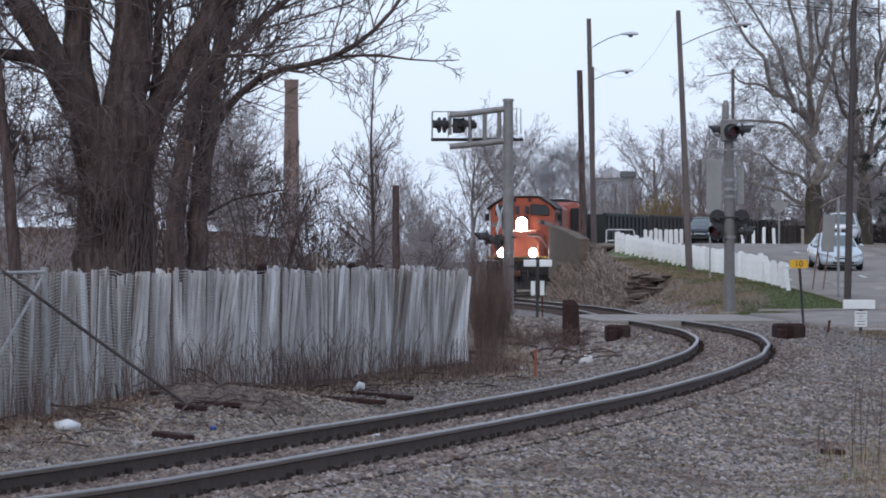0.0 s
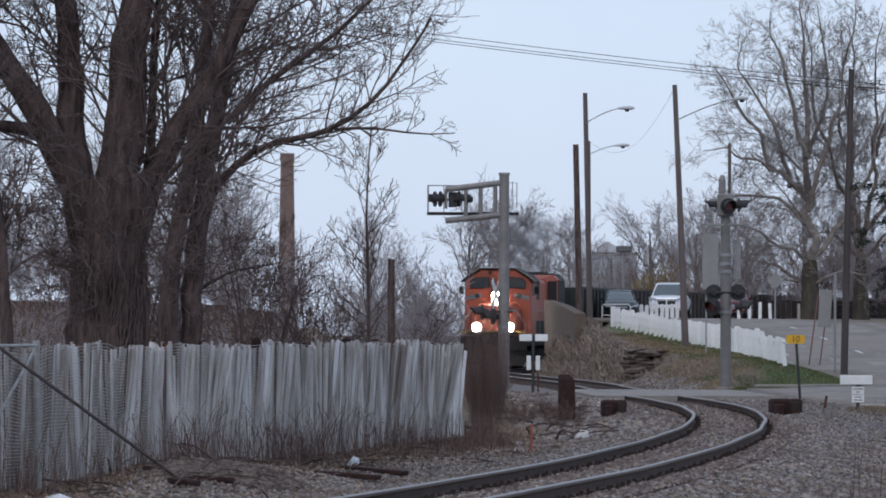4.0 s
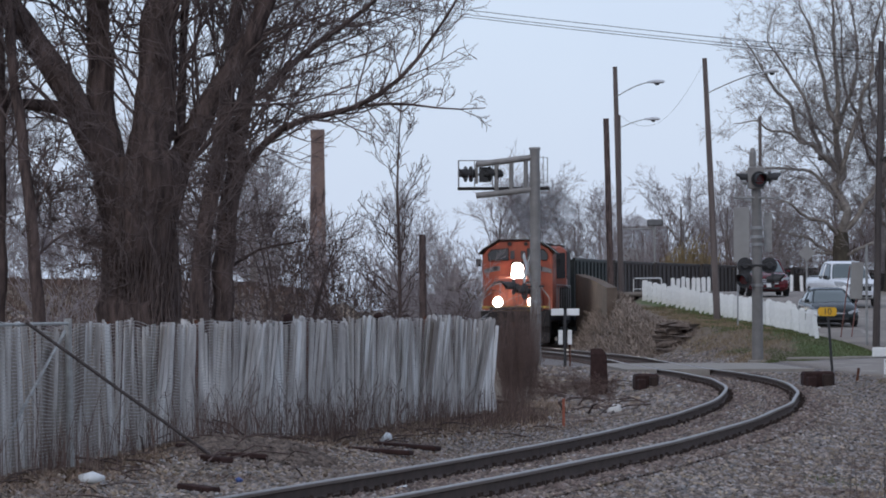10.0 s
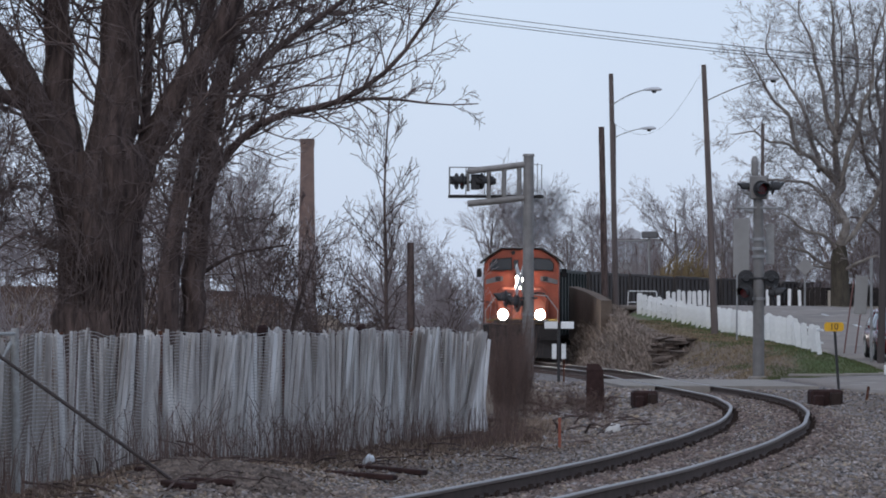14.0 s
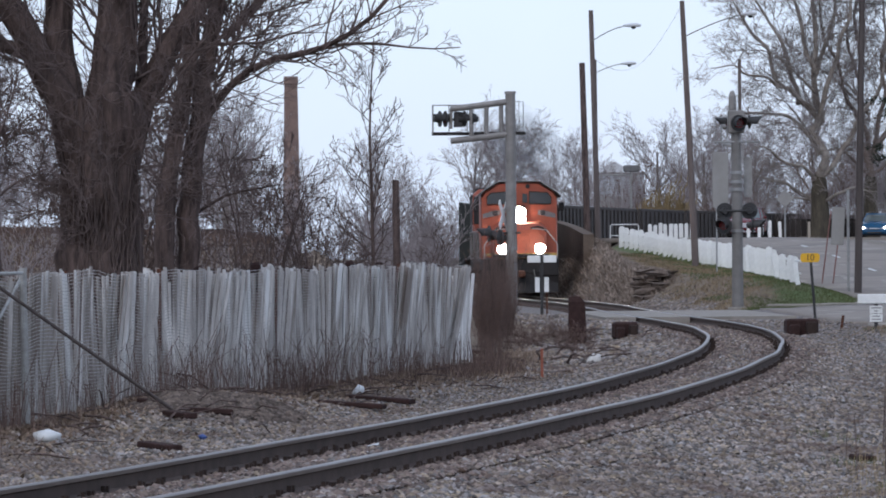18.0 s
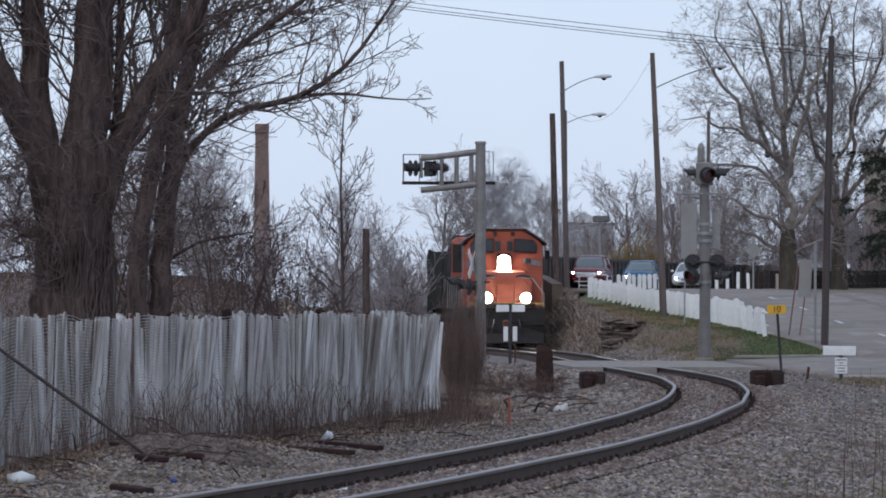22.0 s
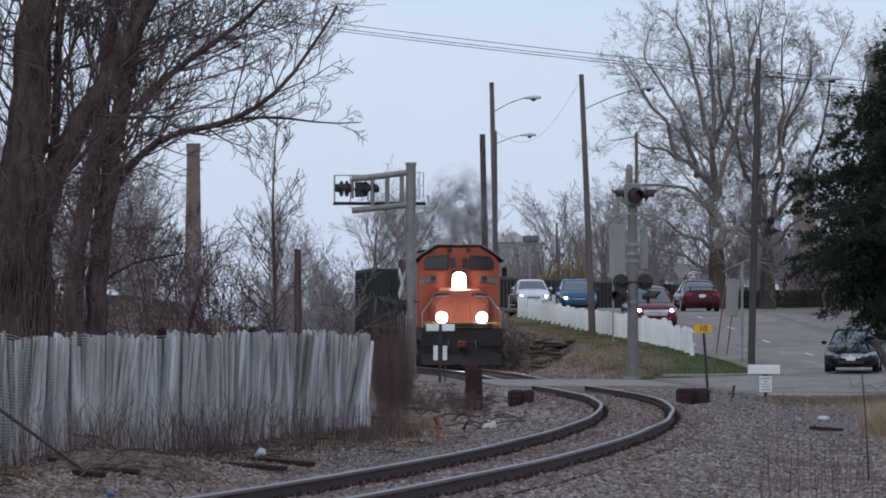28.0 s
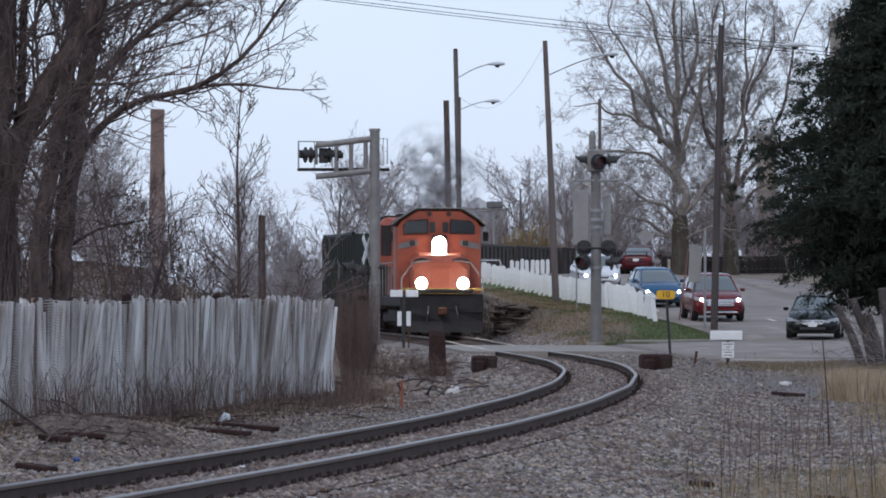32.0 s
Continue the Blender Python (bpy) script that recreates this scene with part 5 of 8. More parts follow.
# ---------------------------------------------------------------- trees
def limb_along(wood, pts, r0, r1, kids, first, size, up=0.3, spread_=(30, 65), tip_kids=(5, 5, 4), wig=0.085, thin=0.011):
    """A limb of a given course, with smaller limbs sprouting from it."""
    p = np.array(pts, float)
    d = np.r_[0, np.cumsum(np.linalg.norm(np.diff(p, axis=0), axis=1))]
    u = np.linspace(0, d[-1], max(6, int(d[-1] / 0.35)))
    q = np.stack([np.interp(u, d, p[:, i]) for i in range(3)], 1)
    q[1:-1] = 0.25 * q[:-2] + 0.5 * q[1:-1] + 0.25 * q[2:]
    q[1:-1] += wood.r.normal(0, r0 * 0.10, q[1:-1].shape)
    rad = np.linspace(r0, r1, len(q))
    wood.runs.append((q, rad))
    for j in range(kids):
        f = first + (1 - first) * (j + wood.r.uniform(0.1, 0.9)) / kids
        i = min(int(f * (len(q) - 1)), len(q) - 2)
        dd = q[i + 1] - q[i]
        dd /= np.linalg.norm(dd)
        side = np.cross(dd, wood.r.normal(0, 1, 3))
        side /= np.linalg.norm(side)
        a = radians(wood.r.uniform(*spread_))
        wood.limb(q[i], dd * math.cos(a) + side * math.sin(a) + np.array([0, 0, up * 0.4]), size * wood.r.uniform(0.6, 1.2) * (1.2 - 0.4 * f), min(rad[i] * 0.45, thin * size + 0.006), 0, 0.0, tip_kids, (28, 60), up, wig, 0.52, 0.36)


def build_old_tree():
    w = Wood(21)
    y = 80.0
    limb_along(w, [(-4.70, y, -0.3), (-4.72, y, 1.0), (-4.72, y, 2.2), (-4.70, y, 3.2), (-4.66, y, 3.9)], 0.52, 0.46, 6, 0.25, 0.9, 0.1, (50, 90), (5, 3))
    w.runs.append((np.array([(-4.84, y - 0.05, 2.3), (-4.90, y - 0.05, 3.0), (-4.97, y - 0.05, 3.45), (-5.0, y - 0.05, 3.9)]), np.array([0.26, 0.34, 0.36, 0.28])))
    limb_along(w, [(-4.85, y - 0.1, 2.5), (-5.02, y - 0.1, 3.5), (-5.42, y - 0.1, 4.3), (-5.92, y - 0.2, 5.2), (-6.9, y - 0.3, 6.6), (-7.6, y - 0.4, 8.4), (-8.0, y, 10)], 0.225, 0.06, 26, 0.2, 2.0)
    limb_along(w, [(-5.15, y, 3.75), (-5.28, y + 0.2, 4.6), (-5.27, y + 0.3, 5.6), (-5.5, y + 0.4, 7.5), (-5.6, y + 0.4, 9.8)], 0.20, 0.06, 24, 0.2, 2.0)
    limb_along(w, [(-4.62, y, 3.2), (-4.53, y, 4.2), (-4.47, y, 5.4), (-4.3, y, 7.2), (-4.4, y, 9.6), (-4.2, y, 11)], 0.30, 0.08, 32, 0.1, 2.0)
    limb_along(w, [(-4.42, y + 0.15, 2.9), (-4.2, y + 0.15, 3.7), (-3.7, y + 0.15, 4.75), (-3.15, y + 0.2, 5.6), (-2.4, y + 0.2, 7.2), (-2.0, y + 0.2, 9.2)], 0.175, 0.05, 34, 0.1, 2.0)
    limb_along(w, [(-5.6, y - 0.1, 4.5), (-6.1, y - 0.3, 4.75), (-6.7, y - 0.4, 4.6), (-7.3, y - 0.4, 5.0)], 0.12, 0.03, 10, 0.2, 1.2)
    limb_along(w, [(-4.2, y, 3.7), (-4.12, y + 0.3, 4.6), (-4.1, y + 0.4, 6.0), (-3.8, y + 0.4, 8.0)], 0.08, 0.04, 12, 0.1, 1.6)
    # climbing shoots that cover the trunk
    for k in range(120):
        a = w.r.uniform(math.pi, 2 * math.pi)
        zz = np.linspace(w.r.uniform(-0.1, 0.8), w.r.uniform(1.8, 4.0), 9)
        rr = np.interp(zz, [0, 2.2, 3.9], [0.58, 0.50, 0.44]) * w.r.uniform(0.98, 1.15)
        aa = a + np.cumsum(w.r.normal(0, 0.13, 9))
        w.runs.append((np.stack([-4.69 + rr * np.cos(aa), y + rr * np.sin(aa), zz], 1), np.linspace(0.014, 0.007, 9)))
    for k in range(105):
        a = w.r.uniform(math.pi * 0.9, 2.1 * math.pi)
        z = w.r.uniform(2.0, 4.6)
        w.limb((-4.72 + 0.5 * math.cos(a), y + 0.5 * math.sin(a), z), (math.cos(a) * 1.3, math.sin(a), w.r.uniform(-0.5, 1.3)), w.r.uniform(0.4, 1.3), 0.011, 0, 0.2, (4, 3), (25, 60), 0.2, 0.2, 0.55, 0.4)
    grown("old_tree", w, "huge old bare tree with dark furrowed bark and several leaders", BARK, TWIG, rough=True, least=0.0045)

    w = Wood(33)
    y = 81.5
    limb_along(w, [(-3.95, y, -0.3), (-3.94, y, 1.6), (-3.92, y, 2.7), (-3.75, y, 3.5), (-3.59, y, 4.3), (-3.42, y, 5.6), (-3.15, y, 8.5)], 0.15, 0.05, 30, 0.32, 1.5)
    limb_along(w, [(-3.62, y + 0.3, -0.3), (-3.61, y + 0.3, 1.6), (-3.57, y + 0.3, 2.7), (-3.38, y + 0.3, 4.3), (-3.1, y + 0.3, 5.6), (-2.65, y + 0.3, 8.8)], 0.165, 0.06, 38, 0.32, 1.6)
    limb_along(w, [(-3.45, y + 0.2, 3.55), (-3.05, y, 4.1), (-2.55, y - 0.2, 4.50), (-1.75, y - 0.4, 4.58), (-1.35, y - 0.5, 4.75), (-0.95, y - 0.5, 5.05), (-0.55, y - 0.5, 5.6), (-0.1, y - 0.5, 6.3)], 0.065, 0.016, 26, 0.12, 1.15, 0.35, (25, 60), (5, 4))
    limb_along(w, [(-1.5, y - 0.4, 4.68), (-0.9, y - 0.6, 4.72), (-0.35, y - 0.7, 4.58), (0.25, y - 0.7, 4.62)], 0.03, 0.008, 9, 0.1, 0.6, 0.2, (25, 55), (4, 3))
    limb_along(w, [(-3.1, y + 0.3, 4.8), (-2.4, y + 0.3, 5.5), (-1.5, y + 0.4, 6.1), (-0.6, y + 0.3, 7.0)], 0.06, 0.018, 22, 0.1, 1.5, 0.3, (25, 60))
    limb_along(w, [(-3.55, y + 0.3, 2.3), (-3.1, y + 0.5, 2.62), (-2.3, y + 0.6, 2.75)], 0.035, 0.01, 8, 0.1, 0.7, 0.2)
    for i, (p, r) in enumerate(w.runs):
        w.runs[i] = ((p - EYE) * 1.11 + EYE, r * 1.11)
    grown("young_tree", w, "slender bare double-stemmed tree with a long outreaching limb", BARK, TWIG, rough=True, least=0.0045)

    w = Wood(8)
    limb_along(w, [(-6.05, 79, -0.3), (-6.1, 79, 1.7), (-6.2, 79, 3.1), (-6.4, 79, 4.7), (-6.75, 79, 9)], 0.115, 0.05, 12, 0.3, 1.5, 0.3, (30, 65), (4, 4, 3))
    limb_along(w, [(-6.72, 79.3, -0.3), (-6.72, 79.3, 1.7), (-6.70, 79.3, 3.9), (-6.68, 79.3, 5.4), (-6.9, 79.3, 9)], 0.14, 0.06, 9, 0.35, 1.5, 0.3, (30, 65), (4, 4, 3))
    limb_along(w, [(-6.2, 79.2, 2.4), (-5.9, 79.4, 2.75), (-5.4, 79.6, 2.95)], 0.03, 0.01, 9, 0.1, 0.9, 0.2)
    grown("young_tree", w, "dark bare tree with two leaning stems behind the slatted fence", BARK, TWIG, rough=True)

    w = Wood(5)
    limb_along(w, [(-1.62, 130, 0.2), (-1.60, 130, 2.5), (-1.66, 130, 4.6), (-1.55, 130, 6.7)], 0.06, 0.012, 34, 0.1, 1.15, 0.5, (35, 65), (4, 3), 0.1)
    grown("sapling", w, "thin upright bare sapling behind the fence", BARK, BARK, 0.03, 0.007)

    # thicket of arching saplings between the fence and the bank
    kinds = []
    for seed in (51, 52, 53):
        w = Wood(seed)
        for k in range(5):
            a, h = w.r.uniform(0, 6.28), w.r.uniform(2.6, 4.3)
            dx, dy = math.cos(a) * w.r.uniform(0.3, 1.1), math.sin(a) * 0.6
            limb_along(w, [(0.08 * k, 0, -0.2), (0.1 * dx + 0.08 * k, 0.1 * dy, h * 0.35), (0.45 * dx, 0.4 * dy, h * 0.7), (1.2 * dx, dy, h)], 0.03, 0.010, 7, 0.30, 1.35, 0.22, (30, 70), (4, 2), 0.14, 0.008)
        kinds.append(grown("sapling", w, "thin arching bare saplings in the brush behind the fence", BARK, BARK, 0.03, 0.0055, "saplings behind the fence", pose(-40 - seed, 870, 1)))
    rng = random.Random(61)
    for i in range(12):
        y = 88 + 26 * (i + rng.random()) / 12
        x = float(np.interp(y, [82, 97, 109.5, 120], [-3.4, -1.2, 0.62, 1.4])) - rng.uniform(1.0, 6.3)
        k = rng.uniform(0.75, 1.05) * (0.8 if y > 103 else 1.0)
        if x / y < -0.056:
            continue
        copy_thing(kinds[i % 3], Matrix.Translation(at_ground(x, y)) @ Matrix.Rotation(rng.uniform(0, 6.28), 4, "Z") @ Matrix.Diagonal((k, k, k * rng.uniform(0.8, 1.0), 1)))


build_old_tree()


SYCAMORES = (
    (3, 19.7, 297, 0.39, PALE_BARK, (((0, 3.1), (-0.05, 5.3), (-0.13, 6.4), (-0.2, 8.6), (-0.4, 11.9), (-0.3, 15), (-0.5, 17.8)), ((-0.1, 6.2), (-1.1, 7.1), (-2.1, 7.9), (-3.1, 8.7), (-4.4, 9.3), (-5.6, 8.9)), ((-0.1, 6.1), (0.5, 8.4), (1.2, 10.5), (1.6, 12.4), (1.9, 14.5), (2.3, 17)),
     ((0.1, 3.2), (0.85, 4.1), (1.7, 5.3), (2.2, 6.6), (3.2, 8.4), (3.6, 10.5), (4.3, 13)), ((0, 2.9), (-1.1, 3.8), (-2.1, 4.3), (-3.1, 4.7), (-4.0, 4.7)), ((-0.1, 2.2), (-1.1, 2.7), (-2.3, 3.1), (-3.4, 3.5), (-4.3, 3.2)), ((-0.1, 2.1), (-1.1, 2.3), (-2.0, 2.1)), ((0.1, 2.0), (0.8, 2.5), (1.9, 2.7), (2.9, 2.5)),
     ((-1.1, 7.1), (-1.3, 8.9), (-1.9, 10.6), (-3.1, 12.6), (-3.6, 14.8)), ((-2.1, 7.9), (-2.9, 10.2), (-4.2, 12), (-5.0, 13.6)), ((0, 4.4), (-0.9, 5.9), (-2.2, 6.6), (-3.8, 6.9), (-5.2, 6.4)), ((-0.2, 8.6), (0.7, 10.6), (0.9, 13.5), (0.7, 16.8)), ((-0.2, 8.8), (-1.0, 11.2), (-1.4, 14), (-2.1, 16.5)))),
    (14, 22.6, 300, 0.33, SYC_LIMB, (((0, 3.0), (-0.25, 5.0), (-0.45, 7.5), (-0.5, 10), (-0.4, 13), (-0.5, 16)), ((0, 4.0), (0.5, 6.5), (0.75, 8.6), (0.9, 10.5), (0.8, 13), (1.1, 16)), ((-0.1, 4.6), (-0.9, 6.4), (-1.5, 8.2), (-2.4, 10.5), (-2.8, 13), (-3.2, 15.5)), ((0.2, 4.8), (1.4, 6.4), (2.6, 8.2), (3.4, 10.6), (3.9, 13), (4.6, 15.5)),
     ((0.1, 3.4), (1.2, 4.4), (2.6, 5.2), (4.0, 5.6)), ((-0.1, 3.3), (-1.1, 4.1), (-2.2, 4.6), (-3.2, 4.5)), ((0.8, 8.8), (1.8, 11), (2.2, 14)), ((-0.4, 7.6), (-1.2, 10), (-1.2, 13.5)))),
    (27, 29.5, 305, 0.42, PALE_BARK, (((0, 3.0), (0.2, 5.0), (0.1, 8), (0.3, 11), (0, 15)), ((0, 3.4), (-1.2, 5.2), (-2.5, 7.4), (-3.4, 10)), ((0.1, 3.6), (1.4, 5.6), (2.4, 8), (3.2, 11)), ((-0.1, 2.8), (-1.6, 3.8), (-3.4, 4.4)), ((0.1, 5), (-1.0, 7.5), (-1.4, 11), (-1.2, 14)), ((0.2, 6), (1.2, 8.6), (1.5, 12)))))


def build_sycamores():
    for seed, x, y, r, bark, courses in SYCAMORES:
        w = Wood(seed)
        x, y, big = x * 1.125, y * 1.125, 1.125
        for i, c in enumerate(courses):
            depth = w.r.uniform(-3.2, 3.2) if i else 0.4
            span = sum(math.dist(a, b) for a, b in zip(c, c[1:]))
            q = [(px, depth * (k / (len(c) - 1)) ** 0.8, pz) for k, (px, pz) in enumerate(c)]
            bent = [q[0]]
            for a, b in zip(q, q[1:]):
                mid = [(a[j] + b[j]) / 2 + w.r.normal(0, 0.20) for j in range(3)]
                bent += [tuple(mid), tuple(b[j] + w.r.normal(0, 0.12) for j in range(3))]
            q = bent
            limb_along(w, q, (r * 0.66 / (0.72 if bark == PALE_BARK else 0.62) if i == 0 else 0.13 + 0.008 * span) * (0.72 if bark == PALE_BARK else 0.62), 0.022, int(span * 2.5), 0.10, 2.4, 0.16, (28, 62), (5, 4, 3), 0.13, 0.011)
        for k in range(3):
            a = w.r.uniform(0, 6.28)
            z = w.r.uniform(3.0, 8.0)
            q = [(math.cos(a) * d * 0.8, math.sin(a) * d, z + d * (0.9 - 0.05 * d)) for d in (0.1, 1.2, 2.6, 4.0)]
            limb_along(w, q, 0.075, 0.018, 8, 0.15, 2.4, 0.14, (25, 60), (6, 4, 3), 0.2, 0.0095)
        w.runs = [(p * big, q * big) for p, q in w.runs]
        ob = grown("sycamore", w, "large bare sycamore with pale mottled limbs beyond the road" if bark == PALE_BARK else "tall bare reddish-brown tree beyond the road", bark, SYC_TWIG, 0.04, 0.0075, "roadside sycamores", pose(x, y, float(ground_z(x, y))))
        foot, r = Wood(seed), r * big
        zz = np.array([-0.3, 0.1, 0.7, 1.6, 2.5, 3.1, 3.6, 4.0])
        foot.runs.append((np.stack([0.03 * np.sin(zz * 1.7), 0 * zz, zz], 1), r * np.array([1.7, 1.52, 1.36, 1.26, 1.18, 1.12, 0.9, 0.45])))
        part("lower_trunk", foot.mesh("lower_trunk", SYC_TRUNK, 0, 9), SYC_TRUNK, ob, "dark flaking lower bark")


build_sycamores()


def build_far_trees():
    kinds = []
    for seed in (1, 2, 3, 4):
        w = Wood(seed + 60)
        limb_along(w, [(0, 0, -0.3), (0.1, 0, 2.5), (0, 0.1, 5), (0.15, 0, 8)], 0.2, 0.05, 18, 0.22, 4.2, 0.35, (26, 58), (6, 5, 4), 0.08, 0.010)
        kinds.append(grown("bare_tree", w, "bare grey-brown tree in the distance", GREY_BARK, HAZED_TWIG, 0.03, 0.009, "far bare trees", pose(-30 - seed, 900 + seed * 9, 1)))
    rng = random.Random(9)
    spots = []
    for i in range(13):
        spots.append((-27 + i * 2.1 + rng.uniform(-1, 1), 300 + rng.uniform(-60, 110), rng.uniform(0.8, 1.1) * (1.25 - 0.055 * i)))
    for i in range(12):
        spots.append((2.2 + i * 1.9 + rng.uniform(-0.8, 0.8), 430 + rng.uniform(-40, 80), rng.uniform(0.8, 1.15)))
    for i in range(10):
        spots.append((20 + i * 3.6 + rng.uniform(-1, 1), 400 + rng.uniform(-40, 90), rng.uniform(0.8, 1.15)))
    for i in range(10):
        spots.append((-31 + i * 2.8 + rng.uniform(-0.8, 0.8), 250 + rng.uniform(-20, 90), rng.uniform(0.5, 0.8)))
    spots = [q for q in spots if abs(q[0] / q[1] + 0.0268) > 0.007]
    spots = [q for q in spots if not (0.0255 < q[0] / q[1] < 0.0365 and q[1] < 505)]
    for x, y, k in spots:
        copy_thing(rng.choice(kinds), Matrix.Translation(at_ground(x, y)) @ Matrix.Rotation(rng.uniform(0, 6.28), 4, "Z") @ Matrix.Diagonal((k, k, k, 1)))
    # brush
    bushes = []
    for seed, twig, lab in ((71, HAZED_TWIG, "leafless grey-brown brush beyond the fence"), (72, BRAMBLE, "tangled leafless brown brush beside the fence"), (73, YELLOWTWIG, "yellowish budding shrub beyond the road")):
        w = Wood(seed)
        for k in range(12):
            a = w.r.uniform(0, 6.28)
            w.limb((0.3 * math.cos(a), 0.3 * math.sin(a), -0.05), (math.cos(a) * 0.42, math.sin(a) * 0.42, 1.0), w.r.uniform(1.3, 2.8), 0.012, 0, 0.0, (5, 4, 2), (18, 42), 0.35, 0.07, 0.5, 0.45)
        b = thing("bush", lab, "bush", "brush", at=pose(-40 - seed, 880, 1))
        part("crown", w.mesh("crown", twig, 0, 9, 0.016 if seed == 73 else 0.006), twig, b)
        bushes.append(b)
    for i in range(22):
        x, y = rng.uniform(-13, -0.6), rng.uniform(160, 260)
        k = rng.uniform(0.7, 1.5)
        if abs(x * (0.6 + y / 300) / y + 0.0268) < 0.008:
            continue
        copy_thing(bushes[0], Matrix.Translation(at_ground(x * (0.6 + y / 300), y)) @ Matrix.Rotation(rng.uniform(0, 6.28), 4, "Z") @ Matrix.Diagonal((k * 1.1, k * 1.1, k, 1)))
    for i in range(9):
        x, y = rng.uniform(-9, -1.2), rng.uniform(117, 150)
        k = rng.uniform(0.5, 0.95)
        copy_thing(bushes[0], Matrix.Translation(at_ground(x, y)) @ Matrix.Rotation(rng.uniform(0, 6.28), 4, "Z") @ Matrix.Diagonal((k, k, k, 1)))
    for i in range(11):
        x, y = rng.uniform(1.2, 2.9), rng.uniform(117, 141)
        copy_thing(bushes[1], Matrix.Translation(at_ground(x + (y - 117) * 0.02, y)) @ Matrix.Rotation(rng.uniform(0, 6.28), 4, "Z") @ Matrix.Diagonal((0.32, 0.32, rng.uniform(0.10, 0.26), 1)))
    for i in range(15):
        copy_thing(bushes[1], Matrix.Translation(at_ground(rng.uniform(0.75, 1.22), rng.uniform(110.5, 117))) @ Matrix.Rotation(rng.uniform(0, 6.28), 4, "Z") @ Matrix.Diagonal((0.26, 0.26, rng.uniform(0.5, 0.78), 1)))
    for i in range(14):
        copy_thing(bushes[0], Matrix.Translation(at_ground(rng.uniform(9, 38), rng.uniform(352, 372))) @ Matrix.Rotation(rng.uniform(0, 6.28), 4, "Z") @ Matrix.Diagonal((1.7, 1.7, rng.uniform(1.4, 2.6), 1)))
    for i in range(18):
        x = 11 + i * 1.5 + rng.uniform(-0.6, 0.6)
        copy_thing(bushes[1], Matrix.Translation(at_ground(x, 352 + max(0, x - 24) * 1.6 + rng.uniform(0, 14))) @ Matrix.Rotation(rng.uniform(0, 6.28), 4, "Z") @ Matrix.Diagonal((1.7, 1.7, rng.uniform(1.5, 2.3), 1)))
    for i in range(9):
        copy_thing(bushes[0], Matrix.Translation(at_ground(-2.8 + i * 0.52 + rng.uniform(-0.3, 0.3), rng.uniform(275, 300))) @ Matrix.Rotation(rng.uniform(0, 6.28), 4, "Z") @ Matrix.Diagonal((1.3, 1.3, rng.uniform(1.0, 1.5), 1)))
    for x, y, k in ((11.7, 330, 1.2), (12.3, 331, 1.35), (12.9, 332, 1.4), (13.5, 330, 1.35), (14.2, 331, 1.2), (12.0, 334, 1.3), (13.2, 334, 1.4), (14.7, 333, 1.1), (15.3, 334, 0.9), (11.2, 332, 0.9)):
        copy_thing(bushes[2], Matrix.Translation(at_ground(x, y)) @ Matrix.Rotation(k, 4, "Z") @ Matrix.Diagonal((k * 1.0, k * 1.0, k * 1.25, 1)))


build_far_trees()


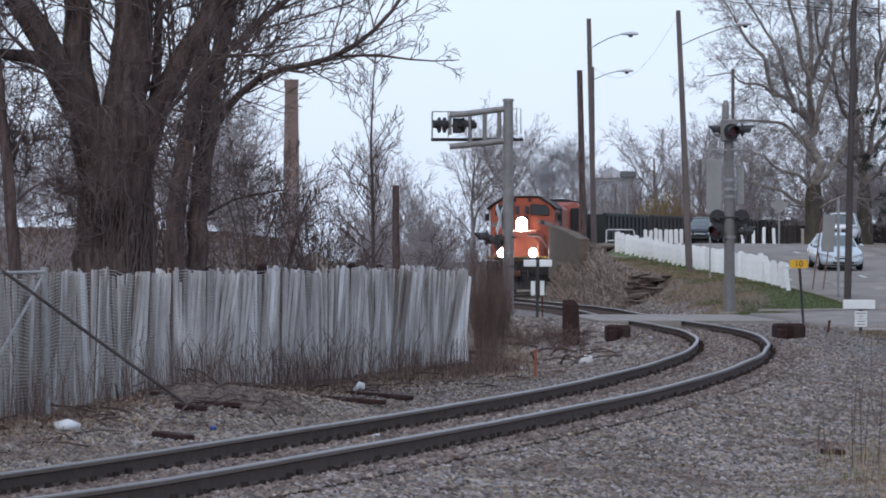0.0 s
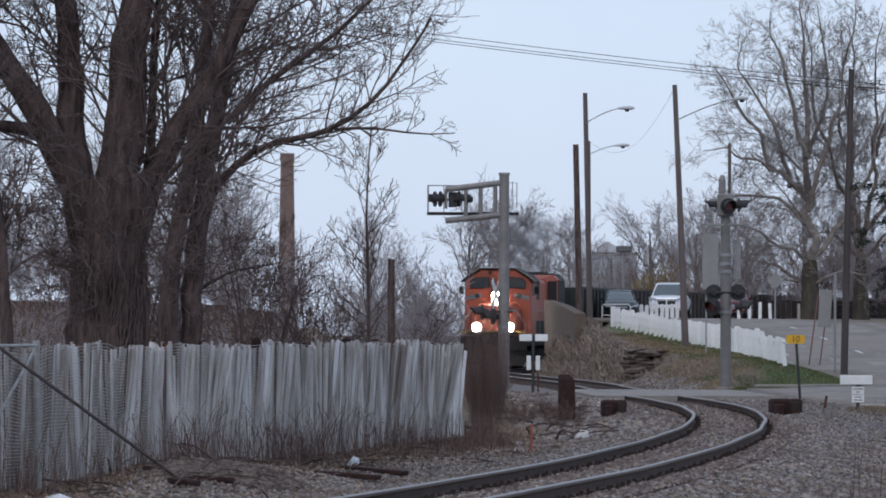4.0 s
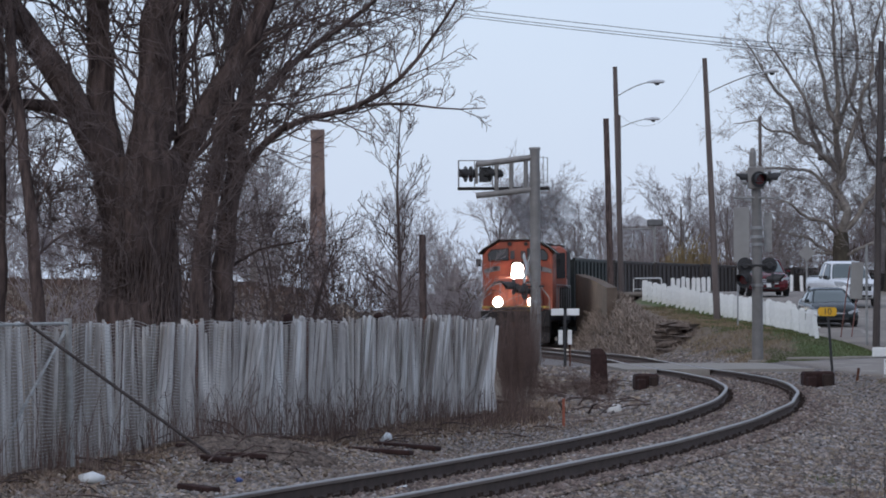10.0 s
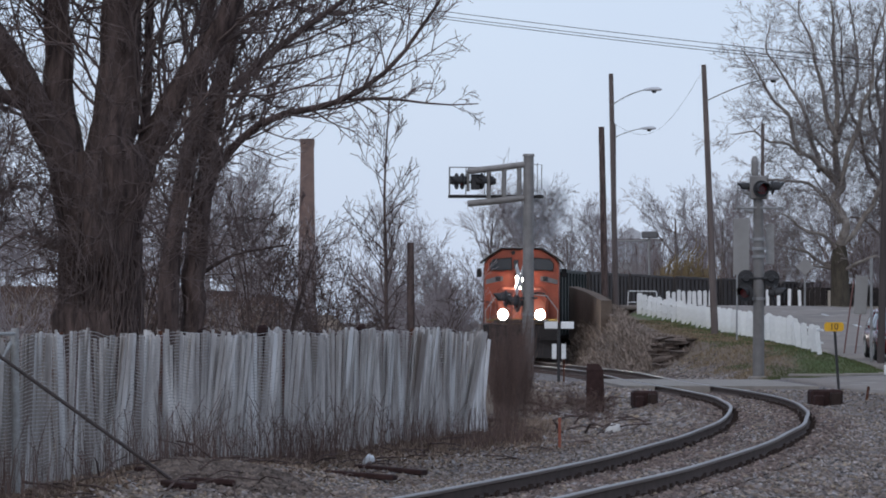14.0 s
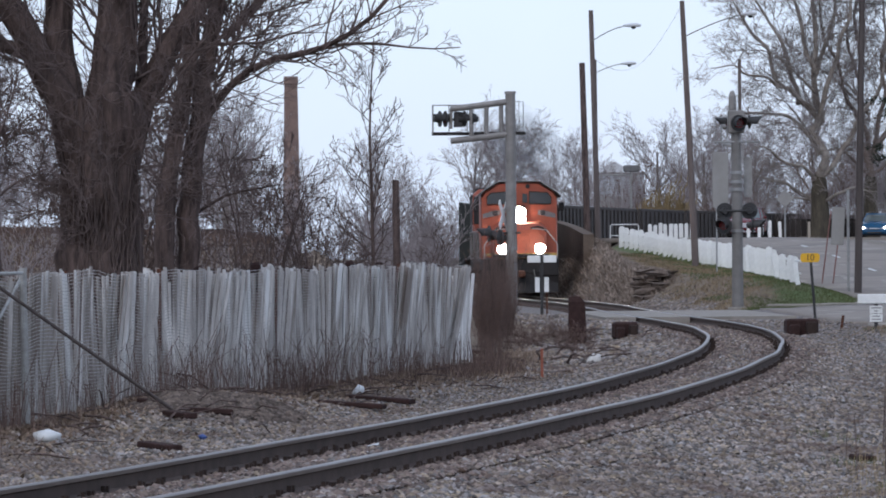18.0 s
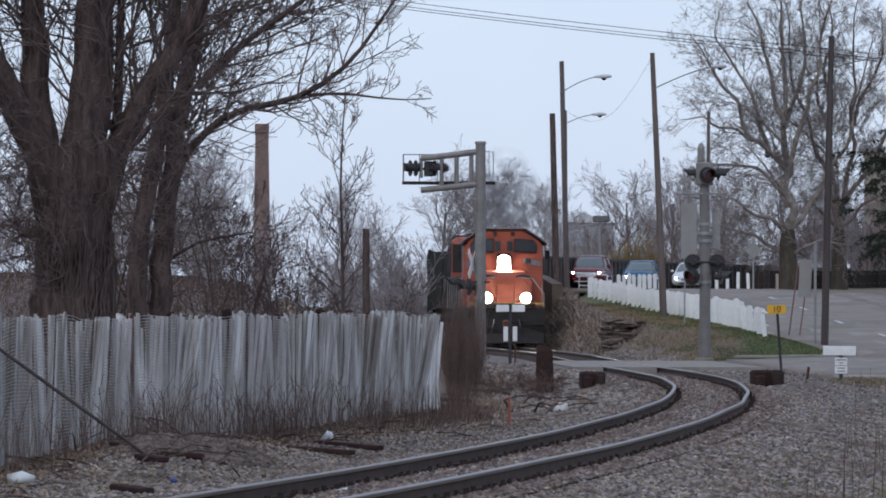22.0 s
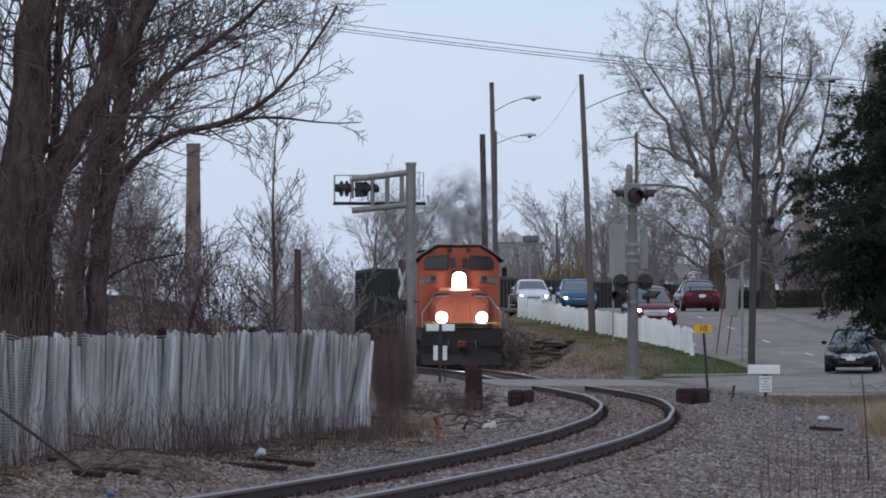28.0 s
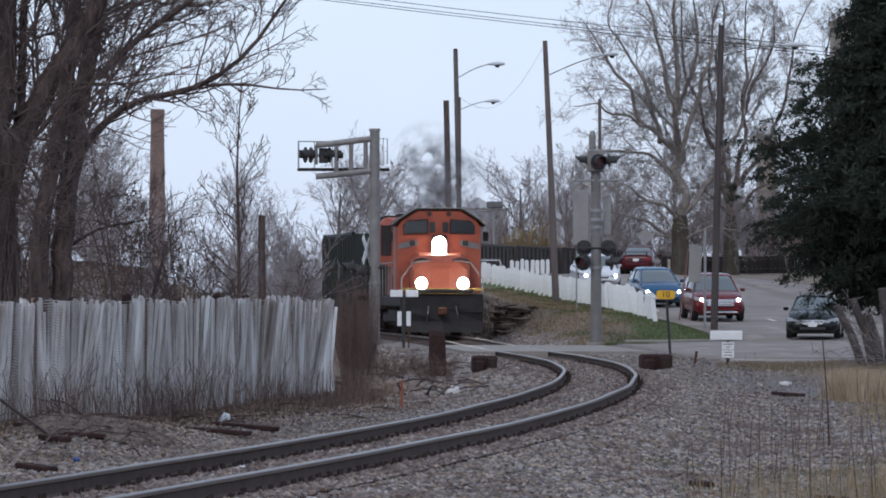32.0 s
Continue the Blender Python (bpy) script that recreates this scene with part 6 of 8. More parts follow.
def build_evergreen():
    t = thing("evergreen_tree", "dense dark evergreen with drooping boughs", "tree", at=pose(14.3, 136, float(ground_z(14.3, 136))))
    rng = np.random.default_rng(17)
    wood = Wood(17)
    wood.runs.append((np.array([(0, 0, -0.3), (0.05, 0, 3), (0, 0, 6), (0, 0, 9.8)], float), np.array([0.24, 0.2, 0.12, 0.03])))
    bases, dirs, sizes = [], [], []
    count = 420
    for k in range(count):
        z = 1.5 + 8.15 * (k / count) ** 0.95
        a = rng.uniform(0, 2 * np.pi)
        reach = np.interp(z, [1.0, 1.8, 2.6, 3.4, 4.2, 5.0, 6.0, 7.4, 8.6, 9.8], [2.2, 3.0, 3.4, 4.1, 4.9, 3.7, 3.2, 2.2, 1.3, 0.2]) * rng.uniform(0.45, 1.1)
        n = 10
        u = np.linspace(0, 1, n)
        sag = rng.uniform(0.1, 0.5)
        p = np.stack([np.cos(a) * reach * u, np.sin(a) * reach * u, z + reach * (0.30 * u - sag * u ** 2)], 1)
        p[1:] += np.cumsum(rng.normal(0, 0.05, p[1:].shape), 0)
        wood.runs.append((p, np.linspace(0.03, 0.005, n)))
        out, side = np.array([np.cos(a), np.sin(a), 0.0]), np.array([-np.sin(a), np.cos(a), 0.0])
        up = np.array([0.0, 0.0, 1.0])
        # feathery side twigs, each with short sprays
        K = int(9 * reach) + 5
        f = rng.uniform(0.15, 1.0, K)
        q = np.stack([np.interp(f, u, p[:, i]) for i in range(3)], 1)
        td_ = out * rng.uniform(0.2, 1.0, (K, 1)) + side * rng.uniform(-1.1, 1.1, (K, 1)) + up * rng.uniform(-0.75, 0.35, (K, 1))
        td_ /= np.linalg.norm(td_, axis=1)[:, None]
        ln = rng.uniform(0.22, 0.62, (K, 1)) * (1.15 - 0.5 * f[:, None])
        M = 44
        along_ = rng.random((K, M, 1))
        at = q[:, None] + td_[:, None] * ln[:, None] * along_ + rng.normal(0, 0.025, (K, M, 3)) - up * (along_ ** 2) * 0.10
        d = td_[:, None] * rng.uniform(0.3, 1.0, (K, M, 1)) + rng.normal(0, 0.5, (K, M, 3)) - up * 0.15
        bases.append(at.reshape(-1, 3))
        d = d.reshape(-1, 3)
        dirs.append(d / np.linalg.norm(d, axis=1)[:, None])
        sizes.append(rng.uniform(0.035, 0.095, K * M))
        # older growth further in
        m = 220 if z < 5.5 else 90
        f = rng.uniform(0.05, 0.8, m)
        q = np.stack([np.interp(f, u, p[:, i]) for i in range(3)], 1) + rng.normal(0, 0.16, (m, 3))
        d = rng.normal(0, 1, (m, 3))
        bases.append(q)
        dirs.append(d / np.linalg.norm(d, axis=1)[:, None])
        sizes.append(rng.uniform(0.12, 0.24, m))
    part("trunk", wood.mesh("trunk", BARK, 0, 9), BARK, t)
    b, d, s = np.concatenate(bases), np.concatenate(dirs), np.concatenate(sizes)
    a = np.cross(d, rng.normal(0, 1, d.shape))
    a /= np.linalg.norm(a, axis=1)[:, None]
    c = np.cross(d, a)
    s = s[:, None]
    # each spray is a narrow folded blade
    v = np.stack([b, b + d * s * 0.5 + a * s * 0.17 + c * s * 0.06, b + d * s, b + d * s * 0.45 - a * s * 0.17 + c * s * 0.06], 1)
    f = np.array([(0, 1, 2), (0, 2, 3)])
    part("crown", raw("crown", v.reshape(-1, 3), (f[None] + (np.arange(len(b)) * 4)[:, None, None]).reshape(-1, 3), NEEDLES), NEEDLES, t)
    # leaning dead trunks and a whippy shrub at its foot
    g = thing("leaning_logs", "grey leaning cut trunks under the evergreen", "dead trunk", at=pose(12.2, 128, float(ground_z(12.2, 128))))
    for x0, x1, z1, r in ((0.55, -0.10, 1.40, 0.12), (0.78, 0.28, 1.55, 0.12), (0.95, 0.62, 1.2, 0.13), (1.15, 0.95, 1.8, 0.13)):
        part("log", Mesh().tube([(x0, 0.2 * x1, -0.1), ((x0 + x1) / 2 + 0.05, 0.1, z1 * 0.5), (x1, 0, z1)], [r * 0.85, r * 0.8, r * 0.75], 10), DARKPOLE, g)
    w = Wood(44)
    for k in range(10):
        a = w.r.uniform(-0.9, 0.25)
        w.limb((1.0 + w.r.uniform(-0.2, 0.4), w.r.uniform(-0.3, 0.3), 0.2), (math.sin(a) * 1.1, w.r.uniform(-0.3, 0.3), math.cos(a)), w.r.uniform(1.2, 2.2), 0.009, 0, 0.4, (5, 3), (18, 40), 0.1, 0.12, 0.5, 0.45)
    b = thing("bush", "whippy bare shrub with pale arching stems", "bush", at=pose(12.2, 122, float(ground_z(12.2, 122))))
    part("crown", w.mesh("crown", GREY_BARK, 0, 9, 0.006), GREY_BARK, b)


build_evergreen()


# ---------------------------------------------------------------- walls and buildings beyond
def build_beyond():
    w = thing("bank_wall", "low tan earth-stained retaining wall above the rocky bank", "retaining wall", kind="structure")
    pts = [((5.2, 263), 3.45, 1.0), ((5.65, 248), 3.10, 0.8), ((6.0, 236.5), 2.70, 0.6)]
    rings = [[(x - 0.2, y, b), (x + 0.25, y + 0.1, b), (x + 0.25, y + 0.1, t), (x - 0.2, y, t)] for (x, y), t, b in pts]
    part("wall", Mesh().loft(rings), EARTH, w)
    # dark plank parapet behind the road
    f = thing("board_fence", "long dark weathered plank fence behind the road", "fence")
    rng = random.Random(2)
    plank = Mesh().box((0, 0, 0.6), (0.31, 0.04, 1.2), 0.01).data("plank", mat("dark_weathered_plank", (0.06, 0.05, 0.045), (0.035, 0.03, 0.028), 0.9, scale=4, bump=0.3, per=0.3, stretch=(1, 1, 0.2)))
    for i in range(120):
        x = 9.3 + i * 0.335
        y = 347 + max(0, x - 24) * 1.6
        ob = new("plank", plank)
        ob.parent = f
        ob.matrix_basis = Matrix.Translation((x, y, float(ground_z(x, y)) - 0.1 + rng.uniform(-0.03, 0.03)))
    for dz in (0.3, 0.9):
        part("rail", Mesh().tube([(9.3, 347.1, float(ground_z(9.3, 347)) + dz), (24, 347.1, float(ground_z(24, 347)) + dz), (49, 387, float(ground_z(49, 387)) + dz)], 0.05, 6), BARK, f)
    # industrial building with long panes
    b = thing("industrial_building", "pale grey glazed hall with a gable and thin mullions", "building", at=pose(13.6, 500, 3.2))
    part("wall", Mesh().box((2.0, 3, 2.0), (4.4, 6, 4.2), 0.05), FARWALL, b, "grey lower cladding")
    part("roof", Mesh().box((2.0, 3, 6.05), (4.5, 6.2, 0.16), 0.03), ALU, b)
    for c in range(4):
        wdw = part("window", Mesh().box((0.45 + c * 1.05, 0.12, 5.05), (1.0, 0.16, 1.85), 0.01), ALU, b)
        part("pane", Mesh().box((0.45 + c * 1.05, 0.02, 5.05), (0.88, 0.04, 1.7), 0), PALEPANE, wdw)
    part("gable", Mesh().prism([(0.7, 6.1), (2.3, 6.1), (2.3, 6.7), (1.5, 7.1), (0.7, 6.7)], 0.3, 4.0, "y"), PALEWALL, b, "pale gabled rooftop")
    t = thing("area_lamp", "dark box-shaped lamp on a slim pole with a pipe arm", "lamp post", at=pose(11.25, 340, float(ground_z(11.25, 340))))
    z0 = float(ground_z(11.25, 340))
    part("pole", Mesh().tube([(0, 0, -0.2), (0, 0, 6.95 - z0)], [0.09, 0.07], 8), FARWALL, t)
    part("lamp_box", Mesh().box((0.03, 0, 7.08 - z0), (0.98, 0.5, 0.40), 0.06), BANDGREY, t)
    part("arm", Mesh().tube([(-1.95, 0.1, 6.68 - z0), (0, 0.1, 6.72 - z0)], 0.05, 8), FARWALL, t)
    # pale pipe rail past the picket fence's far end
    t = thing("pipe_railing", "low white-painted bent pipe railing on the verge", "railing", at=pose(8.4, 287, 2.55))
    part("top_rail", Mesh().tube([(0, 0, -0.2), (0.02, 0, 0.78), (0.08, 0, 0.85), (1.38, 0, 0.85), (1.44, 0, 0.78), (1.46, 0, -0.2)], 0.028, 8), WHITEPAINT, t)
    part("lower_rail", Mesh().tube([(0, 0, 0.3), (1.46, 0, 0.3)], 0.02, 8), WHITEPAINT, t)
    # back of a diamond warning sign, and a short tan post
    t = thing("warning_sign", "grey back of a diamond sign on a slim post", "sign", at=pose(18.4, 306, 2.7))
    part("post", Mesh().box((0, 0.04, 1.4), (0.09, 0.07, 2.9), 0.01), GALV, t)
    part("plate", Mesh().box((0, 0, 2.15), (0.70, 0.03, 0.70), 0.03, Matrix.Rotation(radians(45), 3, "Y")), SIGNBACK, t)
    t = thing("short_post", "short tan wooden post on the verge", "post", at=pose(19.3, 300, 2.7))
    part("shaft", Mesh().box((0, 0, 0.4), (0.14, 0.14, 0.9), 0.02), TANWALL, t)
    b = thing("brick_building", "tall tan masonry building behind the trees", "building", at=pose(38.1, 400, 2))
    part("wall", Mesh().box((6, 5, 9.6), (12, 10, 19.4), 0.05), TANWALL, b)
    part("roof", Mesh().box((6, 5, 19.45), (12.3, 10.3, 0.35), 0.05), CONCRETE, b)
    part("stair_tower", Mesh().box((-5.1, 4, 5.5), (1.25, 3, 11.4), 0.05), TANWALL, b)
    for r in range(5):
        for c in range(4):
            wdw = part("window", Mesh().box((1.6 + c * 2.9, -0.02, 2.2 + r * 3.6), (1.5, 0.1, 1.9), 0.02), LOCOGREY, b)
            part("pane", Mesh().box((1.6 + c * 2.9, -0.08, 2.2 + r * 3.6), (1.3, 0.03, 1.7), 0), GLASS, wdw)
    b = thing("low_building", "low grey-brown masonry building across the road", "building", at=pose(31.5, 398, 2.9))
    part("wall", Mesh().box((4.5, 3, 1.5), (9, 6, 3.4), 0.05), BRICK, b)
    part("roof", Mesh().box((4.5, 3, 3.3), (9.3, 6.3, 0.3), 0.05), CONCRETE, b)
    for c in range(3):
        part("window", Mesh().box((1.4 + c * 2.8, -0.03, 1.7), (1.3, 0.1, 1.3), 0.02), GLASS, b)
    # layered rock outcrop in the road's bank
    w = thing("rock_ledge", "dark layered rock ledge in the road bank", "rock")
    rng = random.Random(12)
    for row in range(6):
        z = -0.05 + row * 0.235
        x = (7.25, 7.0, 6.95, 6.9, 6.95, 7.0)[row] + rng.uniform(0, 0.2)
        while x < (8.3, 8.6, 9.05, 8.95, 8.6, 8.1)[row]:
            wd, hh, dp = rng.uniform(0.3, 1.1), rng.uniform(0.16, 0.30), rng.uniform(0.5, 1.0)
            cx, cy, cz = x + wd / 2, 213.0 + 0.30 * row + 0.5 * (x - 7.9) ** 2 + rng.uniform(-0.35, 0.25), z + rng.uniform(-0.06, 0.06)
            a, tip = rng.uniform(-0.45, 0.45), rng.uniform(-0.12, 0.12)
            rings = []
            for dz, k in ((-0.5, 0.52), (-0.1, 0.50), (0.36, 0.60), (0.5, 0.55)):
                ring = []
                for q in range(6):
                    b = 2 * math.pi * q / 6
                    u, w_ = math.cos(b) * wd * k * rng.uniform(0.75, 1.2), math.sin(b) * dp * k * rng.uniform(0.75, 1.2)
                    ring.append((cx + u * math.cos(a) - w_ * math.sin(a), cy + u * math.sin(a) + w_ * math.cos(a), cz + dz * hh + tip * u + rng.uniform(-0.045, 0.045)))
                rings.append(ring)
            part("slab", Mesh().loft(rings), ROCK, w)
            x += wd * rng.uniform(0.7, 0.95)
    # bank-top wall line on the far side of the slatted fence
    w = thing("low_wall", "low dark stone wall along the grassy bank", "wall", kind="structure")
    part("wall", Mesh().loft([[(x, y, z), (x, y + 0.4, z), (x, y + 0.4, z + 0.28), (x, y, z + 0.28)] for x, y, z in ((-30, 158, 2.5), (-14, 152, 2.38), (-9, 151, 2.3), (-5.7, 151, 2.24), (-4.0, 151, 1.98))]), BARK, w)


build_beyond()


# ---------------------------------------------------------------- ballast, rocks, weeds
def build_cover():
    rng = np.random.default_rng(7)
    oct_v = [(1, 0, 0), (0, 1, 0), (-1, 0, 0), (0, -1, 0), (0, 0, 0.8), (0.1, 0.1, -0.7)]
    oct_f = [(0, 1, 4), (1, 2, 4), (2, 3, 4), (3, 0, 4), (1, 0, 5), (0, 3, 5)]
    x, y = [], []
    n = 165000
    yy = 40 + (157 - 40) * rng.random(n * 2) ** 1.6
    xx = rng.uniform(-0.085, 0.165, n * 2) * yy
    td = track_dist(xx, yy)
    fx = np.interp(yy, [30, 68, 111, 140], [-11, -4.7, 1.1, 2.2])
    crowd = np.where(td > 0, np.clip(1.15 - (td - 5) / 7, 0.25, 1), np.clip((xx - fx) / 1.2, 0, 1)) * np.where(np.abs(td) < 0.8, 0.9, 1)
    rail = (np.abs(np.abs(td) - 0.7535) > 0.13) & ~((yy > 157.5) & (np.abs(td) < 5))
    straw = np.where(yy > 108, np.clip((0.093 - xx / yy) / 0.012, 0.06, 1), 1)
    keep = (rng.random(n * 2) < crowd * straw) & rail & (yy < 157) & ~((yy > 125.5) & (xx > 10.0 + 0.3 * np.sin(yy * 2)))
    xx, yy = xx[keep][:n], yy[keep][:n]
    zz = ground_z(xx, yy) + 0.005 + 0.035 * (np.abs(track_dist(xx, yy)) < 1.4)
    near = np.abs(np.abs(track_dist(xx, yy)) - 0.75)
    rusty = rng.random(len(xx)) < 0.75 * np.clip((0.95 - near) / 0.6, 0, 1)
    for pick, material, label in ((~rusty, STONE, "loose grey crushed-stone ballast round the track"), (rusty, RUSTSTONE, "rust-stained brown ballast stones beside the rails")):
        v, f = spread(oct_v, oct_f, np.stack([xx[pick], yy[pick], zz[pick]], 1), rng, (0.017, 0.058), 0.75)
        tagged(new("ballast", raw("ballast", v, f, material)), label, "ballast", kind="stuff")
    n = 14000
    yy = rng.uniform(108, 176, n)
    xx = np.interp(yy, [108, 111, 152, 176], [0.7, 1.0, 2.2, 1.6]) + rng.random(n) * 3.4
    ok = (track_dist(xx, yy) < np.where(yy > 157, -1.85, -1.4)) & (rng.random(n) < 0.5 + 0.5 * np.sin(xx * 2 + yy * 0.6))
    xx, yy = xx[ok], yy[ok]
    v, f = spread(oct_v, oct_f, np.stack([xx, yy, ground_z(xx, yy) + 0.01], 1), rng, (0.03, 0.11), 0.7)
    tagged(new("rubble", raw("rubble", v, f, STONE)), "loose grey stones by the crossing's near edge", "stones", kind="stuff")
    # low heap of dark rubble where the pole leans
    n = 3200
    a, q = rng.uniform(0, 2 * np.pi, n), np.sqrt(rng.random(n))
    xx, yy = -2.85 + 1.25 * q * np.cos(a), 73.2 + 2.2 * q * np.sin(a)
    zz = ground_z(xx, yy) + 0.17 * (1 - q ** 2) * (0.8 + 0.3 * np.sin(xx * 5))
    v, f = spread(oct_v, oct_f, np.stack([xx, yy, zz - 0.03], 1), rng, (0.025, 0.085), 0.75)
    tagged(new("rubble_heap", raw("rubble_heap", v, f, ROCK)), "low heap of dark earth and stones by the fence", "rubble", kind="stuff")
    # tall dead stalks in the verge
    m = Mesh()
    r = random.Random(31)
    spots = [(7.29, 77.8, 1.5, 0.02)] + [(4.2 + r.uniform(-0.3, 1.5), r.uniform(55, 66), r.uniform(0.45, 0.95), 0.008) for _ in range(16)] + [(r.uniform(5.6, 8.2), r.uniform(66, 82), r.uniform(0.4, 0.8), 0.008) for _ in range(10)]
    for x, y, h, w in spots:
        b, s = at_ground(x, y), r.uniform(-0.08, 0.12)
        m.tube([b, b + Vector((s * h * 0.4, 0, h * 0.5)), b + Vector((s * h * 1.1, 0.02, h))], [w * 0.7, w * 0.6, w * 0.45], 5)
    tagged(new("weed_stalks", m.data("weed_stalks", BARK)), "tall thin dead brown weed stalks on the verge", "weeds", kind="stuff")
    # broken stones of the bank
    n = 900
    yy = rng.uniform(196, 226, n)
    cx = np.interp(yy, TRACK[:, 1], TRACK[:, 0])
    xx = cx + 2.2 + rng.gamma(1.5, 0.45, n)
    zz = ground_z(xx, yy)
    v, f = spread(oct_v, oct_f, np.stack([xx, yy, zz], 1), rng, (0.03, 0.12), 0.7)
    tagged(new("bank_rocks", raw("bank_rocks", v, f, ROCK)), "broken brown stones on the road bank", "rocks", kind="stuff")

    def blades(name, label, px, py, h, wide, material, droop=0.35):
        n = len(px)
        a = rng.uniform(0, 2 * np.pi, n)
        hh = rng.uniform(h[0], h[1], n)
        lean = rng.uniform(0.0, droop, n) * hh
        ld = rng.uniform(0, 2 * np.pi, n)
        b = np.stack([px, py, ground_z(px, py) - 0.02], 1)
        s = np.stack([np.cos(a), np.sin(a), 0 * a], 1) * wide * 0.5
        t = b + np.stack([np.cos(ld) * lean, np.sin(ld) * lean, hh], 1)
        mid = b + (t - b) * 0.55 + np.array([0, 0, 1])[None] * (hh * 0.08)[:, None]
        v = np.stack([b - s, b + s, mid + s * 0.7, mid - s * 0.7, t], 1).reshape(-1, 3)
        k = np.arange(n)[:, None] * 5
        f3 = np.concatenate([k + [0, 1, 2], k + [0, 2, 3], k + [3, 2, 4]], 0)
        tagged(new(name, raw(name, v, f3, material)), label, "grass", kind="stuff")

    n = 5600
    u = rng.uniform(0, 62, n)
    u = u[rng.random(n) < 0.25 + 0.75 * np.clip(np.sin(u * 0.62 + 1) + 0.6 * np.sin(u * 1.7), 0, 1)]
    n = len(u)
    q = np.array([fence_at(a) for a in u])
    off = rng.gamma(1.6, 0.28, n)
    blades("dry_weeds", "brown dry weeds along the slatted fence", q[:, 0] + off * 0.8 + 0.02, q[:, 1], (0.10, 0.85), 0.008, BRAMBLE)
    n = 16000
    u = rng.uniform(0, 62, n)
    q = np.array([fence_at(a) for a in u])
    off = rng.gamma(1.5, 0.55, n)
    blades("leaf_litter", "dead leaves and dry stalks along the fence's foot", q[:, 0] + off, q[:, 1], (0.015, 0.09), 0.05, LEAFLITTER, 2.0)
    n = 1700
    py = rng.uniform(100, 109, n)
    px = np.interp(py, [100, 109], [-0.2, 1.15]) + rng.normal(0.1, 0.22, n)
    blades("dry_weeds", "matted brown weeds round the fence's loose end", px, py, (0.05, 0.32), 0.012, BRAMBLE, 0.7)
    n = 14000
    py = rng.uniform(96, 124, n)
    px = np.interp(py, [96, 110, 124], [-0.6, 1.3, 2.1]) + rng.normal(0, 0.35, n) - 0.3
    blades("dry_weeds", "dry brown weeds at the fence's end", px[::3], py[::3], (0.03, 0.22), 0.02, LEAFLITTER, 1.2)
    n = 9000
    py = rng.uniform(44, 62, n)
    px = rng.uniform(0.066, 0.150, n) * py + rng.normal(0, 0.05, n)
    keep = rng.random(n) < np.clip((px / py - 0.064) / 0.05, 0, 1)
    blades("dry_weeds", "straw-coloured dry grass tufts on the gravel", px[keep], py[keep], (0.05, 0.42), 0.007, DRYGRASS)
    n = 34000
    py = rng.uniform(84, 125, n)
    px = rng.uniform(0.078, 0.135, n) * py
    patch = 0.5 + 0.5 * np.sin(px * 2.3 + 0.4 * py) * np.sin(py * 0.45 + px)
    keep = rng.random(n) < np.clip((px / py - 0.094) / 0.02, 0.0, 1) * np.clip((py - 84) / 22, 0.04, 1) * np.clip((125 - py) / 8, 0, 1) * (0.25 + 0.75 * patch)
    blades("dry_weeds", "tall straw-coloured grass below the evergreen", px[keep], py[keep], (0.05, 0.32), 0.012, DRYGRASS)
    # rough grass along the near edge of the side road
    n = 30000
    py = rng.uniform(124.5, 134, n)
    px = rng.uniform(9.6, 13.8, n)
    keep = rng.random(n) < np.clip((px - 9.6) / 0.8, 0.1, 1) * np.clip((py - 124.5) / 4, 0, 1)
    px, py = px[keep], py[keep]
    blades("dry_weeds", "rough brown grass along the side road's edge", px[::2], py[::2], (0.03, 0.14), 0.016, LEAFLITTER, 1.0)
    blades("green_tufts", "dull green grass along the side road's edge", px[1::3], py[1::3], (0.03, 0.11), 0.014, GREENGRASS, 1.0)
    # fallen sticks and dark litter by the fence
    m = Mesh()
    for k in range(130):
        u = rng.uniform(6, 52)
        fx, fy = fence_at(u)
        p = at_ground(fx + rng.gamma(1.6, 0.55) + 0.1, fy)
        a, ln = rng.uniform(0, 6.28), rng.uniform(0.15, 0.8)
        q = p + Vector((math.cos(a) * ln, math.sin(a) * ln, rng.uniform(0, 0.12)))
        m.tube([p + Vector((0, 0, 0.02)), (p + q) / 2 + Vector((0, 0, 0.05)), q + Vector((0, 0, 0.02))], rng.uniform(0.005, 0.013), 4)
    for k in range(22):
        p = at_ground(-3.0 + rng.normal(0, 0.55), 73 + rng.normal(0, 2.5))
        a, ln = rng.uniform(0, 6.28), rng.uniform(0.2, 0.9)
        q = p + Vector((math.cos(a) * ln, math.sin(a) * ln, rng.uniform(0, 0.25)))
        m.tube([p + Vector((0, 0, 0.03)), (p + q) / 2 + Vector((0, 0, 0.10)), q + Vector((0, 0, 0.04))], rng.uniform(0.005, 0.015), 4)
    for k in range(34):
        py = rng.uniform(112, 147)
        p = at_ground(np.interp(py, [112, 147], [1.3, 2.4]) + rng.gamma(1.5, 0.6), py)
        a, ln = rng.uniform(0, 6.28), rng.uniform(0.3, 1.3)
        q = p + Vector((math.cos(a) * ln, math.sin(a) * ln, rng.uniform(0, 0.25)))
        m.tube([p + Vector((0, 0, 0.03)), (p + q) / 2 + Vector((0, 0, 0.10)), q + Vector((0, 0, 0.04))], rng.uniform(0.008, 0.028), 5)
    tagged(part("fallen_sticks", m, BARK), "dark fallen sticks and brush scattered by the fence", "sticks", kind="stuff")
    m = Mesh()
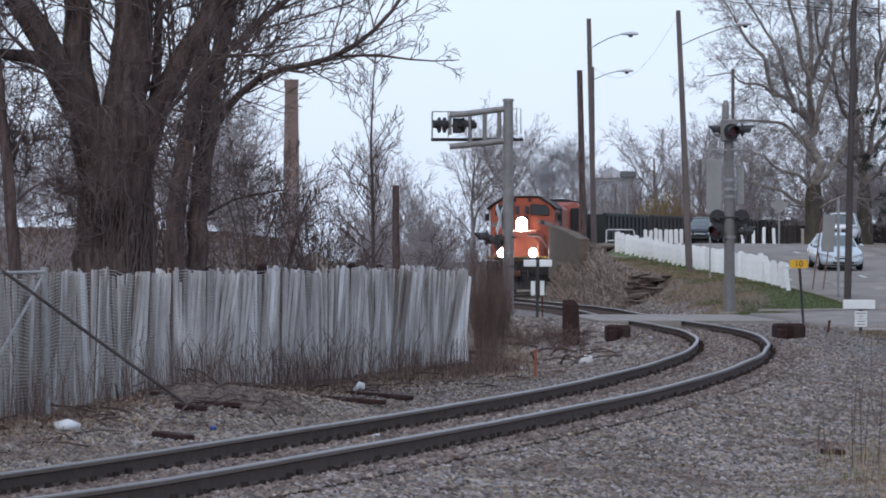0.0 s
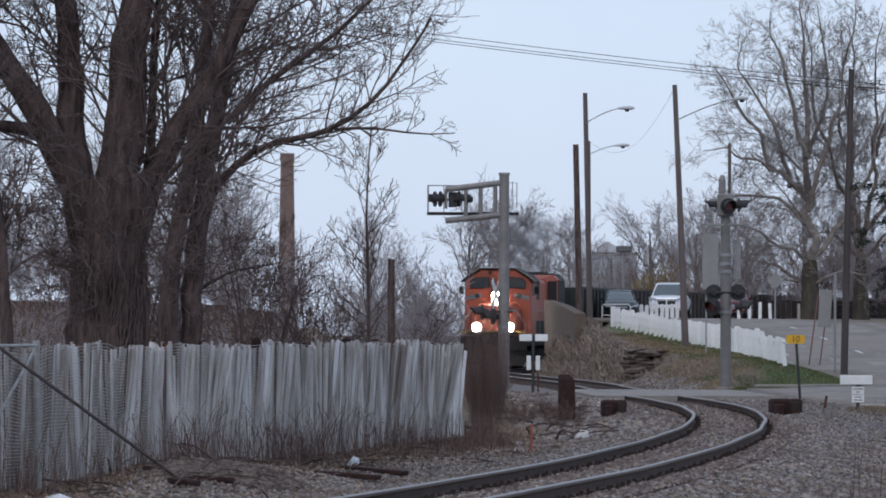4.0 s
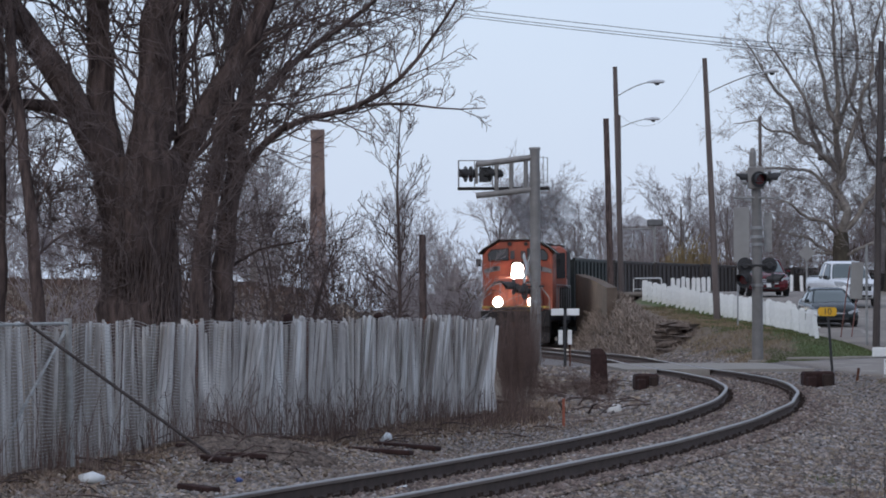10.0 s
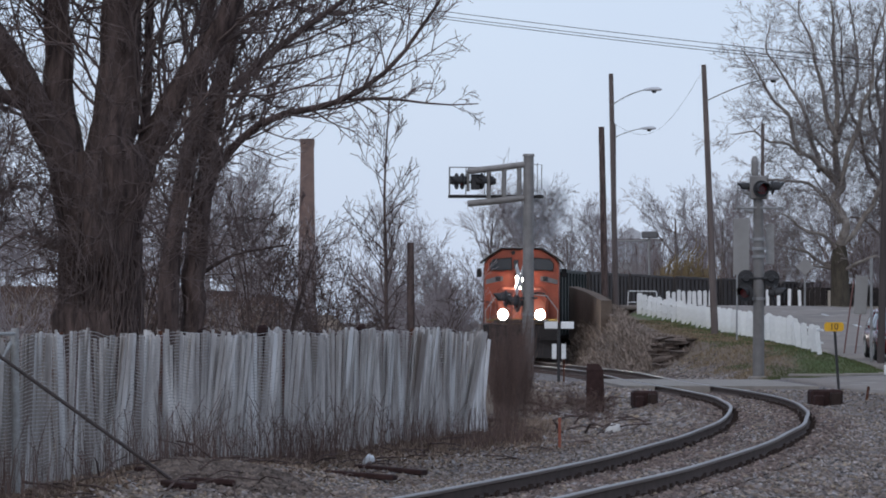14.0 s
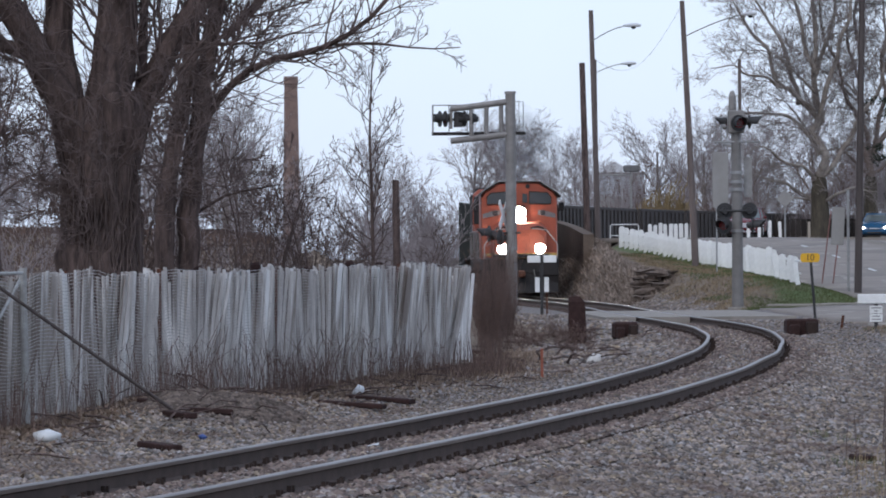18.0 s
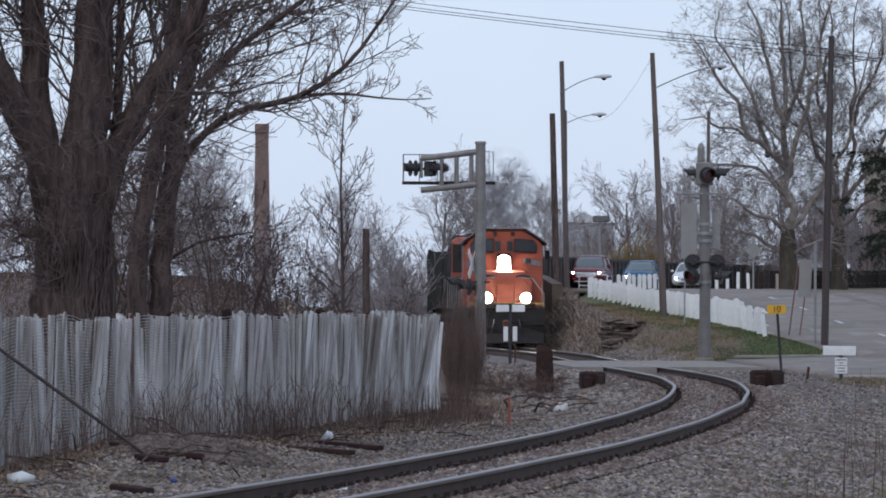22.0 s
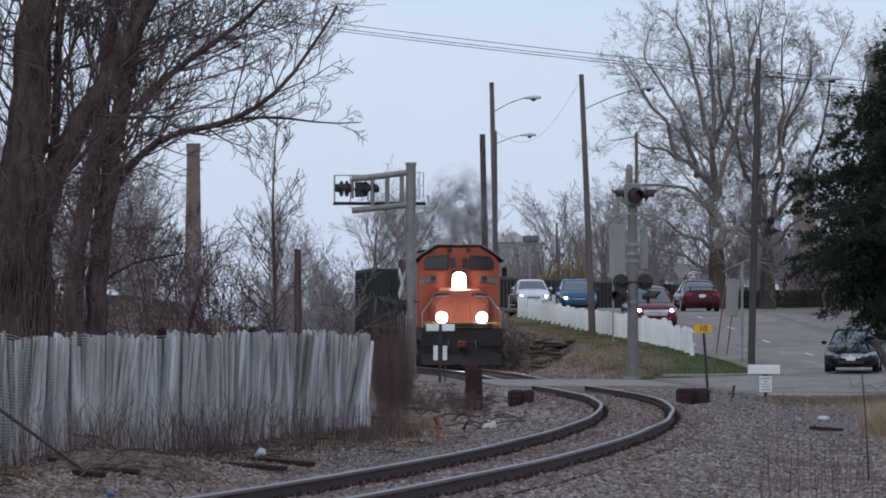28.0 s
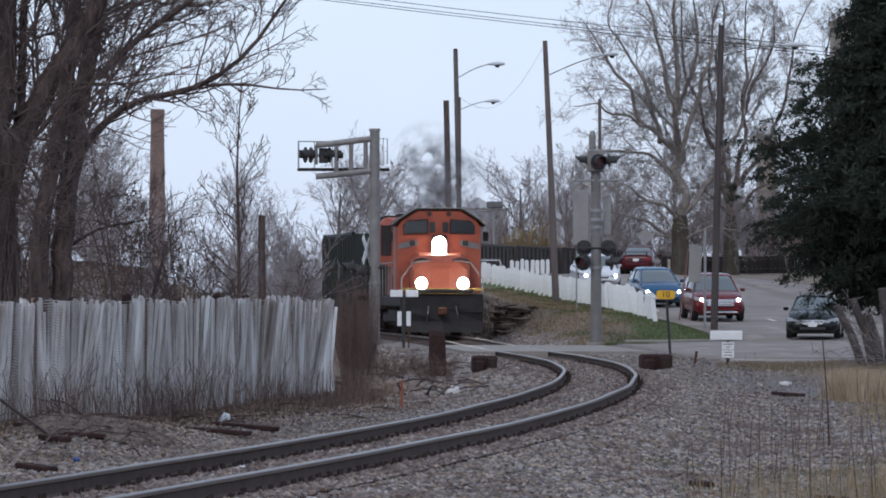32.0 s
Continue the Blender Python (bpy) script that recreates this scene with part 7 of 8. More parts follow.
    for k in range(90):
        py = rng.uniform(44, 112)
        p = at_ground(rng.uniform(0.075, 0.15) * py, py)
        m.tube([p, p + Vector((rng.normal(0, 0.08), 0, rng.uniform(0.4, 1.0)))], [0.006, 0.003], 4)
    tagged(part("dead_stalks", m, BRAMBLE), "tall thin dead weed stalks on the gravel", "weeds", kind="stuff")
    # forked dead stems that lean against the slats
    m = Mesh()
    for k in range(150):
        u = abs(rng.normal(24, 7)) if k < 75 else rng.uniform(2, 46)
        fx, fy = fence_at(u)
        p = at_ground(fx + 0.08 + rng.gamma(1.4, 0.16), fy)
        h, sx = rng.uniform(0.25, 1.1), rng.normal(0, 0.22)
        mid, top = p + Vector((sx * h * 0.4, 0, h * 0.55)), p + Vector((sx * h * 1.2, 0, h))
        m.tube([p, mid, top], [0.006, 0.005, 0.0035], 3)
        for j in range(2):
            q = p.lerp(top, rng.uniform(0.35, 0.8))
            m.tube([q, q + Vector((rng.normal(0, 0.12), rng.normal(0, 0.1), rng.uniform(0.08, 0.3)))], [0.004, 0.003], 3)
    tagged(part("dead_stalks", m, BRAMBLE), "forked dark dead stems in front of the slatted fence", "weeds", kind="stuff")
    n = 16000
    py = rng.uniform(44, 70, n)
    px = rng.uniform(0.06, 0.15, n) * py
    keep = np.sin(px * 2.3 + 1) * np.sin(py * 0.9) > 0.45 - 0.5 * np.clip((px / py - 0.07) / 0.03, 0, 1)
    blades("green_tufts", "sparse green grass tufts on the gravel", px[keep], py[keep], (0.03, 0.13), 0.008, GREENGRASS)
    # grass on the road's bank: green in patches under the pickets and at the corner, tan between, bare stones at the foot
    n = 120000
    py = 184.5 + 80 * rng.random(n) ** 1.5
    kx, cx = np.interp(py, PICKET_Y, PICKET_X), np.interp(py, TRACK[:, 1], TRACK[:, 0])
    px = cx + 2.5 + rng.random(n) * (np.maximum(kx + 0.5, np.interp(py, KERB_Y, KERB_X) - 0.1) - cx - 2.5)
    below = kx - px
    lush = np.interp(below, [-2.5, 0.0, 0.35, 0.9, 2.2, 4.0], [1.0, 1.0, 0.85, 0.45, 0.18, 0.0]) + 0.9 * np.clip((193 - py) / 5, 0, 1) * np.clip((2.6 - below) / 1.2, 0, 1)
    lush = lush + 0.30 * np.sin(px * 2.1 + 0.5) * np.sin(py * 0.47 + px) + 0.22 * np.sin(px * 5.3 + py * 0.9)
    foot = px - cx - 2.6 - np.interp(py, [186, 205, 215, 230], [1.1, 1.0, 0.4, 0.0]) + 0.35 * np.sin(py * 0.8) + rng.normal(0, 0.18, n)
    grows = (foot > 0) & ((py < 212) | (below < 1.9) | (px > 8.3 + 0.3 * np.sin(py)))
    green = grows & (lush + rng.normal(0, 0.16, n) > 0.52)
    tan = grows & ~green & (rng.random(n) < 0.55)
    blades("verge_grass", "short green grass on the road's verge", px[green], py[green], (0.03, 0.11), 0.018, GREENGRASS, 0.8)
    pick = rng.random(n) < 0.62
    blades("dry_weeds", "short tan dry grass on the road bank", px[tan & pick], py[tan & pick], (0.03, 0.12), 0.02, DRYGRASS, 1.0)
    blades("dry_weeds", "brown withered grass on the road bank", px[tan & ~pick], py[tan & ~pick], (0.04, 0.15), 0.02, BANKGRASS, 1.0)
    bare = (foot < 0.15) & (py < 214) & (rng.random(n) < 0.35)
    xx, yy = px[bare], py[bare]
    v, f = spread(oct_v, oct_f, np.stack([xx, yy, ground_z(xx, yy) + 0.01], 1), rng, (0.025, 0.075), 0.7)
    tagged(new("rubble", raw("rubble", v, f, STONE)), "grey crushed stone along the foot of the road bank", "stones", kind="stuff")
    n = 26000
    py = rng.uniform(213, 264, n)
    px = np.interp(py, TRACK[:, 1], TRACK[:, 0]) + rng.uniform(2.2, 4.3, n)
    blades("bank_brush", "brown dead leaves and stalks on the rocky bank", px, py, (0.05, 0.26), 0.05, DEADBRUSH, 1.4)
    n = 42000
    py = rng.uniform(118, 152, n)
    px = rng.uniform(-14, 0, n) * (py / 140)
    blades("dry_weeds", "dry brown grass on the bank behind the fence", px, py, (0.05, 0.24), 0.026, SOILGRASS, 0.9)
    # broken pale stones below that bank, and a heap of them
    n = 1900
    yy = rng.normal(127.5, 1.8, n)
    xx = rng.uniform(-12.5, -1.0, n)
    v, f = spread(oct_v, oct_f, np.stack([xx, yy, ground_z(xx, yy) + 0.02], 1), rng, (0.03, 0.12), 0.6)
    tagged(new("rubble", raw("rubble", v, f, STONE)), "broken grey stones along the foot of the bank", "stones", kind="stuff")
    n = 420
    a, q = rng.uniform(0, 2 * np.pi, n), np.sqrt(rng.random(n))
    xx, yy = -3.05 + 0.5 * q * np.cos(a), 141 + 1.2 * q * np.sin(a)
    v, f = spread(oct_v, oct_f, np.stack([xx, yy, ground_z(xx, yy) + 0.42 * (1 - q ** 2)], 1), rng, (0.06, 0.17), 0.8)
    tagged(new("stone_heap", raw("stone_heap", v, f, TANROCK)), "rounded heap of tan broken stones on the bank", "stones", kind="stuff")
    # bright straw by the evergreen's foot
    n = 6500
    py = rng.normal(112, 1.4, n)
    px = 10.85 + rng.gamma(3, 0.16, n) - 0.35
    blades("straw_clump", "thick clump of tall pale straw below the evergreen", px, py, (0.2, 0.72), 0.013, STRAW, 0.5)
    n = 3600
    py = rng.uniform(50, 60, n)
    px = 0.104 * py + rng.gamma(2, 0.28, n)
    blades("straw_clump", "tall pale straw at the gravel's edge", px, py, (0.12, 0.5), 0.006, STRAW, 0.5)


build_cover()

# ---------------------------------------------------------------- train
def bogie(parent, y, axles, span):
    b = new("bogie")
    b.parent, b.matrix_basis = parent, pose(0, y, 0)
    part("side_frame", Mesh().box((-1.13, 0, 0.62), (0.16, span * (axles - 1) + 1.3, 0.42), 0.08), LOCOBLACK, b)
    part("side_frame", Mesh().box((1.13, 0, 0.62), (0.16, span * (axles - 1) + 1.3, 0.42), 0.08), LOCOBLACK, b)
    for k in range(axles):
        yy = (k - (axles - 1) / 2) * span
        m = Mesh()
        for s in (-1, 1):
            m.tube([(s * 0.68, yy, 0.5), (s * 0.82, yy, 0.5)], 0.5, 20)
        m.tube([(-0.8, yy, 0.5), (0.8, yy, 0.5)], 0.09, 8)
        part("wheelset", m, RAILSIDE, b)
    return b


def build_locomotive(lamp, label):
    """Front end at y = 0, body behind it along -y."""
    L = thing("locomotive", label, "locomotive", "locomotives")
    part("frame", Mesh().box((0, -11.1, 1.28), (3.0, 21.4, 0.42), 0.05), LOCOBLACK, L)
    part("fuel_tank", Mesh().box((0, -11.2, 0.72), (2.6, 6.2, 0.8), 0.2), LOCOBLACK, L)
    bogie(L, -4.3, 3, 1.85)
    bogie(L, -18.0, 3, 1.85)
    # snow plough and pilot
    m = Mesh().loft([[(-1.5, -0.25, 0.16), (0, 0.12, 0.16), (1.5, -0.25, 0.16)], [(-1.5, -0.42, 0.55), (0, -0.12, 0.55), (1.5, -0.42, 0.55)], [(-1.5, -0.3, 1.0), (0, -0.2, 1.0), (1.5, -0.3, 1.0)], [(-1.5, -0.7, 1.0), (0, -0.7, 1.0), (1.5, -0.7, 1.0)]], False)
    part("snow_plough", m, LOCOBLACK, L)
    part("pilot", Mesh().box((0, -0.42, 1.2), (3.06, 0.3, 0.72), 0.04), LOCOBLACK, L)
    part("anticlimber", Mesh().box((0, -0.26, 1.66), (2.3, 0.3, 0.16), 0.03), LOCOBLACK, L)
    part("sill_stripe", Mesh().box((0, -0.38, 1.72), (3.02, 0.05, 0.10), 0.01), LOCOYELLOW, L, "yellow sill stripe")
    part("coupler", Mesh().box((0, 0.05, 0.92), (0.3, 0.9, 0.3), 0.06), RUST, L)
    for s in (-1, 1):
        part("steps", Mesh().box((s * 1.38, -0.75, 0.85), (0.3, 0.5, 1.1), 0.03), LOCOBLACK, L)
        part("air_hose", Mesh().tube([(s * 0.5, -0.1, 1.1), (s * 0.55, 0.12, 0.8), (s * 0.6, 0.05, 0.5)], 0.03, 6), BLACK, L)
    # nose
    ring = lambda y, w, z0, z1, c: [(-w, y, z0), (w, y, z0), (w, y, z1 - c), (w - c, y, z1), (-w + c, y, z1), (-w, y, z1 - c)]
    part("nose", Mesh().loft([ring(-1.0, 0.98, 1.5, 2.72, 0.32), ring(-1.18, 1.08, 1.5, 2.98, 0.3), ring(-2.6, 1.12, 1.5, 3.12, 0.28)]), ORANGE, L)
    part("nose_door", Mesh().box((0.0, -0.985, 2.05), (0.74, 0.05, 0.98), 0.03), ORANGE, L)
    part("nose_stripe", Mesh().box((0, -0.99, 1.62), (1.94, 0.05, 0.14), 0.01), LOCOYELLOW, L, "yellow stripe")
    # cab
    cab = [(-1.58, 1.6), (1.58, 1.6), (1.58, 4.08), (1.42, 4.32), (0.82, 4.70), (-0.82, 4.70), (-1.42, 4.32), (-1.58, 4.08)]
    c2 = [(x * 0.97, z if z < 2 else z - 0.05) for x, z in cab]
    part("cab", Mesh().loft([[(x, -2.42, z) for x, z in c2], [(x, -2.55, z) for x, z in cab], [(x, -5.0, z) for x, z in cab]]), ORANGE, L)
    roof = [(-1.76, 4.12), (-1.48, 4.36), (-0.85, 4.75), (0.85, 4.75), (1.48, 4.36), (1.76, 4.12), (1.72, 4.08), (1.44, 4.31), (0.82, 4.69), (-0.82, 4.69), (-1.44, 4.31), (-1.72, 4.08)]
    part("cab_roof", Mesh().prism(roof, -2.3, -5.05, "y"), LOCOBLACK, L, "black roof sheet with worn pale edge")
    part("roof_edge", Mesh().prism([(x * 1.002, z + 0.012) for x, z in roof[:6]] + [(x, z - 0.015) for x, z in roof[5::-1]], -2.26, -2.31, "y"), LOCOGREY, L)
    for s in (-1, 1):
        part("grey_band", Mesh().prism([(s * 0.78, 3.36), (s * 1.5, 3.22), (s * 1.5, 3.40), (s * 1.0, 3.55), (s * 0.78, 3.55)], -2.37, -2.44, "y"), BANDGREY, L, "dark grey chevron band")
        part("roof_lamp", Mesh().tube([(s * 0.36, -2.46, 4.53), (s * 0.36, -2.34, 4.53)], [0.07, 0.09], 12), LOCOBLACK, L)
        part("centre_window", Mesh().prism([(s * 0.14, 3.86), (s * 0.34, 3.86), (s * 0.34, 4.22), (s * 0.14, 4.24)], -2.37, -2.43, "y"), GLASS, L)
        # added black tubes stand in for the dark curved recesses over the nose
        part("nose_arc", Mesh().tube([(s * 1.06, -0.97, 2.66), (s * 0.96, -0.99, 2.80), (s * 0.70, -1.0, 2.86), (s * 0.42, -1.0, 2.80)], 0.04, 8), LOCOBLACK, L, "black curved arc over the nose")
    for s in (-1, 1):
        w = part("windscreen", Mesh().prism([(s * 0.42, 3.82), (s * 1.32, 3.80), (s * 1.32, 4.08), (s * 1.18, 4.26), (s * 0.42, 4.32)], -2.36, -2.43, "y"), GLASS, L)
        part("window_frame", Mesh().tube([(s * 0.42, -2.355, 3.82), (s * 1.32, -2.355, 3.80), (s * 1.32, -2.355, 4.08), (s * 1.18, -2.355, 4.26), (s * 0.42, -2.355, 4.32), (s * 0.42, -2.355, 3.82)], 0.025, 6), LOCOBLACK, w)
        part("number_board", Mesh().box((s * 0.98, -2.35, 3.45), (0.20, 0.06, 0.18), 0.02), BLACK, L)
        for y in (-3.2, -4.2):
            part("side_window", Mesh().box((s * 1.565, y, 3.72), (0.03, 0.75, 0.55), 0.02), GLASS, L)
        part("mirror", Mesh().box((s * 1.78, -3.0, 3.7), (0.2, 0.06, 0.35), 0.02), LOCOBLACK, L)
        # handrails
        part("handrail", Mesh().tube([(s * 1.5, -0.35, 1.25), (s * 1.5, -0.35, 2.12), (s * 1.05, -0.42, 2.72), (s * 0.45, -0.46, 2.78)], 0.022, 6), LOCOGREY, L, "white handrail")
        part("side_rail", Mesh().tube([(s * 1.5, -5.2, 2.75), (s * 1.5, -21.6, 2.75)], 0.02, 6), LOCOGREY, L)
        for y in np.arange(-5.4, -21.7, -2.3):
            part("rail_post", Mesh().tube([(s * 1.5, y, 1.5), (s * 1.5, y, 2.75)], 0.02, 6), LOCOGREY, L)
        d = part("ditch_light", Mesh().tube([(s * 0.765, -0.35, 1.95), (s * 0.765, -0.12, 1.95)], 0.17, 14), LOCOBLACK, L)
        part("lens", Mesh().tube([(s * 0.765, -0.12, 1.95), (s * 0.765, -0.08, 1.95)], [0.21, 0.17], 16), lamp, d)
    h = part("headlight", Mesh().box((0, -2.25, 3.32), (0.56, 0.3, 0.86), 0.06), LOCOBLACK, L)
    for z in (3.17, 3.43):
        part("lens", Mesh().tube([(0, -2.10, z), (0, -2.05, z)], [0.26, 0.22], 18), lamp, h)
    # hood, radiators, roof gear
    part("hood", Mesh().loft([ring(-5.0, 1.0, 1.5, 4.35, 0.2), ring(-17.0, 1.0, 1.5, 4.35, 0.2)]), ORANGE, L)
    part("hood_lower", Mesh().box((0, -11.0, 1.9), (2.06, 11.9, 0.8), 0.02), LOCOBLACK, L)
    part("radiator", Mesh().loft([ring(-16.4, 1.02, 2.6, 4.4, 0.2), ring(-17.0, 1.5, 2.75, 4.6, 0.25), ring(-18.3, 1.5, 2.7, 4.6, 0.25)]), ORANGE, L)
    part("radiator_rear", Mesh().loft([ring(-18.31, 1.5, 2.7, 4.6, 0.25), ring(-21.2, 1.5, 2.6, 4.6, 0.25)]), LOCOBLACK, L, "black radiator housing")
    part("radiator_roof", Mesh().box((0, -19.1, 4.62), (2.6, 4.0, 0.08), 0.03), LOCOBLACK, L)
    for s in (-1, 1):
        part("radiator_screen", Mesh().box((s * 1.27, -16.69, 3.68), (0.6, 0.06, 1.2), 0.02, Matrix.Rotation(s * radians(-51.3), 3, "Z")), LOCOBLACK, L)
    for s in (-1, 1):
        part("radiator_grille", Mesh().box((s * 1.5, -19.1, 3.7), (0.06, 3.6, 1.3), 0.02), LOCOBLACK, L)
    part("rear_hood", Mesh().loft([ring(-17.0, 1.0, 1.5, 2.62, 0.02), ring(-21.6, 1.0, 1.5, 2.62, 0.02)]), ORANGE, L)
    part("blower", Mesh().loft([ring(-5.05, 1.48, 3.3, 4.5, 0.3), ring(-7.6, 1.48, 3.3, 4.5, 0.3)]), LOCOBLACK, L)
    for s in (-1, 1):
        part("blower_screen", Mesh().box((s * 1.48, -6.3, 3.85), (0.06, 1.5, 0.62), 0.02), LOCOBLACK, L)
    part("exhaust", Mesh().box((0, -11, 4.45), (0.5, 1.2, 0.3), 0.04), RUST, L)
    for x in (-0.25, 0.25):
        part("horn", Mesh().tube([(x, -4.2, 4.74), (x, -3.5, 4.78)], [0.03, 0.09], 10), ALU, L)
    for y in (-18.2, -20.0):
        part("fan", Mesh().tube([(0, y, 4.6), (0, y, 4.75)], 0.75, 20), LOCOBLACK, L)
    return L


def build_hopper(first):
    H = thing("coal_hopper", "dark weathered steel coal hopper car" if not first else "dark green-black steel hopper car", "railway car", "hopper cars")
    skin = LOCOGREEN if first else HOPPER
    L = 15.6
    part("frame", Mesh().box((0, -L / 2, 1.0), (2.6, L, 0.3), 0.04), LOCOBLACK, H)
    for s in (-1, 1):
        part("side_wall", Mesh().box((s * 1.53, -L / 2, 2.5), (0.06, L - 0.5, 2.9), 0.01), skin, H)
        part("top_rail", Mesh().box((s * 1.53, -L / 2, 3.98), (0.16, L - 0.4, 0.14), 0.02), skin, H)
        for k in range(11):
            part("rib", Mesh().box((s * 1.6, -0.6 - k * (L - 1.2) / 10, 2.45), (0.10, 0.12, 2.9), 0.02), skin, H)
    for y in (-0.3, -L + 0.3):
        part("end_wall", Mesh().box((0, y, 2.75), (3.0, 0.07, 2.45), 0.01), skin, H)
        for x in (-1.0, -0.33, 0.33, 1.0):
            part("rib", Mesh().box((x, y + (0.07 if y > -1 else -0.07), 2.7), (0.1, 0.1, 2.4), 0.02), skin, H)
        part("coupler", Mesh().box((0, y + (0.4 if y > -1 else -0.4), 0.92), (0.28, 0.8, 0.28), 0.05), RUST, H)
    m = Mesh()
    rng = random.Random(5)
    n, k = 13, 6
    v = [(-1.48 + 2.96 * j / k, -0.4 - (L - 0.8) * i / n, 3.55 + 0.4 * math.sin(math.pi * j / k) * math.sin(math.pi * (i + 0.5) / (n + 1)) + rng.uniform(-0.04, 0.04)) for i in range(n + 1) for j in range(k + 1)]
    m.add(v, [(i * (k + 1) + j, i * (k + 1) + j + 1, (i + 1) * (k + 1) + j + 1, (i + 1) * (k + 1) + j) for i in range(n) for j in range(k)])
    part("coal_load", m, COAL, H)
    part("floor", Mesh().box((0, -L / 2, 1.6), (2.9, L - 3, 0.7), 0.1), skin, H)
    bogie(H, -2.3, 2, 1.75)
    bogie(H, -L + 2.3, 2, 1.75)
    return H


LOCO_LEN, HOPPER_LEN = 22.4, 16.4
loco = build_locomotive(LAMP, "orange and black diesel freight locomotive with lit headlights")
hoppers = [build_hopper(True), build_hopper(False)]
hoppers += [copy_thing(hoppers[1], pose(0, 0, 0)) for _ in range(7)]


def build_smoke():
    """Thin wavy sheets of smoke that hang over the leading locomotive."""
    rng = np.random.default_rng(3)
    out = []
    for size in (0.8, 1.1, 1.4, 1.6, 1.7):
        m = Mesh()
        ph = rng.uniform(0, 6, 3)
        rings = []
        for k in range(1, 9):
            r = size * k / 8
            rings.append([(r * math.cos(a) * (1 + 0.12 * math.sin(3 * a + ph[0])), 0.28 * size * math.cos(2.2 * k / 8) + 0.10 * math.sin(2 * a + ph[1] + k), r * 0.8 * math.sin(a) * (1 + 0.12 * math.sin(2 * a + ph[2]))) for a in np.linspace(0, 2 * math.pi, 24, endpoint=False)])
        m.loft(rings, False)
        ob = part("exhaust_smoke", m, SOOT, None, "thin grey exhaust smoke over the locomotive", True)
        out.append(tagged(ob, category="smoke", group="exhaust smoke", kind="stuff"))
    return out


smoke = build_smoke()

# ---------------------------------------------------------------- road vehicles
def half_ring(pts, y=None):
    """A closed ring from its right half; points of (x, z) at y, or (x, y, z)."""
    if y is not None:
        pts = [(x, y, z) for x, z in pts]
    return pts + [(-x, yy, z) for x, yy, z in reversed(pts) if abs(x) > 1e-6]


def body_ring(y, w, z0, zs, zc):
    """Cross-section of a car body: sill, tumblehome, shoulder and a crowned top."""
    h = zs - z0
    return half_ring([(0, z0), (w * 0.80, z0), (w * 0.95, z0 + h * 0.16), (w, z0 + h * 0.45), (w * 0.99, z0 + h * 0.66), (w * 0.955, z0 + h * 0.86), (w * 0.89, zs - 0.01), (w * 0.72, zs + (zc - zs) * 0.55), (w * 0.4, zs + (zc - zs) * 0.92), (0, zc)], y)


def cabin_ring(z, w, yf, yb, bow=0.09):
    """Plan of the cabin at a height: bowed front and rear, rounded corners."""
    return half_ring([(0, yf + bow, z), (w * 0.45, yf + bow * 0.8, z), (w * 0.78, yf + bow * 0.2, z), (w * 0.93, yf - 0.10, z), (w, yf - 0.30, z), (w * 1.01, (yf + yb) / 2, z), (w, yb + 0.25, z), (w * 0.93, yb + 0.08, z), (w * 0.75, yb, z), (0, yb - 0.05, z)])


CAR_KINDS = {  # length, half width, top, nose, cowl, belt, deck, sill, windscreen foot and head, rear glass foot and head
    "sedan": (4.75, 0.90, 1.45, 0.72, 0.96, 0.91, 0.99, 0.20, 1.12, 2.08, 0.50, 1.42),
    "hatch": (4.25, 0.88, 1.49, 0.74, 1.00, 0.94, 0.99, 0.20, 0.82, 1.92, 0.10, 0.62),
    "suv": (4.75, 0.96, 1.70, 0.92, 1.12, 1.06, 1.08, 0.25, 1.05, 2.0, 0.12, 0.60),
    "pickup": (5.7, 1.0, 1.90, 1.10, 1.24, 1.20, 1.20, 0.38, 1.45, 2.15, 1.95, 2.18)}


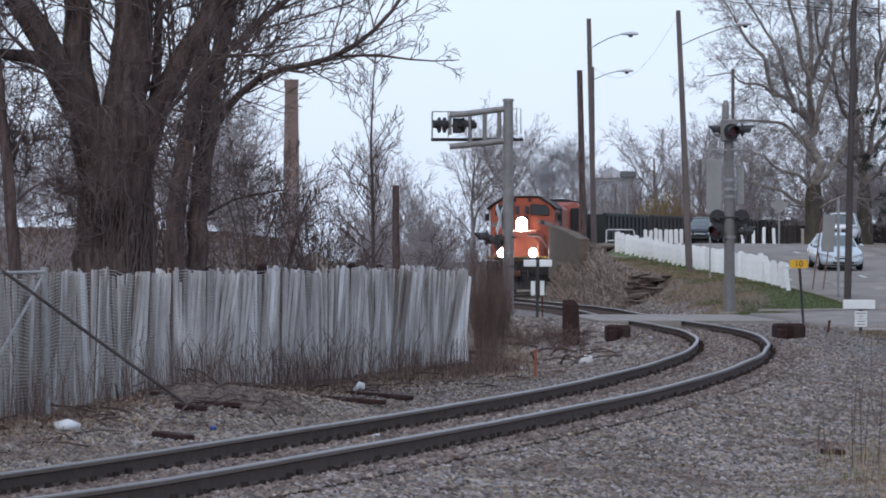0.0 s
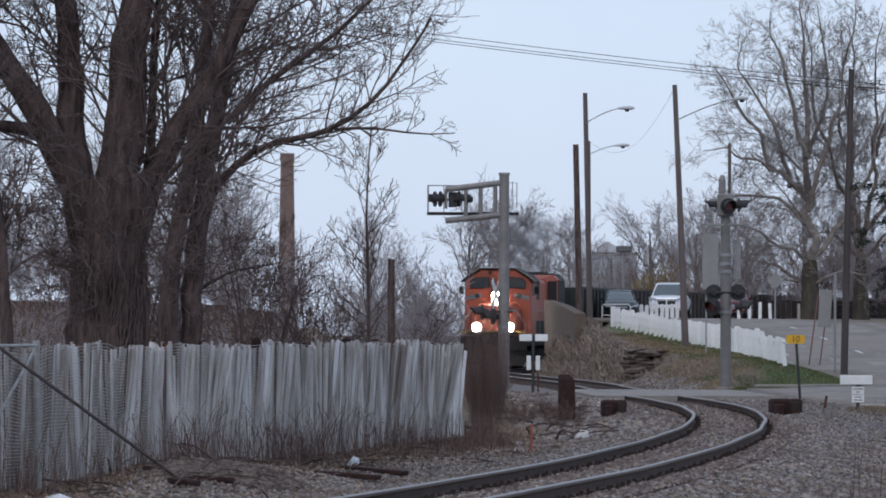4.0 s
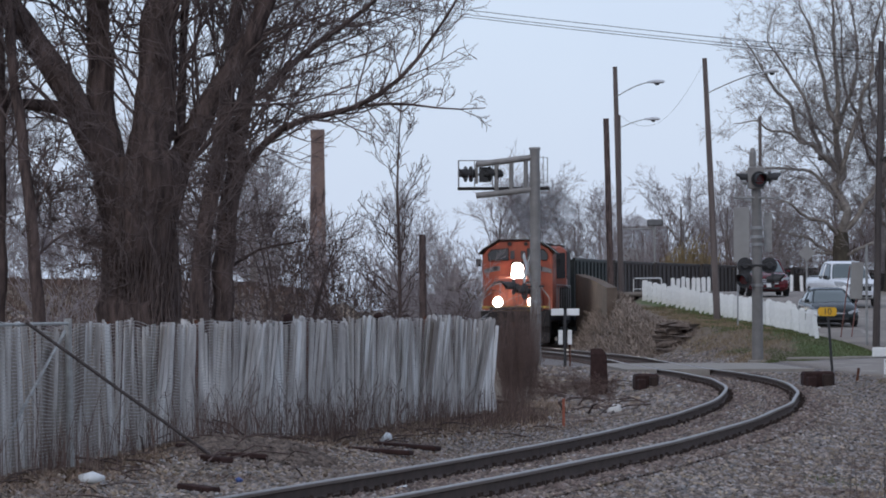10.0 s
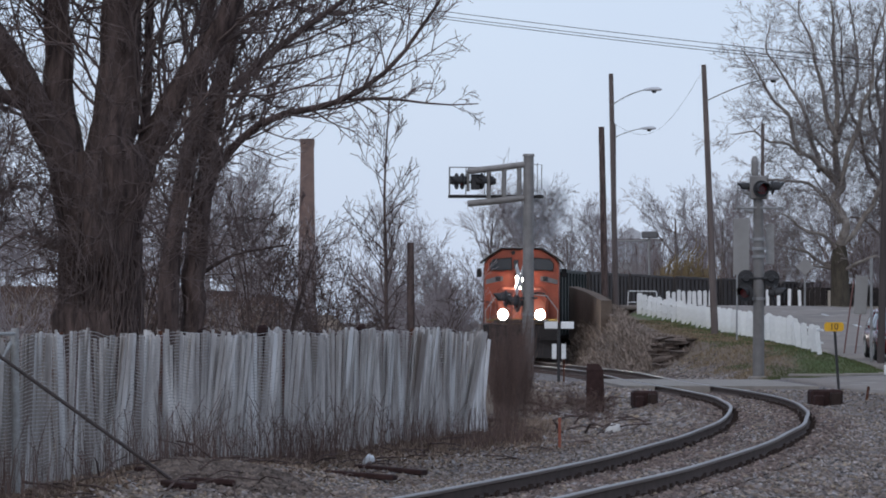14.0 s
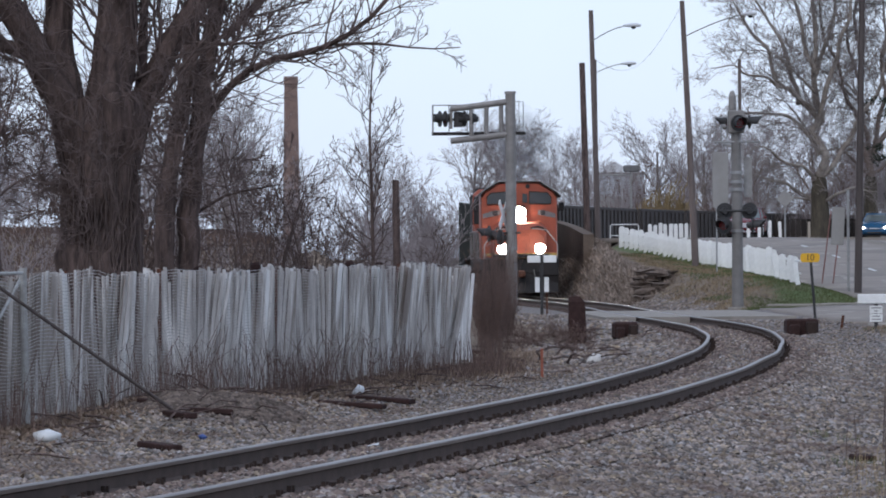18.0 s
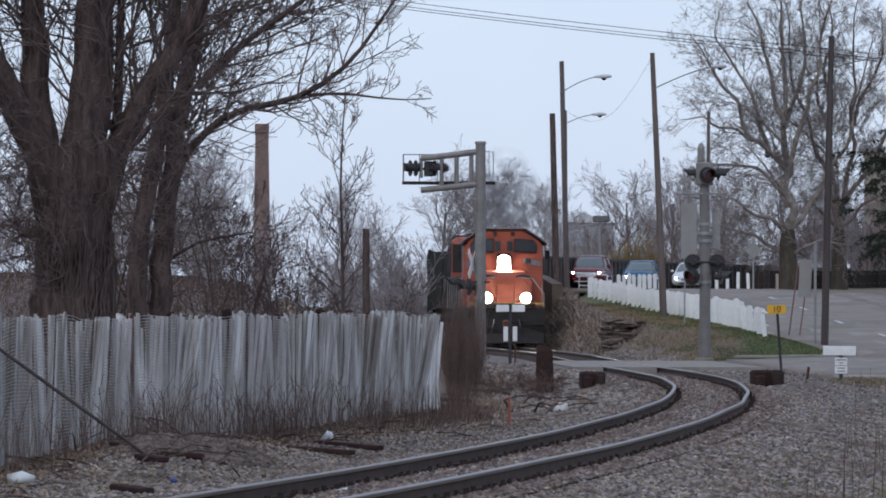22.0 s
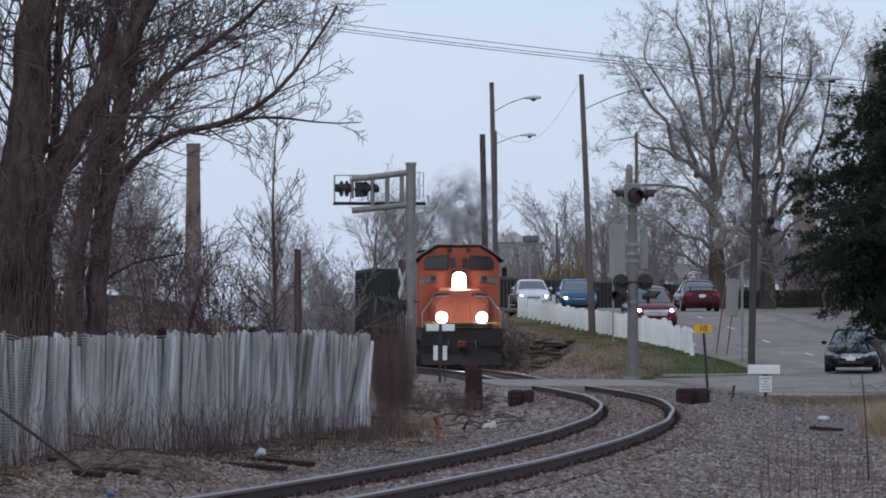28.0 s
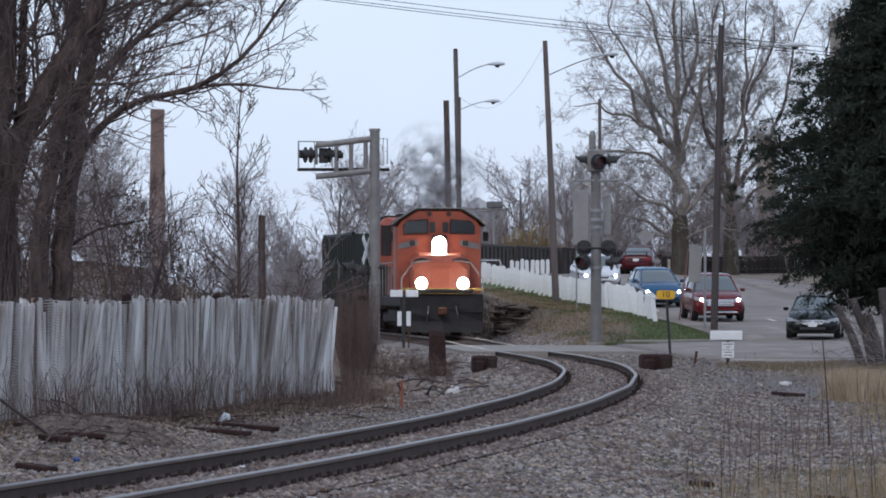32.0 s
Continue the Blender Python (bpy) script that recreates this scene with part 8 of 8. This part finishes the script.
def build_vehicle(name, label, colour, kind, lights, group="road vehicles"):
    """Nose at +y, wheels on z = 0."""
    V = thing(name, label, "car" if kind != "pickup" else "truck", group)
    body_paint = paint(name + "_paint", colour)
    L, W, top, nose, cowl, belt, deck, low, af, ah, bf, bh = CAR_KINDS[kind]
    f, r = L / 2, -L / 2
    big = kind in ("suv", "pickup")
    st = [(f, 0.60, low + 0.16, nose - 0.26, nose - 0.25), (f - 0.05, 0.78, low + 0.08, nose - 0.14, nose - 0.12), (f - 0.18, 0.90, low + 0.03, nose - 0.05, nose - 0.01), (f - 0.45, 0.97, low, nose + (cowl - nose) * 0.28, nose + (cowl - nose) * 0.48), (f - 0.85, 1.0, low, nose + (cowl - nose) * 0.55, nose + (cowl - nose) * 0.78),
          (f - af, 1.0, low, belt - 0.02, cowl), (f - af - 0.35, 1.0, low, belt, belt + 0.01), (0, 1.0, low, belt, belt + 0.01), (r + bf + 0.3, 1.0, low, belt + 0.01, belt + 0.02), (r + 0.5, 0.985, low + 0.02, deck - 0.05, deck), (r + 0.14, 0.94, low + 0.06, deck - 0.05, deck), (r + 0.03, 0.86, low + 0.12, deck - 0.12, deck - 0.09), (r, 0.74, low + 0.2, deck - 0.22, deck - 0.2)]
    st = sorted(st, key=lambda q: -q[0])
    part("body", Mesh().loft([body_ring(y, W * w, a, b, c) for y, w, a, b, c in st]), body_paint, V, smooth=True)
    # cabin of glass under a painted roof
    gw, rw, z0, z1 = W * 0.92, W * 0.70, belt - 0.06, top - 0.085
    lv = [(z0 + (z1 - z0) * u, gw - (gw - rw) * u ** 1.25, f - af - (ah - af) * u ** 0.93, r + bf + (bh - bf) * u ** 1.1) for u in (0, 0.25, 0.5, 0.75, 1.0)]
    part("window_glass", Mesh().loft([cabin_ring(*q) for q in lv]), CARGLASS, V, smooth=True)
    roof = [(z1 - 0.035, rw + 0.025, f - ah + 0.03, r + bh - 0.03), (z1 + 0.02, rw + 0.012, f - ah - 0.03, r + bh + 0.03), (z1 + 0.055, rw * 0.93, f - ah - 0.12, r + bh + 0.1), (z1 + 0.085, rw * 0.75, f - ah - 0.3, r + bh + 0.25), (top, rw * 0.45, f - ah - 0.5, r + bh + 0.45)]
    part("roof", Mesh().loft([cabin_ring(*q) for q in roof]), body_paint, V, smooth=True)
    for s in (-1, 1):
        for q in (lambda z, w, yf, yb: (s * w * 0.93, yf - 0.09, z), lambda z, w, yf, yb: (s * w * 0.95, yb + 0.12, z), lambda z, w, yf, yb: (s * w * 1.008, (yf + yb) / 2 - 0.1, z)):
            part("pillar", Mesh().tube([q(*k) for k in lv], 0.034, 6), body_paint, V)
        part("mirror", Mesh().box((s * (W + 0.05), f - af - 0.42, belt + 0.07), (0.19, 0.11, 0.12), 0.04), body_paint if kind != "pickup" else BLACK, V)
        for y in (f - 0.93, r + 0.95):
            rad = 0.33 if not big else 0.37
            wh = part("wheel", Mesh().tube([(s * (W - 0.20), y, rad), (s * (W + 0.0), y, rad)], rad * 0.60, 16), RIM, V)
            part("tyre", Mesh().tube([(s * (W - 0.23), y, rad), (s * (W - 0.18), y, rad), (s * (W - 0.03), y, rad), (s * (W - 0.005), y, rad)], [rad * 0.9, rad, rad, rad * 0.9], 20), TYRE, wh)
            arch = [(y + (rad + 0.06) * math.cos(a), rad + (rad + 0.06) * math.sin(a)) for a in np.linspace(0, math.pi, 10)]
            part("wheel_arch", Mesh().prism(arch, s * (W - 0.14), s * (W - 0.004), "x"), BLACK, V)
        zl = nose - 0.13
        lx = W * 0.70
        hh = 0.13 if kind != "pickup" else 0.24
        unit = [[(s * (W * u), f - d, zl + dz - hh * k), (s * (W * u), f - d - 0.10, zl + dz - hh * k), (s * (W * u), f - d - 0.12, zl + dz + hh * k), (s * (W * u), f - d, zl + dz + hh * k * 0.8)] for u, d, k, dz in ((0.46, 0.01, 0.30, -0.03), (0.62, 0.03, 0.50, -0.01), (0.80, 0.10, 0.55, 0.02), (0.93, 0.26, 0.45, 0.05), (0.985, 0.48, 0.2, 0.09))]
        h = part("headlight", Mesh().loft(unit), LAMPGLASS, V, "clear wraparound headlight")
        if lights:
            part("lens", Mesh().tube([(s * lx, f - 0.10, zl), (s * lx, f - 0.01, zl)], [0.07, 0.055], 12), CARLAMP, h)
        part("tail_lamp", Mesh().box((s * W * 0.70, r + 0.07, deck - 0.22), (W * 0.34, 0.14, 0.13), 0.04, Matrix.Rotation(s * 0.25, 3, "Z")), TAIL, V)
        part("fog_lamp", Mesh().box((s * W * 0.62, f - 0.04, low + 0.17), (0.16, 0.06, 0.07), 0.02), BLACK, V)
    gz = nose - (0.24 if big else 0.20)
    part("grille", Mesh().box((0, f - 0.02, gz), (W * (0.92 if big else 0.72), 0.07, 0.28 if big else 0.12), 0.02), BLACK, V)
    for k in range(1 if kind == "pickup" else 3 if big else 1):
        part("grille_bar", Mesh().box((0, f + 0.017, gz + (0.09 - 0.09 * k if big else 0.02)), (W * (0.88 if big else 0.66), 0.02, 0.035), 0.008), CHROME, V)
    part("bumper", Mesh().box((0, f - 0.04, low + 0.2), (W * 1.45, 0.12, 0.16), 0.05), body_paint if kind != "pickup" else CHROME, V)
    part("lower_intake", Mesh().box((0, f + 0.012, low + 0.13), (W * 0.95, 0.05, 0.10), 0.02), BLACK, V)
    part("rear_bumper", Mesh().box((0, r + 0.03, low + 0.28), (W * 1.5, 0.12, 0.18), 0.05), body_paint if kind != "pickup" else CHROME, V)
    part("number_plate", Mesh().box((0, r - 0.012, deck - 0.27), (0.30, 0.02, 0.14), 0.01), WHITEPAINT, V)
    if name in ("black_sedan", "maroon_suv"):
        part("number_plate", Mesh().box((0, f + 0.045, low + 0.25), (0.30, 0.02, 0.13), 0.01), WHITEPAINT, V)
    if name == "black_sedan":
        part("grille_wing", Mesh().tube([(-0.40, f + 0.02, gz + 0.07), (-0.30, f + 0.05, gz - 0.03), (0, f + 0.06, gz - 0.06), (0.30, f + 0.05, gz - 0.03), (0.40, f + 0.02, gz + 0.07)], 0.022, 8), CHROME, V, "chrome winged grille trim")
        part("grille_bar", Mesh().box((0, f + 0.04, gz + 0.075), (0.78, 0.03, 0.03), 0.01), CHROME, V)
        part("emblem", Mesh().tube([(0, f + 0.03, gz + 0.02), (0, f + 0.07, gz + 0.02)], 0.06, 14), CHROME, V)
    if name == "red_suv":
        for dz in (0.115, 0.065, 0.015, -0.035, -0.085):
            part("grille_bar", Mesh().box((0, f + 0.035, gz + dz), (W * 1.02, 0.03, 0.036), 0.012), CHROME, V)
        part("lower_trim", Mesh().box((0, f + 0.03, low + 0.10), (W * 1.3, 0.06, 0.05), 0.02), CHROME, V)
    if name == "dark_red_sedan":
        part("spoiler", Mesh().box((0, r + 0.18, deck + 0.14), (W * 1.5, 0.22, 0.03), 0.01), body_paint, V)
        for s in (-1, 1):
            part("spoiler_foot", Mesh().box((s * W * 0.6, r + 0.18, deck + 0.06), (0.05, 0.14, 0.15), 0.01), body_paint, V)
    if kind == "pickup":
        part("grille_bar", Mesh().box((0, f + 0.03, gz), (0.07, 0.03, 0.34), 0.01), CHROME, V)
        part("grille_surround", Mesh().tube([(-W * 0.5, f + 0.02, gz - 0.17), (W * 0.5, f + 0.02, gz - 0.17), (W * 0.54, f + 0.02, gz + 0.17), (-W * 0.54, f + 0.02, gz + 0.17), (-W * 0.5, f + 0.02, gz - 0.17)], 0.03, 6), CHROME, V)
        part("load_bed", Mesh().box((0, r + 0.95, belt + 0.0), (W * 1.7, 1.6, 0.05), 0.01), BLACK, V)
    part("underbody", Mesh().box((0, 0, low + 0.05), (W * 1.6, L * 0.82, 0.18), 0.04), BLACK, V)
    return V


# places on the road: metres from the eye for a bearing, coming down the far bend and the near straight
BEND = ((0.0320, 290), (0.0424, 299), (0.0562, 311), (0.0669, 321), (0.0792, 340), (0.0935, 365), (0.13, 420))
STRAIGHT = ((0.0320, 290), (0.0381, 283), (0.0440, 272), (0.0527, 255), (0.0567, 245), (0.0645, 226), (0.0695, 213), (0.0731, 203), (0.0809, 190), (0.0935, 174))


KERBSIDE = ((0.0320, 290), (0.0341, 284), (0.0381, 276), (0.0410, 264), (0.0440, 256), (0.0485, 246), (0.0527, 236), (0.0560, 229), (0.0600, 223), (0.0640, 217.5), (0.0700, 210), (0.0731, 205), (0.0809, 192), (0.0935, 174))


def kerbside(b):
    y = float(np.interp(b, [k[0] for k in KERBSIDE], [k[1] for k in KERBSIDE]))
    return b * y, y


def on_bend(b):
    y = float(np.interp(b, [k[0] for k in BEND], [k[1] for k in BEND]))
    return b * y, y


def on_straight(b):
    y = float(np.interp(b, [k[0] for k in STRAIGHT], [k[1] for k in STRAIGHT]))
    return b * y, y


def drive(car, stops, away=False):
    """Stops of (seconds, x, y); the car glides between them, nose along its way."""
    t0 = np.array([s[0] for s in stops], float)
    p = np.array([s[1:] for s in stops], float)
    t = np.arange(-2.0, 34.01, 0.1)
    q = np.stack([np.interp(t, t0, p[:, 0]), np.interp(t, t0, p[:, 1])], 1)
    k = np.exp(-0.5 * (np.arange(-12, 13) * 0.1 / 0.45) ** 2)
    k /= k.sum()
    e = np.pad(q, ((12, 12), (0, 0)), "edge")
    q = np.stack([np.convolve(e[:, i], k, "valid") for i in (0, 1)], 1)
    rows, head = [], None
    for s in np.arange(0, 32.01, 0.5):
        i = int(round((s + 2) / 0.1))
        d = q[i + 6] - q[i - 6]
        if np.hypot(*d) > 0.25:
            d = d / np.hypot(*d)
            if not away and q[i][1] > 262:
                d = 0.5 * d + np.array([0.0, -0.8])
            head = math.atan2(-d[0], d[1])
        elif head is None:
            head = math.pi if not away else 0.0
        ang = head
        x, y = q[i]
        z = float(road_z(y)) if y > 186 else 0.06
        slope = float(road_z(y + 1.5) - road_z(y - 1.5)) / 3 if y > 190 else 0.0
        rows.append((float(s), Matrix.Translation((x, y, z + 0.01)) @ Matrix.Rotation(ang, 4, "Z") @ Matrix.Rotation(slope * math.cos(ang), 4, "X")))
    walk(car, rows)


vehicles = {
    "dark_sedan": build_vehicle("dark_sedan", "dark green-black sedan on the road", (0.012, 0.017, 0.018), "sedan", False),
    "white_pickup": build_vehicle("white_pickup", "white pickup truck with a chrome grille", (0.72, 0.73, 0.75), "pickup", False),
    "maroon_suv": build_vehicle("maroon_suv", "maroon sport utility car on the road", (0.10, 0.010, 0.014), "suv", False),
    "silver_sedan": build_vehicle("silver_sedan", "pale silver sedan nearing the junction", (0.50, 0.56, 0.60), "sedan", False),
    "red_suv": build_vehicle("red_suv", "red sport utility car with lit headlights and chrome grille", (0.12, 0.009, 0.012), "suv", True),
    "blue_hatchback": build_vehicle("blue_hatchback", "bright blue hatchback with lit headlights", (0.016, 0.080, 0.165), "hatch", True),
    "white_sedan": build_vehicle("white_sedan", "white sedan with lit headlights", (0.66, 0.67, 0.68), "sedan", True),
    "black_sedan": build_vehicle("black_sedan", "black sedan waiting at the junction with a lit lamp", (0.004, 0.005, 0.007), "sedan", False),
    "dark_red_sedan": build_vehicle("dark_red_sedan", "dark red sedan driving up the road, seen from behind", (0.075, 0.008, 0.012), "sedan", False),
}


# ---------------------------------------------------------------- motion
def train_rows(front_offset, length, ahead, behind):
    """Rows for a vehicle of the train: its front lies front_offset behind the train's front."""
    ys = np.interp(np.arange(0, 32.01, 0.5), [0, 3, 6, 9, 13, 19, 23, 28, 32], [272, 265.5, 257, 249, 240.5, 231, 223, 212.5, 206])
    k = np.exp(-0.5 * (np.arange(-6, 7) * 0.5 / 1.2) ** 2)
    k /= k.sum()
    lead = ys[0] + (ys[0] - ys[1]) * np.arange(6, 0, -1)
    tail = ys[-1] + (ys[-1] - ys[-2]) * np.arange(1, 7)
    ys = np.convolve(np.r_[lead, ys, tail], k, "valid")
    rows = []
    for i, y in enumerate(ys):
        d = np.interp(y, TRACK[:, 1], TRACK_D) + front_offset
        a, b = along(d + ahead)[0], along(d + behind)[0]
        way = (a - b).normalized()
        swing = radians(float(np.interp(i * 0.5, [0, 6, 12, 19, 24, 32], [2.0, 1.0, -1.0, -1.4, -2.0, -2.0]))) if front_offset == 0 else 0.0
        side = float(np.interp(i * 0.5, [0, 6, 12, 19, 24, 28, 32], [-0.05, 0.07, 0.13, 0.20, 0.12, 0.06, 0.05]))
        turn = Matrix.Rotation(math.atan2(-way.x, way.y) + swing, 4, "Z")
        rows.append((i * 0.5, Matrix.Translation(a + way * ahead + Vector((side, 0, 0))) @ turn))
    return rows


def motions():
    walk(loco, train_rows(0.0, LOCO_LEN, 4.3, 18.0))
    d = LOCO_LEN
    for h in hoppers:
        walk(h, train_rows(d, HOPPER_LEN, 2.3, 13.3))
        d += HOPPER_LEN
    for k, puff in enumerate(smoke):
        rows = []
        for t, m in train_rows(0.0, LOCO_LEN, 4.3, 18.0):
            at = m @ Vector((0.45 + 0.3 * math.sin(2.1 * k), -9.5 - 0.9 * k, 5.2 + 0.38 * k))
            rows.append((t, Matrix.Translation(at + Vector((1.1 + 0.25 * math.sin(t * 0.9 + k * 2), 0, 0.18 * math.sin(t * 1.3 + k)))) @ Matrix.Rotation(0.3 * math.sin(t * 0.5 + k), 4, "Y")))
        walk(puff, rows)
    B, S, K = on_bend, on_straight, kerbside
    far, gone = (55, 400), (60, 172)
    drive(vehicles["dark_sedan"], [(-2, *B(0.062)), (0, *B(0.0466)), (1, *B(0.0392)), (2, *B(0.0352)), (3, *B(0.0326)), (4.5, *K(0.0322)), (6, *K(0.0381)), (7, *K(0.0440)), (8, *K(0.0505)), (9, *K(0.0567)), (10, *K(0.0645)), (11, *K(0.0695)), (12, *K(0.0755)), (13, *K(0.083)), (14.5, *K(0.0935)), (18, *gone), (34, *gone)])
    drive(vehicles["white_pickup"], [(-2, *B(0.091)), (0, *B(0.0711)), (1, *B(0.0620)), (2, *B(0.0562)), (3, *B(0.0462)), (4.5, *B(0.0385)), (5.3, 12.2, 292), (6, 12.85, 285), (7, 13.6, 270), (8, 14.2, 252), (9, 14.9, 243), (10, 15.9, 238), (11, 16.7, 234), (12, 17.9, 232), (13, 18.6, 222), (14.5, 19.2, 205), (19, *gone), (34, *gone)])
    drive(vehicles["maroon_suv"], [(-2, *B(0.105)), (1, *B(0.0767)), (2, *B(0.0667)), (3, *B(0.0588)), (5, *B(0.046)), (6.2, *S(0.0405)), (7, *S(0.0415)), (8, *S(0.0433)), (9, *S(0.0465)), (10, *S(0.0527)), (11, *S(0.0583)), (12, *S(0.0640)), (13, *S(0.0687)), (14, *S(0.0745)), (15.5, *S(0.0935)), (19, *gone), (34, *gone)])
    drive(vehicles["silver_sedan"], [(-2, 14.6, 247), (0, 15.9, 227), (1, 16.7, 216), (2, 17.2, 208), (3, 17.8, 198), (5, 24, 174), (8, *gone), (34, *gone)])
    drive(vehicles["red_suv"], [(-2, *far), (13, *far), (16, *B(0.0755)), (17, *B(0.0650)), (18, *B(0.0530)), (19, *B(0.0436)), (20, *B(0.0382)), (21, *B(0.0335)), (22.3, *K(0.0305)), (23, *K(0.0312)), (24, *K(0.0350)), (25, *K(0.0385)), (27.5, *K(0.0518)), (28, *K(0.0545)), (29, *K(0.0590)), (30, *K(0.0636)), (31, *K(0.0680)), (32, *K(0.0722)), (34, *K(0.0800))])
    drive(vehicles["blue_hatchback"], [(-2, *far), (15, *far), (18, *B(0.0737)), (19, *B(0.0623)), (20, *B(0.0546)), (21, *B(0.0457)), (22, *B(0.0399)), (23.5, *B(0.0345)), (25, *K(0.0322)), (27.5, *K(0.0386)), (28, *K(0.0414)), (29, *K(0.0465)), (30, *K(0.0528)), (31, *K(0.0573)), (32, *K(0.0621)), (34, *K(0.07))])
    drive(vehicles["white_sedan"], [(-2, *far), (16.5, *far), (19, *B(0.0817)), (20, *B(0.0718)), (21, *B(0.0597)), (22, *B(0.0481)), (23, *B(0.0421)), (24.5, *B(0.0362)), (26.5, *B(0.0322)), (28, *K(0.0328)), (29, *K(0.0357)), (30, *K(0.0400)), (31, *K(0.0453)), (32, *K(0.0516)), (34, *K(0.06))])
    drive(vehicles["black_sedan"], [(-2, 34, 228), (20, 34, 226), (22.5, 21.5, 206), (24, 17.5, 193), (25, 17.2, 189), (27.5, 17.0, 187.2), (34, 16.9, 186.6)])
    drive(vehicles["dark_red_sedan"], [(-2, 60, 208), (20, 52, 208), (22.5, 27, 219), (24, 19.7, 230), (25, 18.5, 237), (26.5, 17.4, 252), (28, 16.5, 264), (29, 16.1, 272), (30, 16.0, 279), (31, 16.4, 285), (32, 17.2, 290), (34, 18.4, 297)], True)


motions()
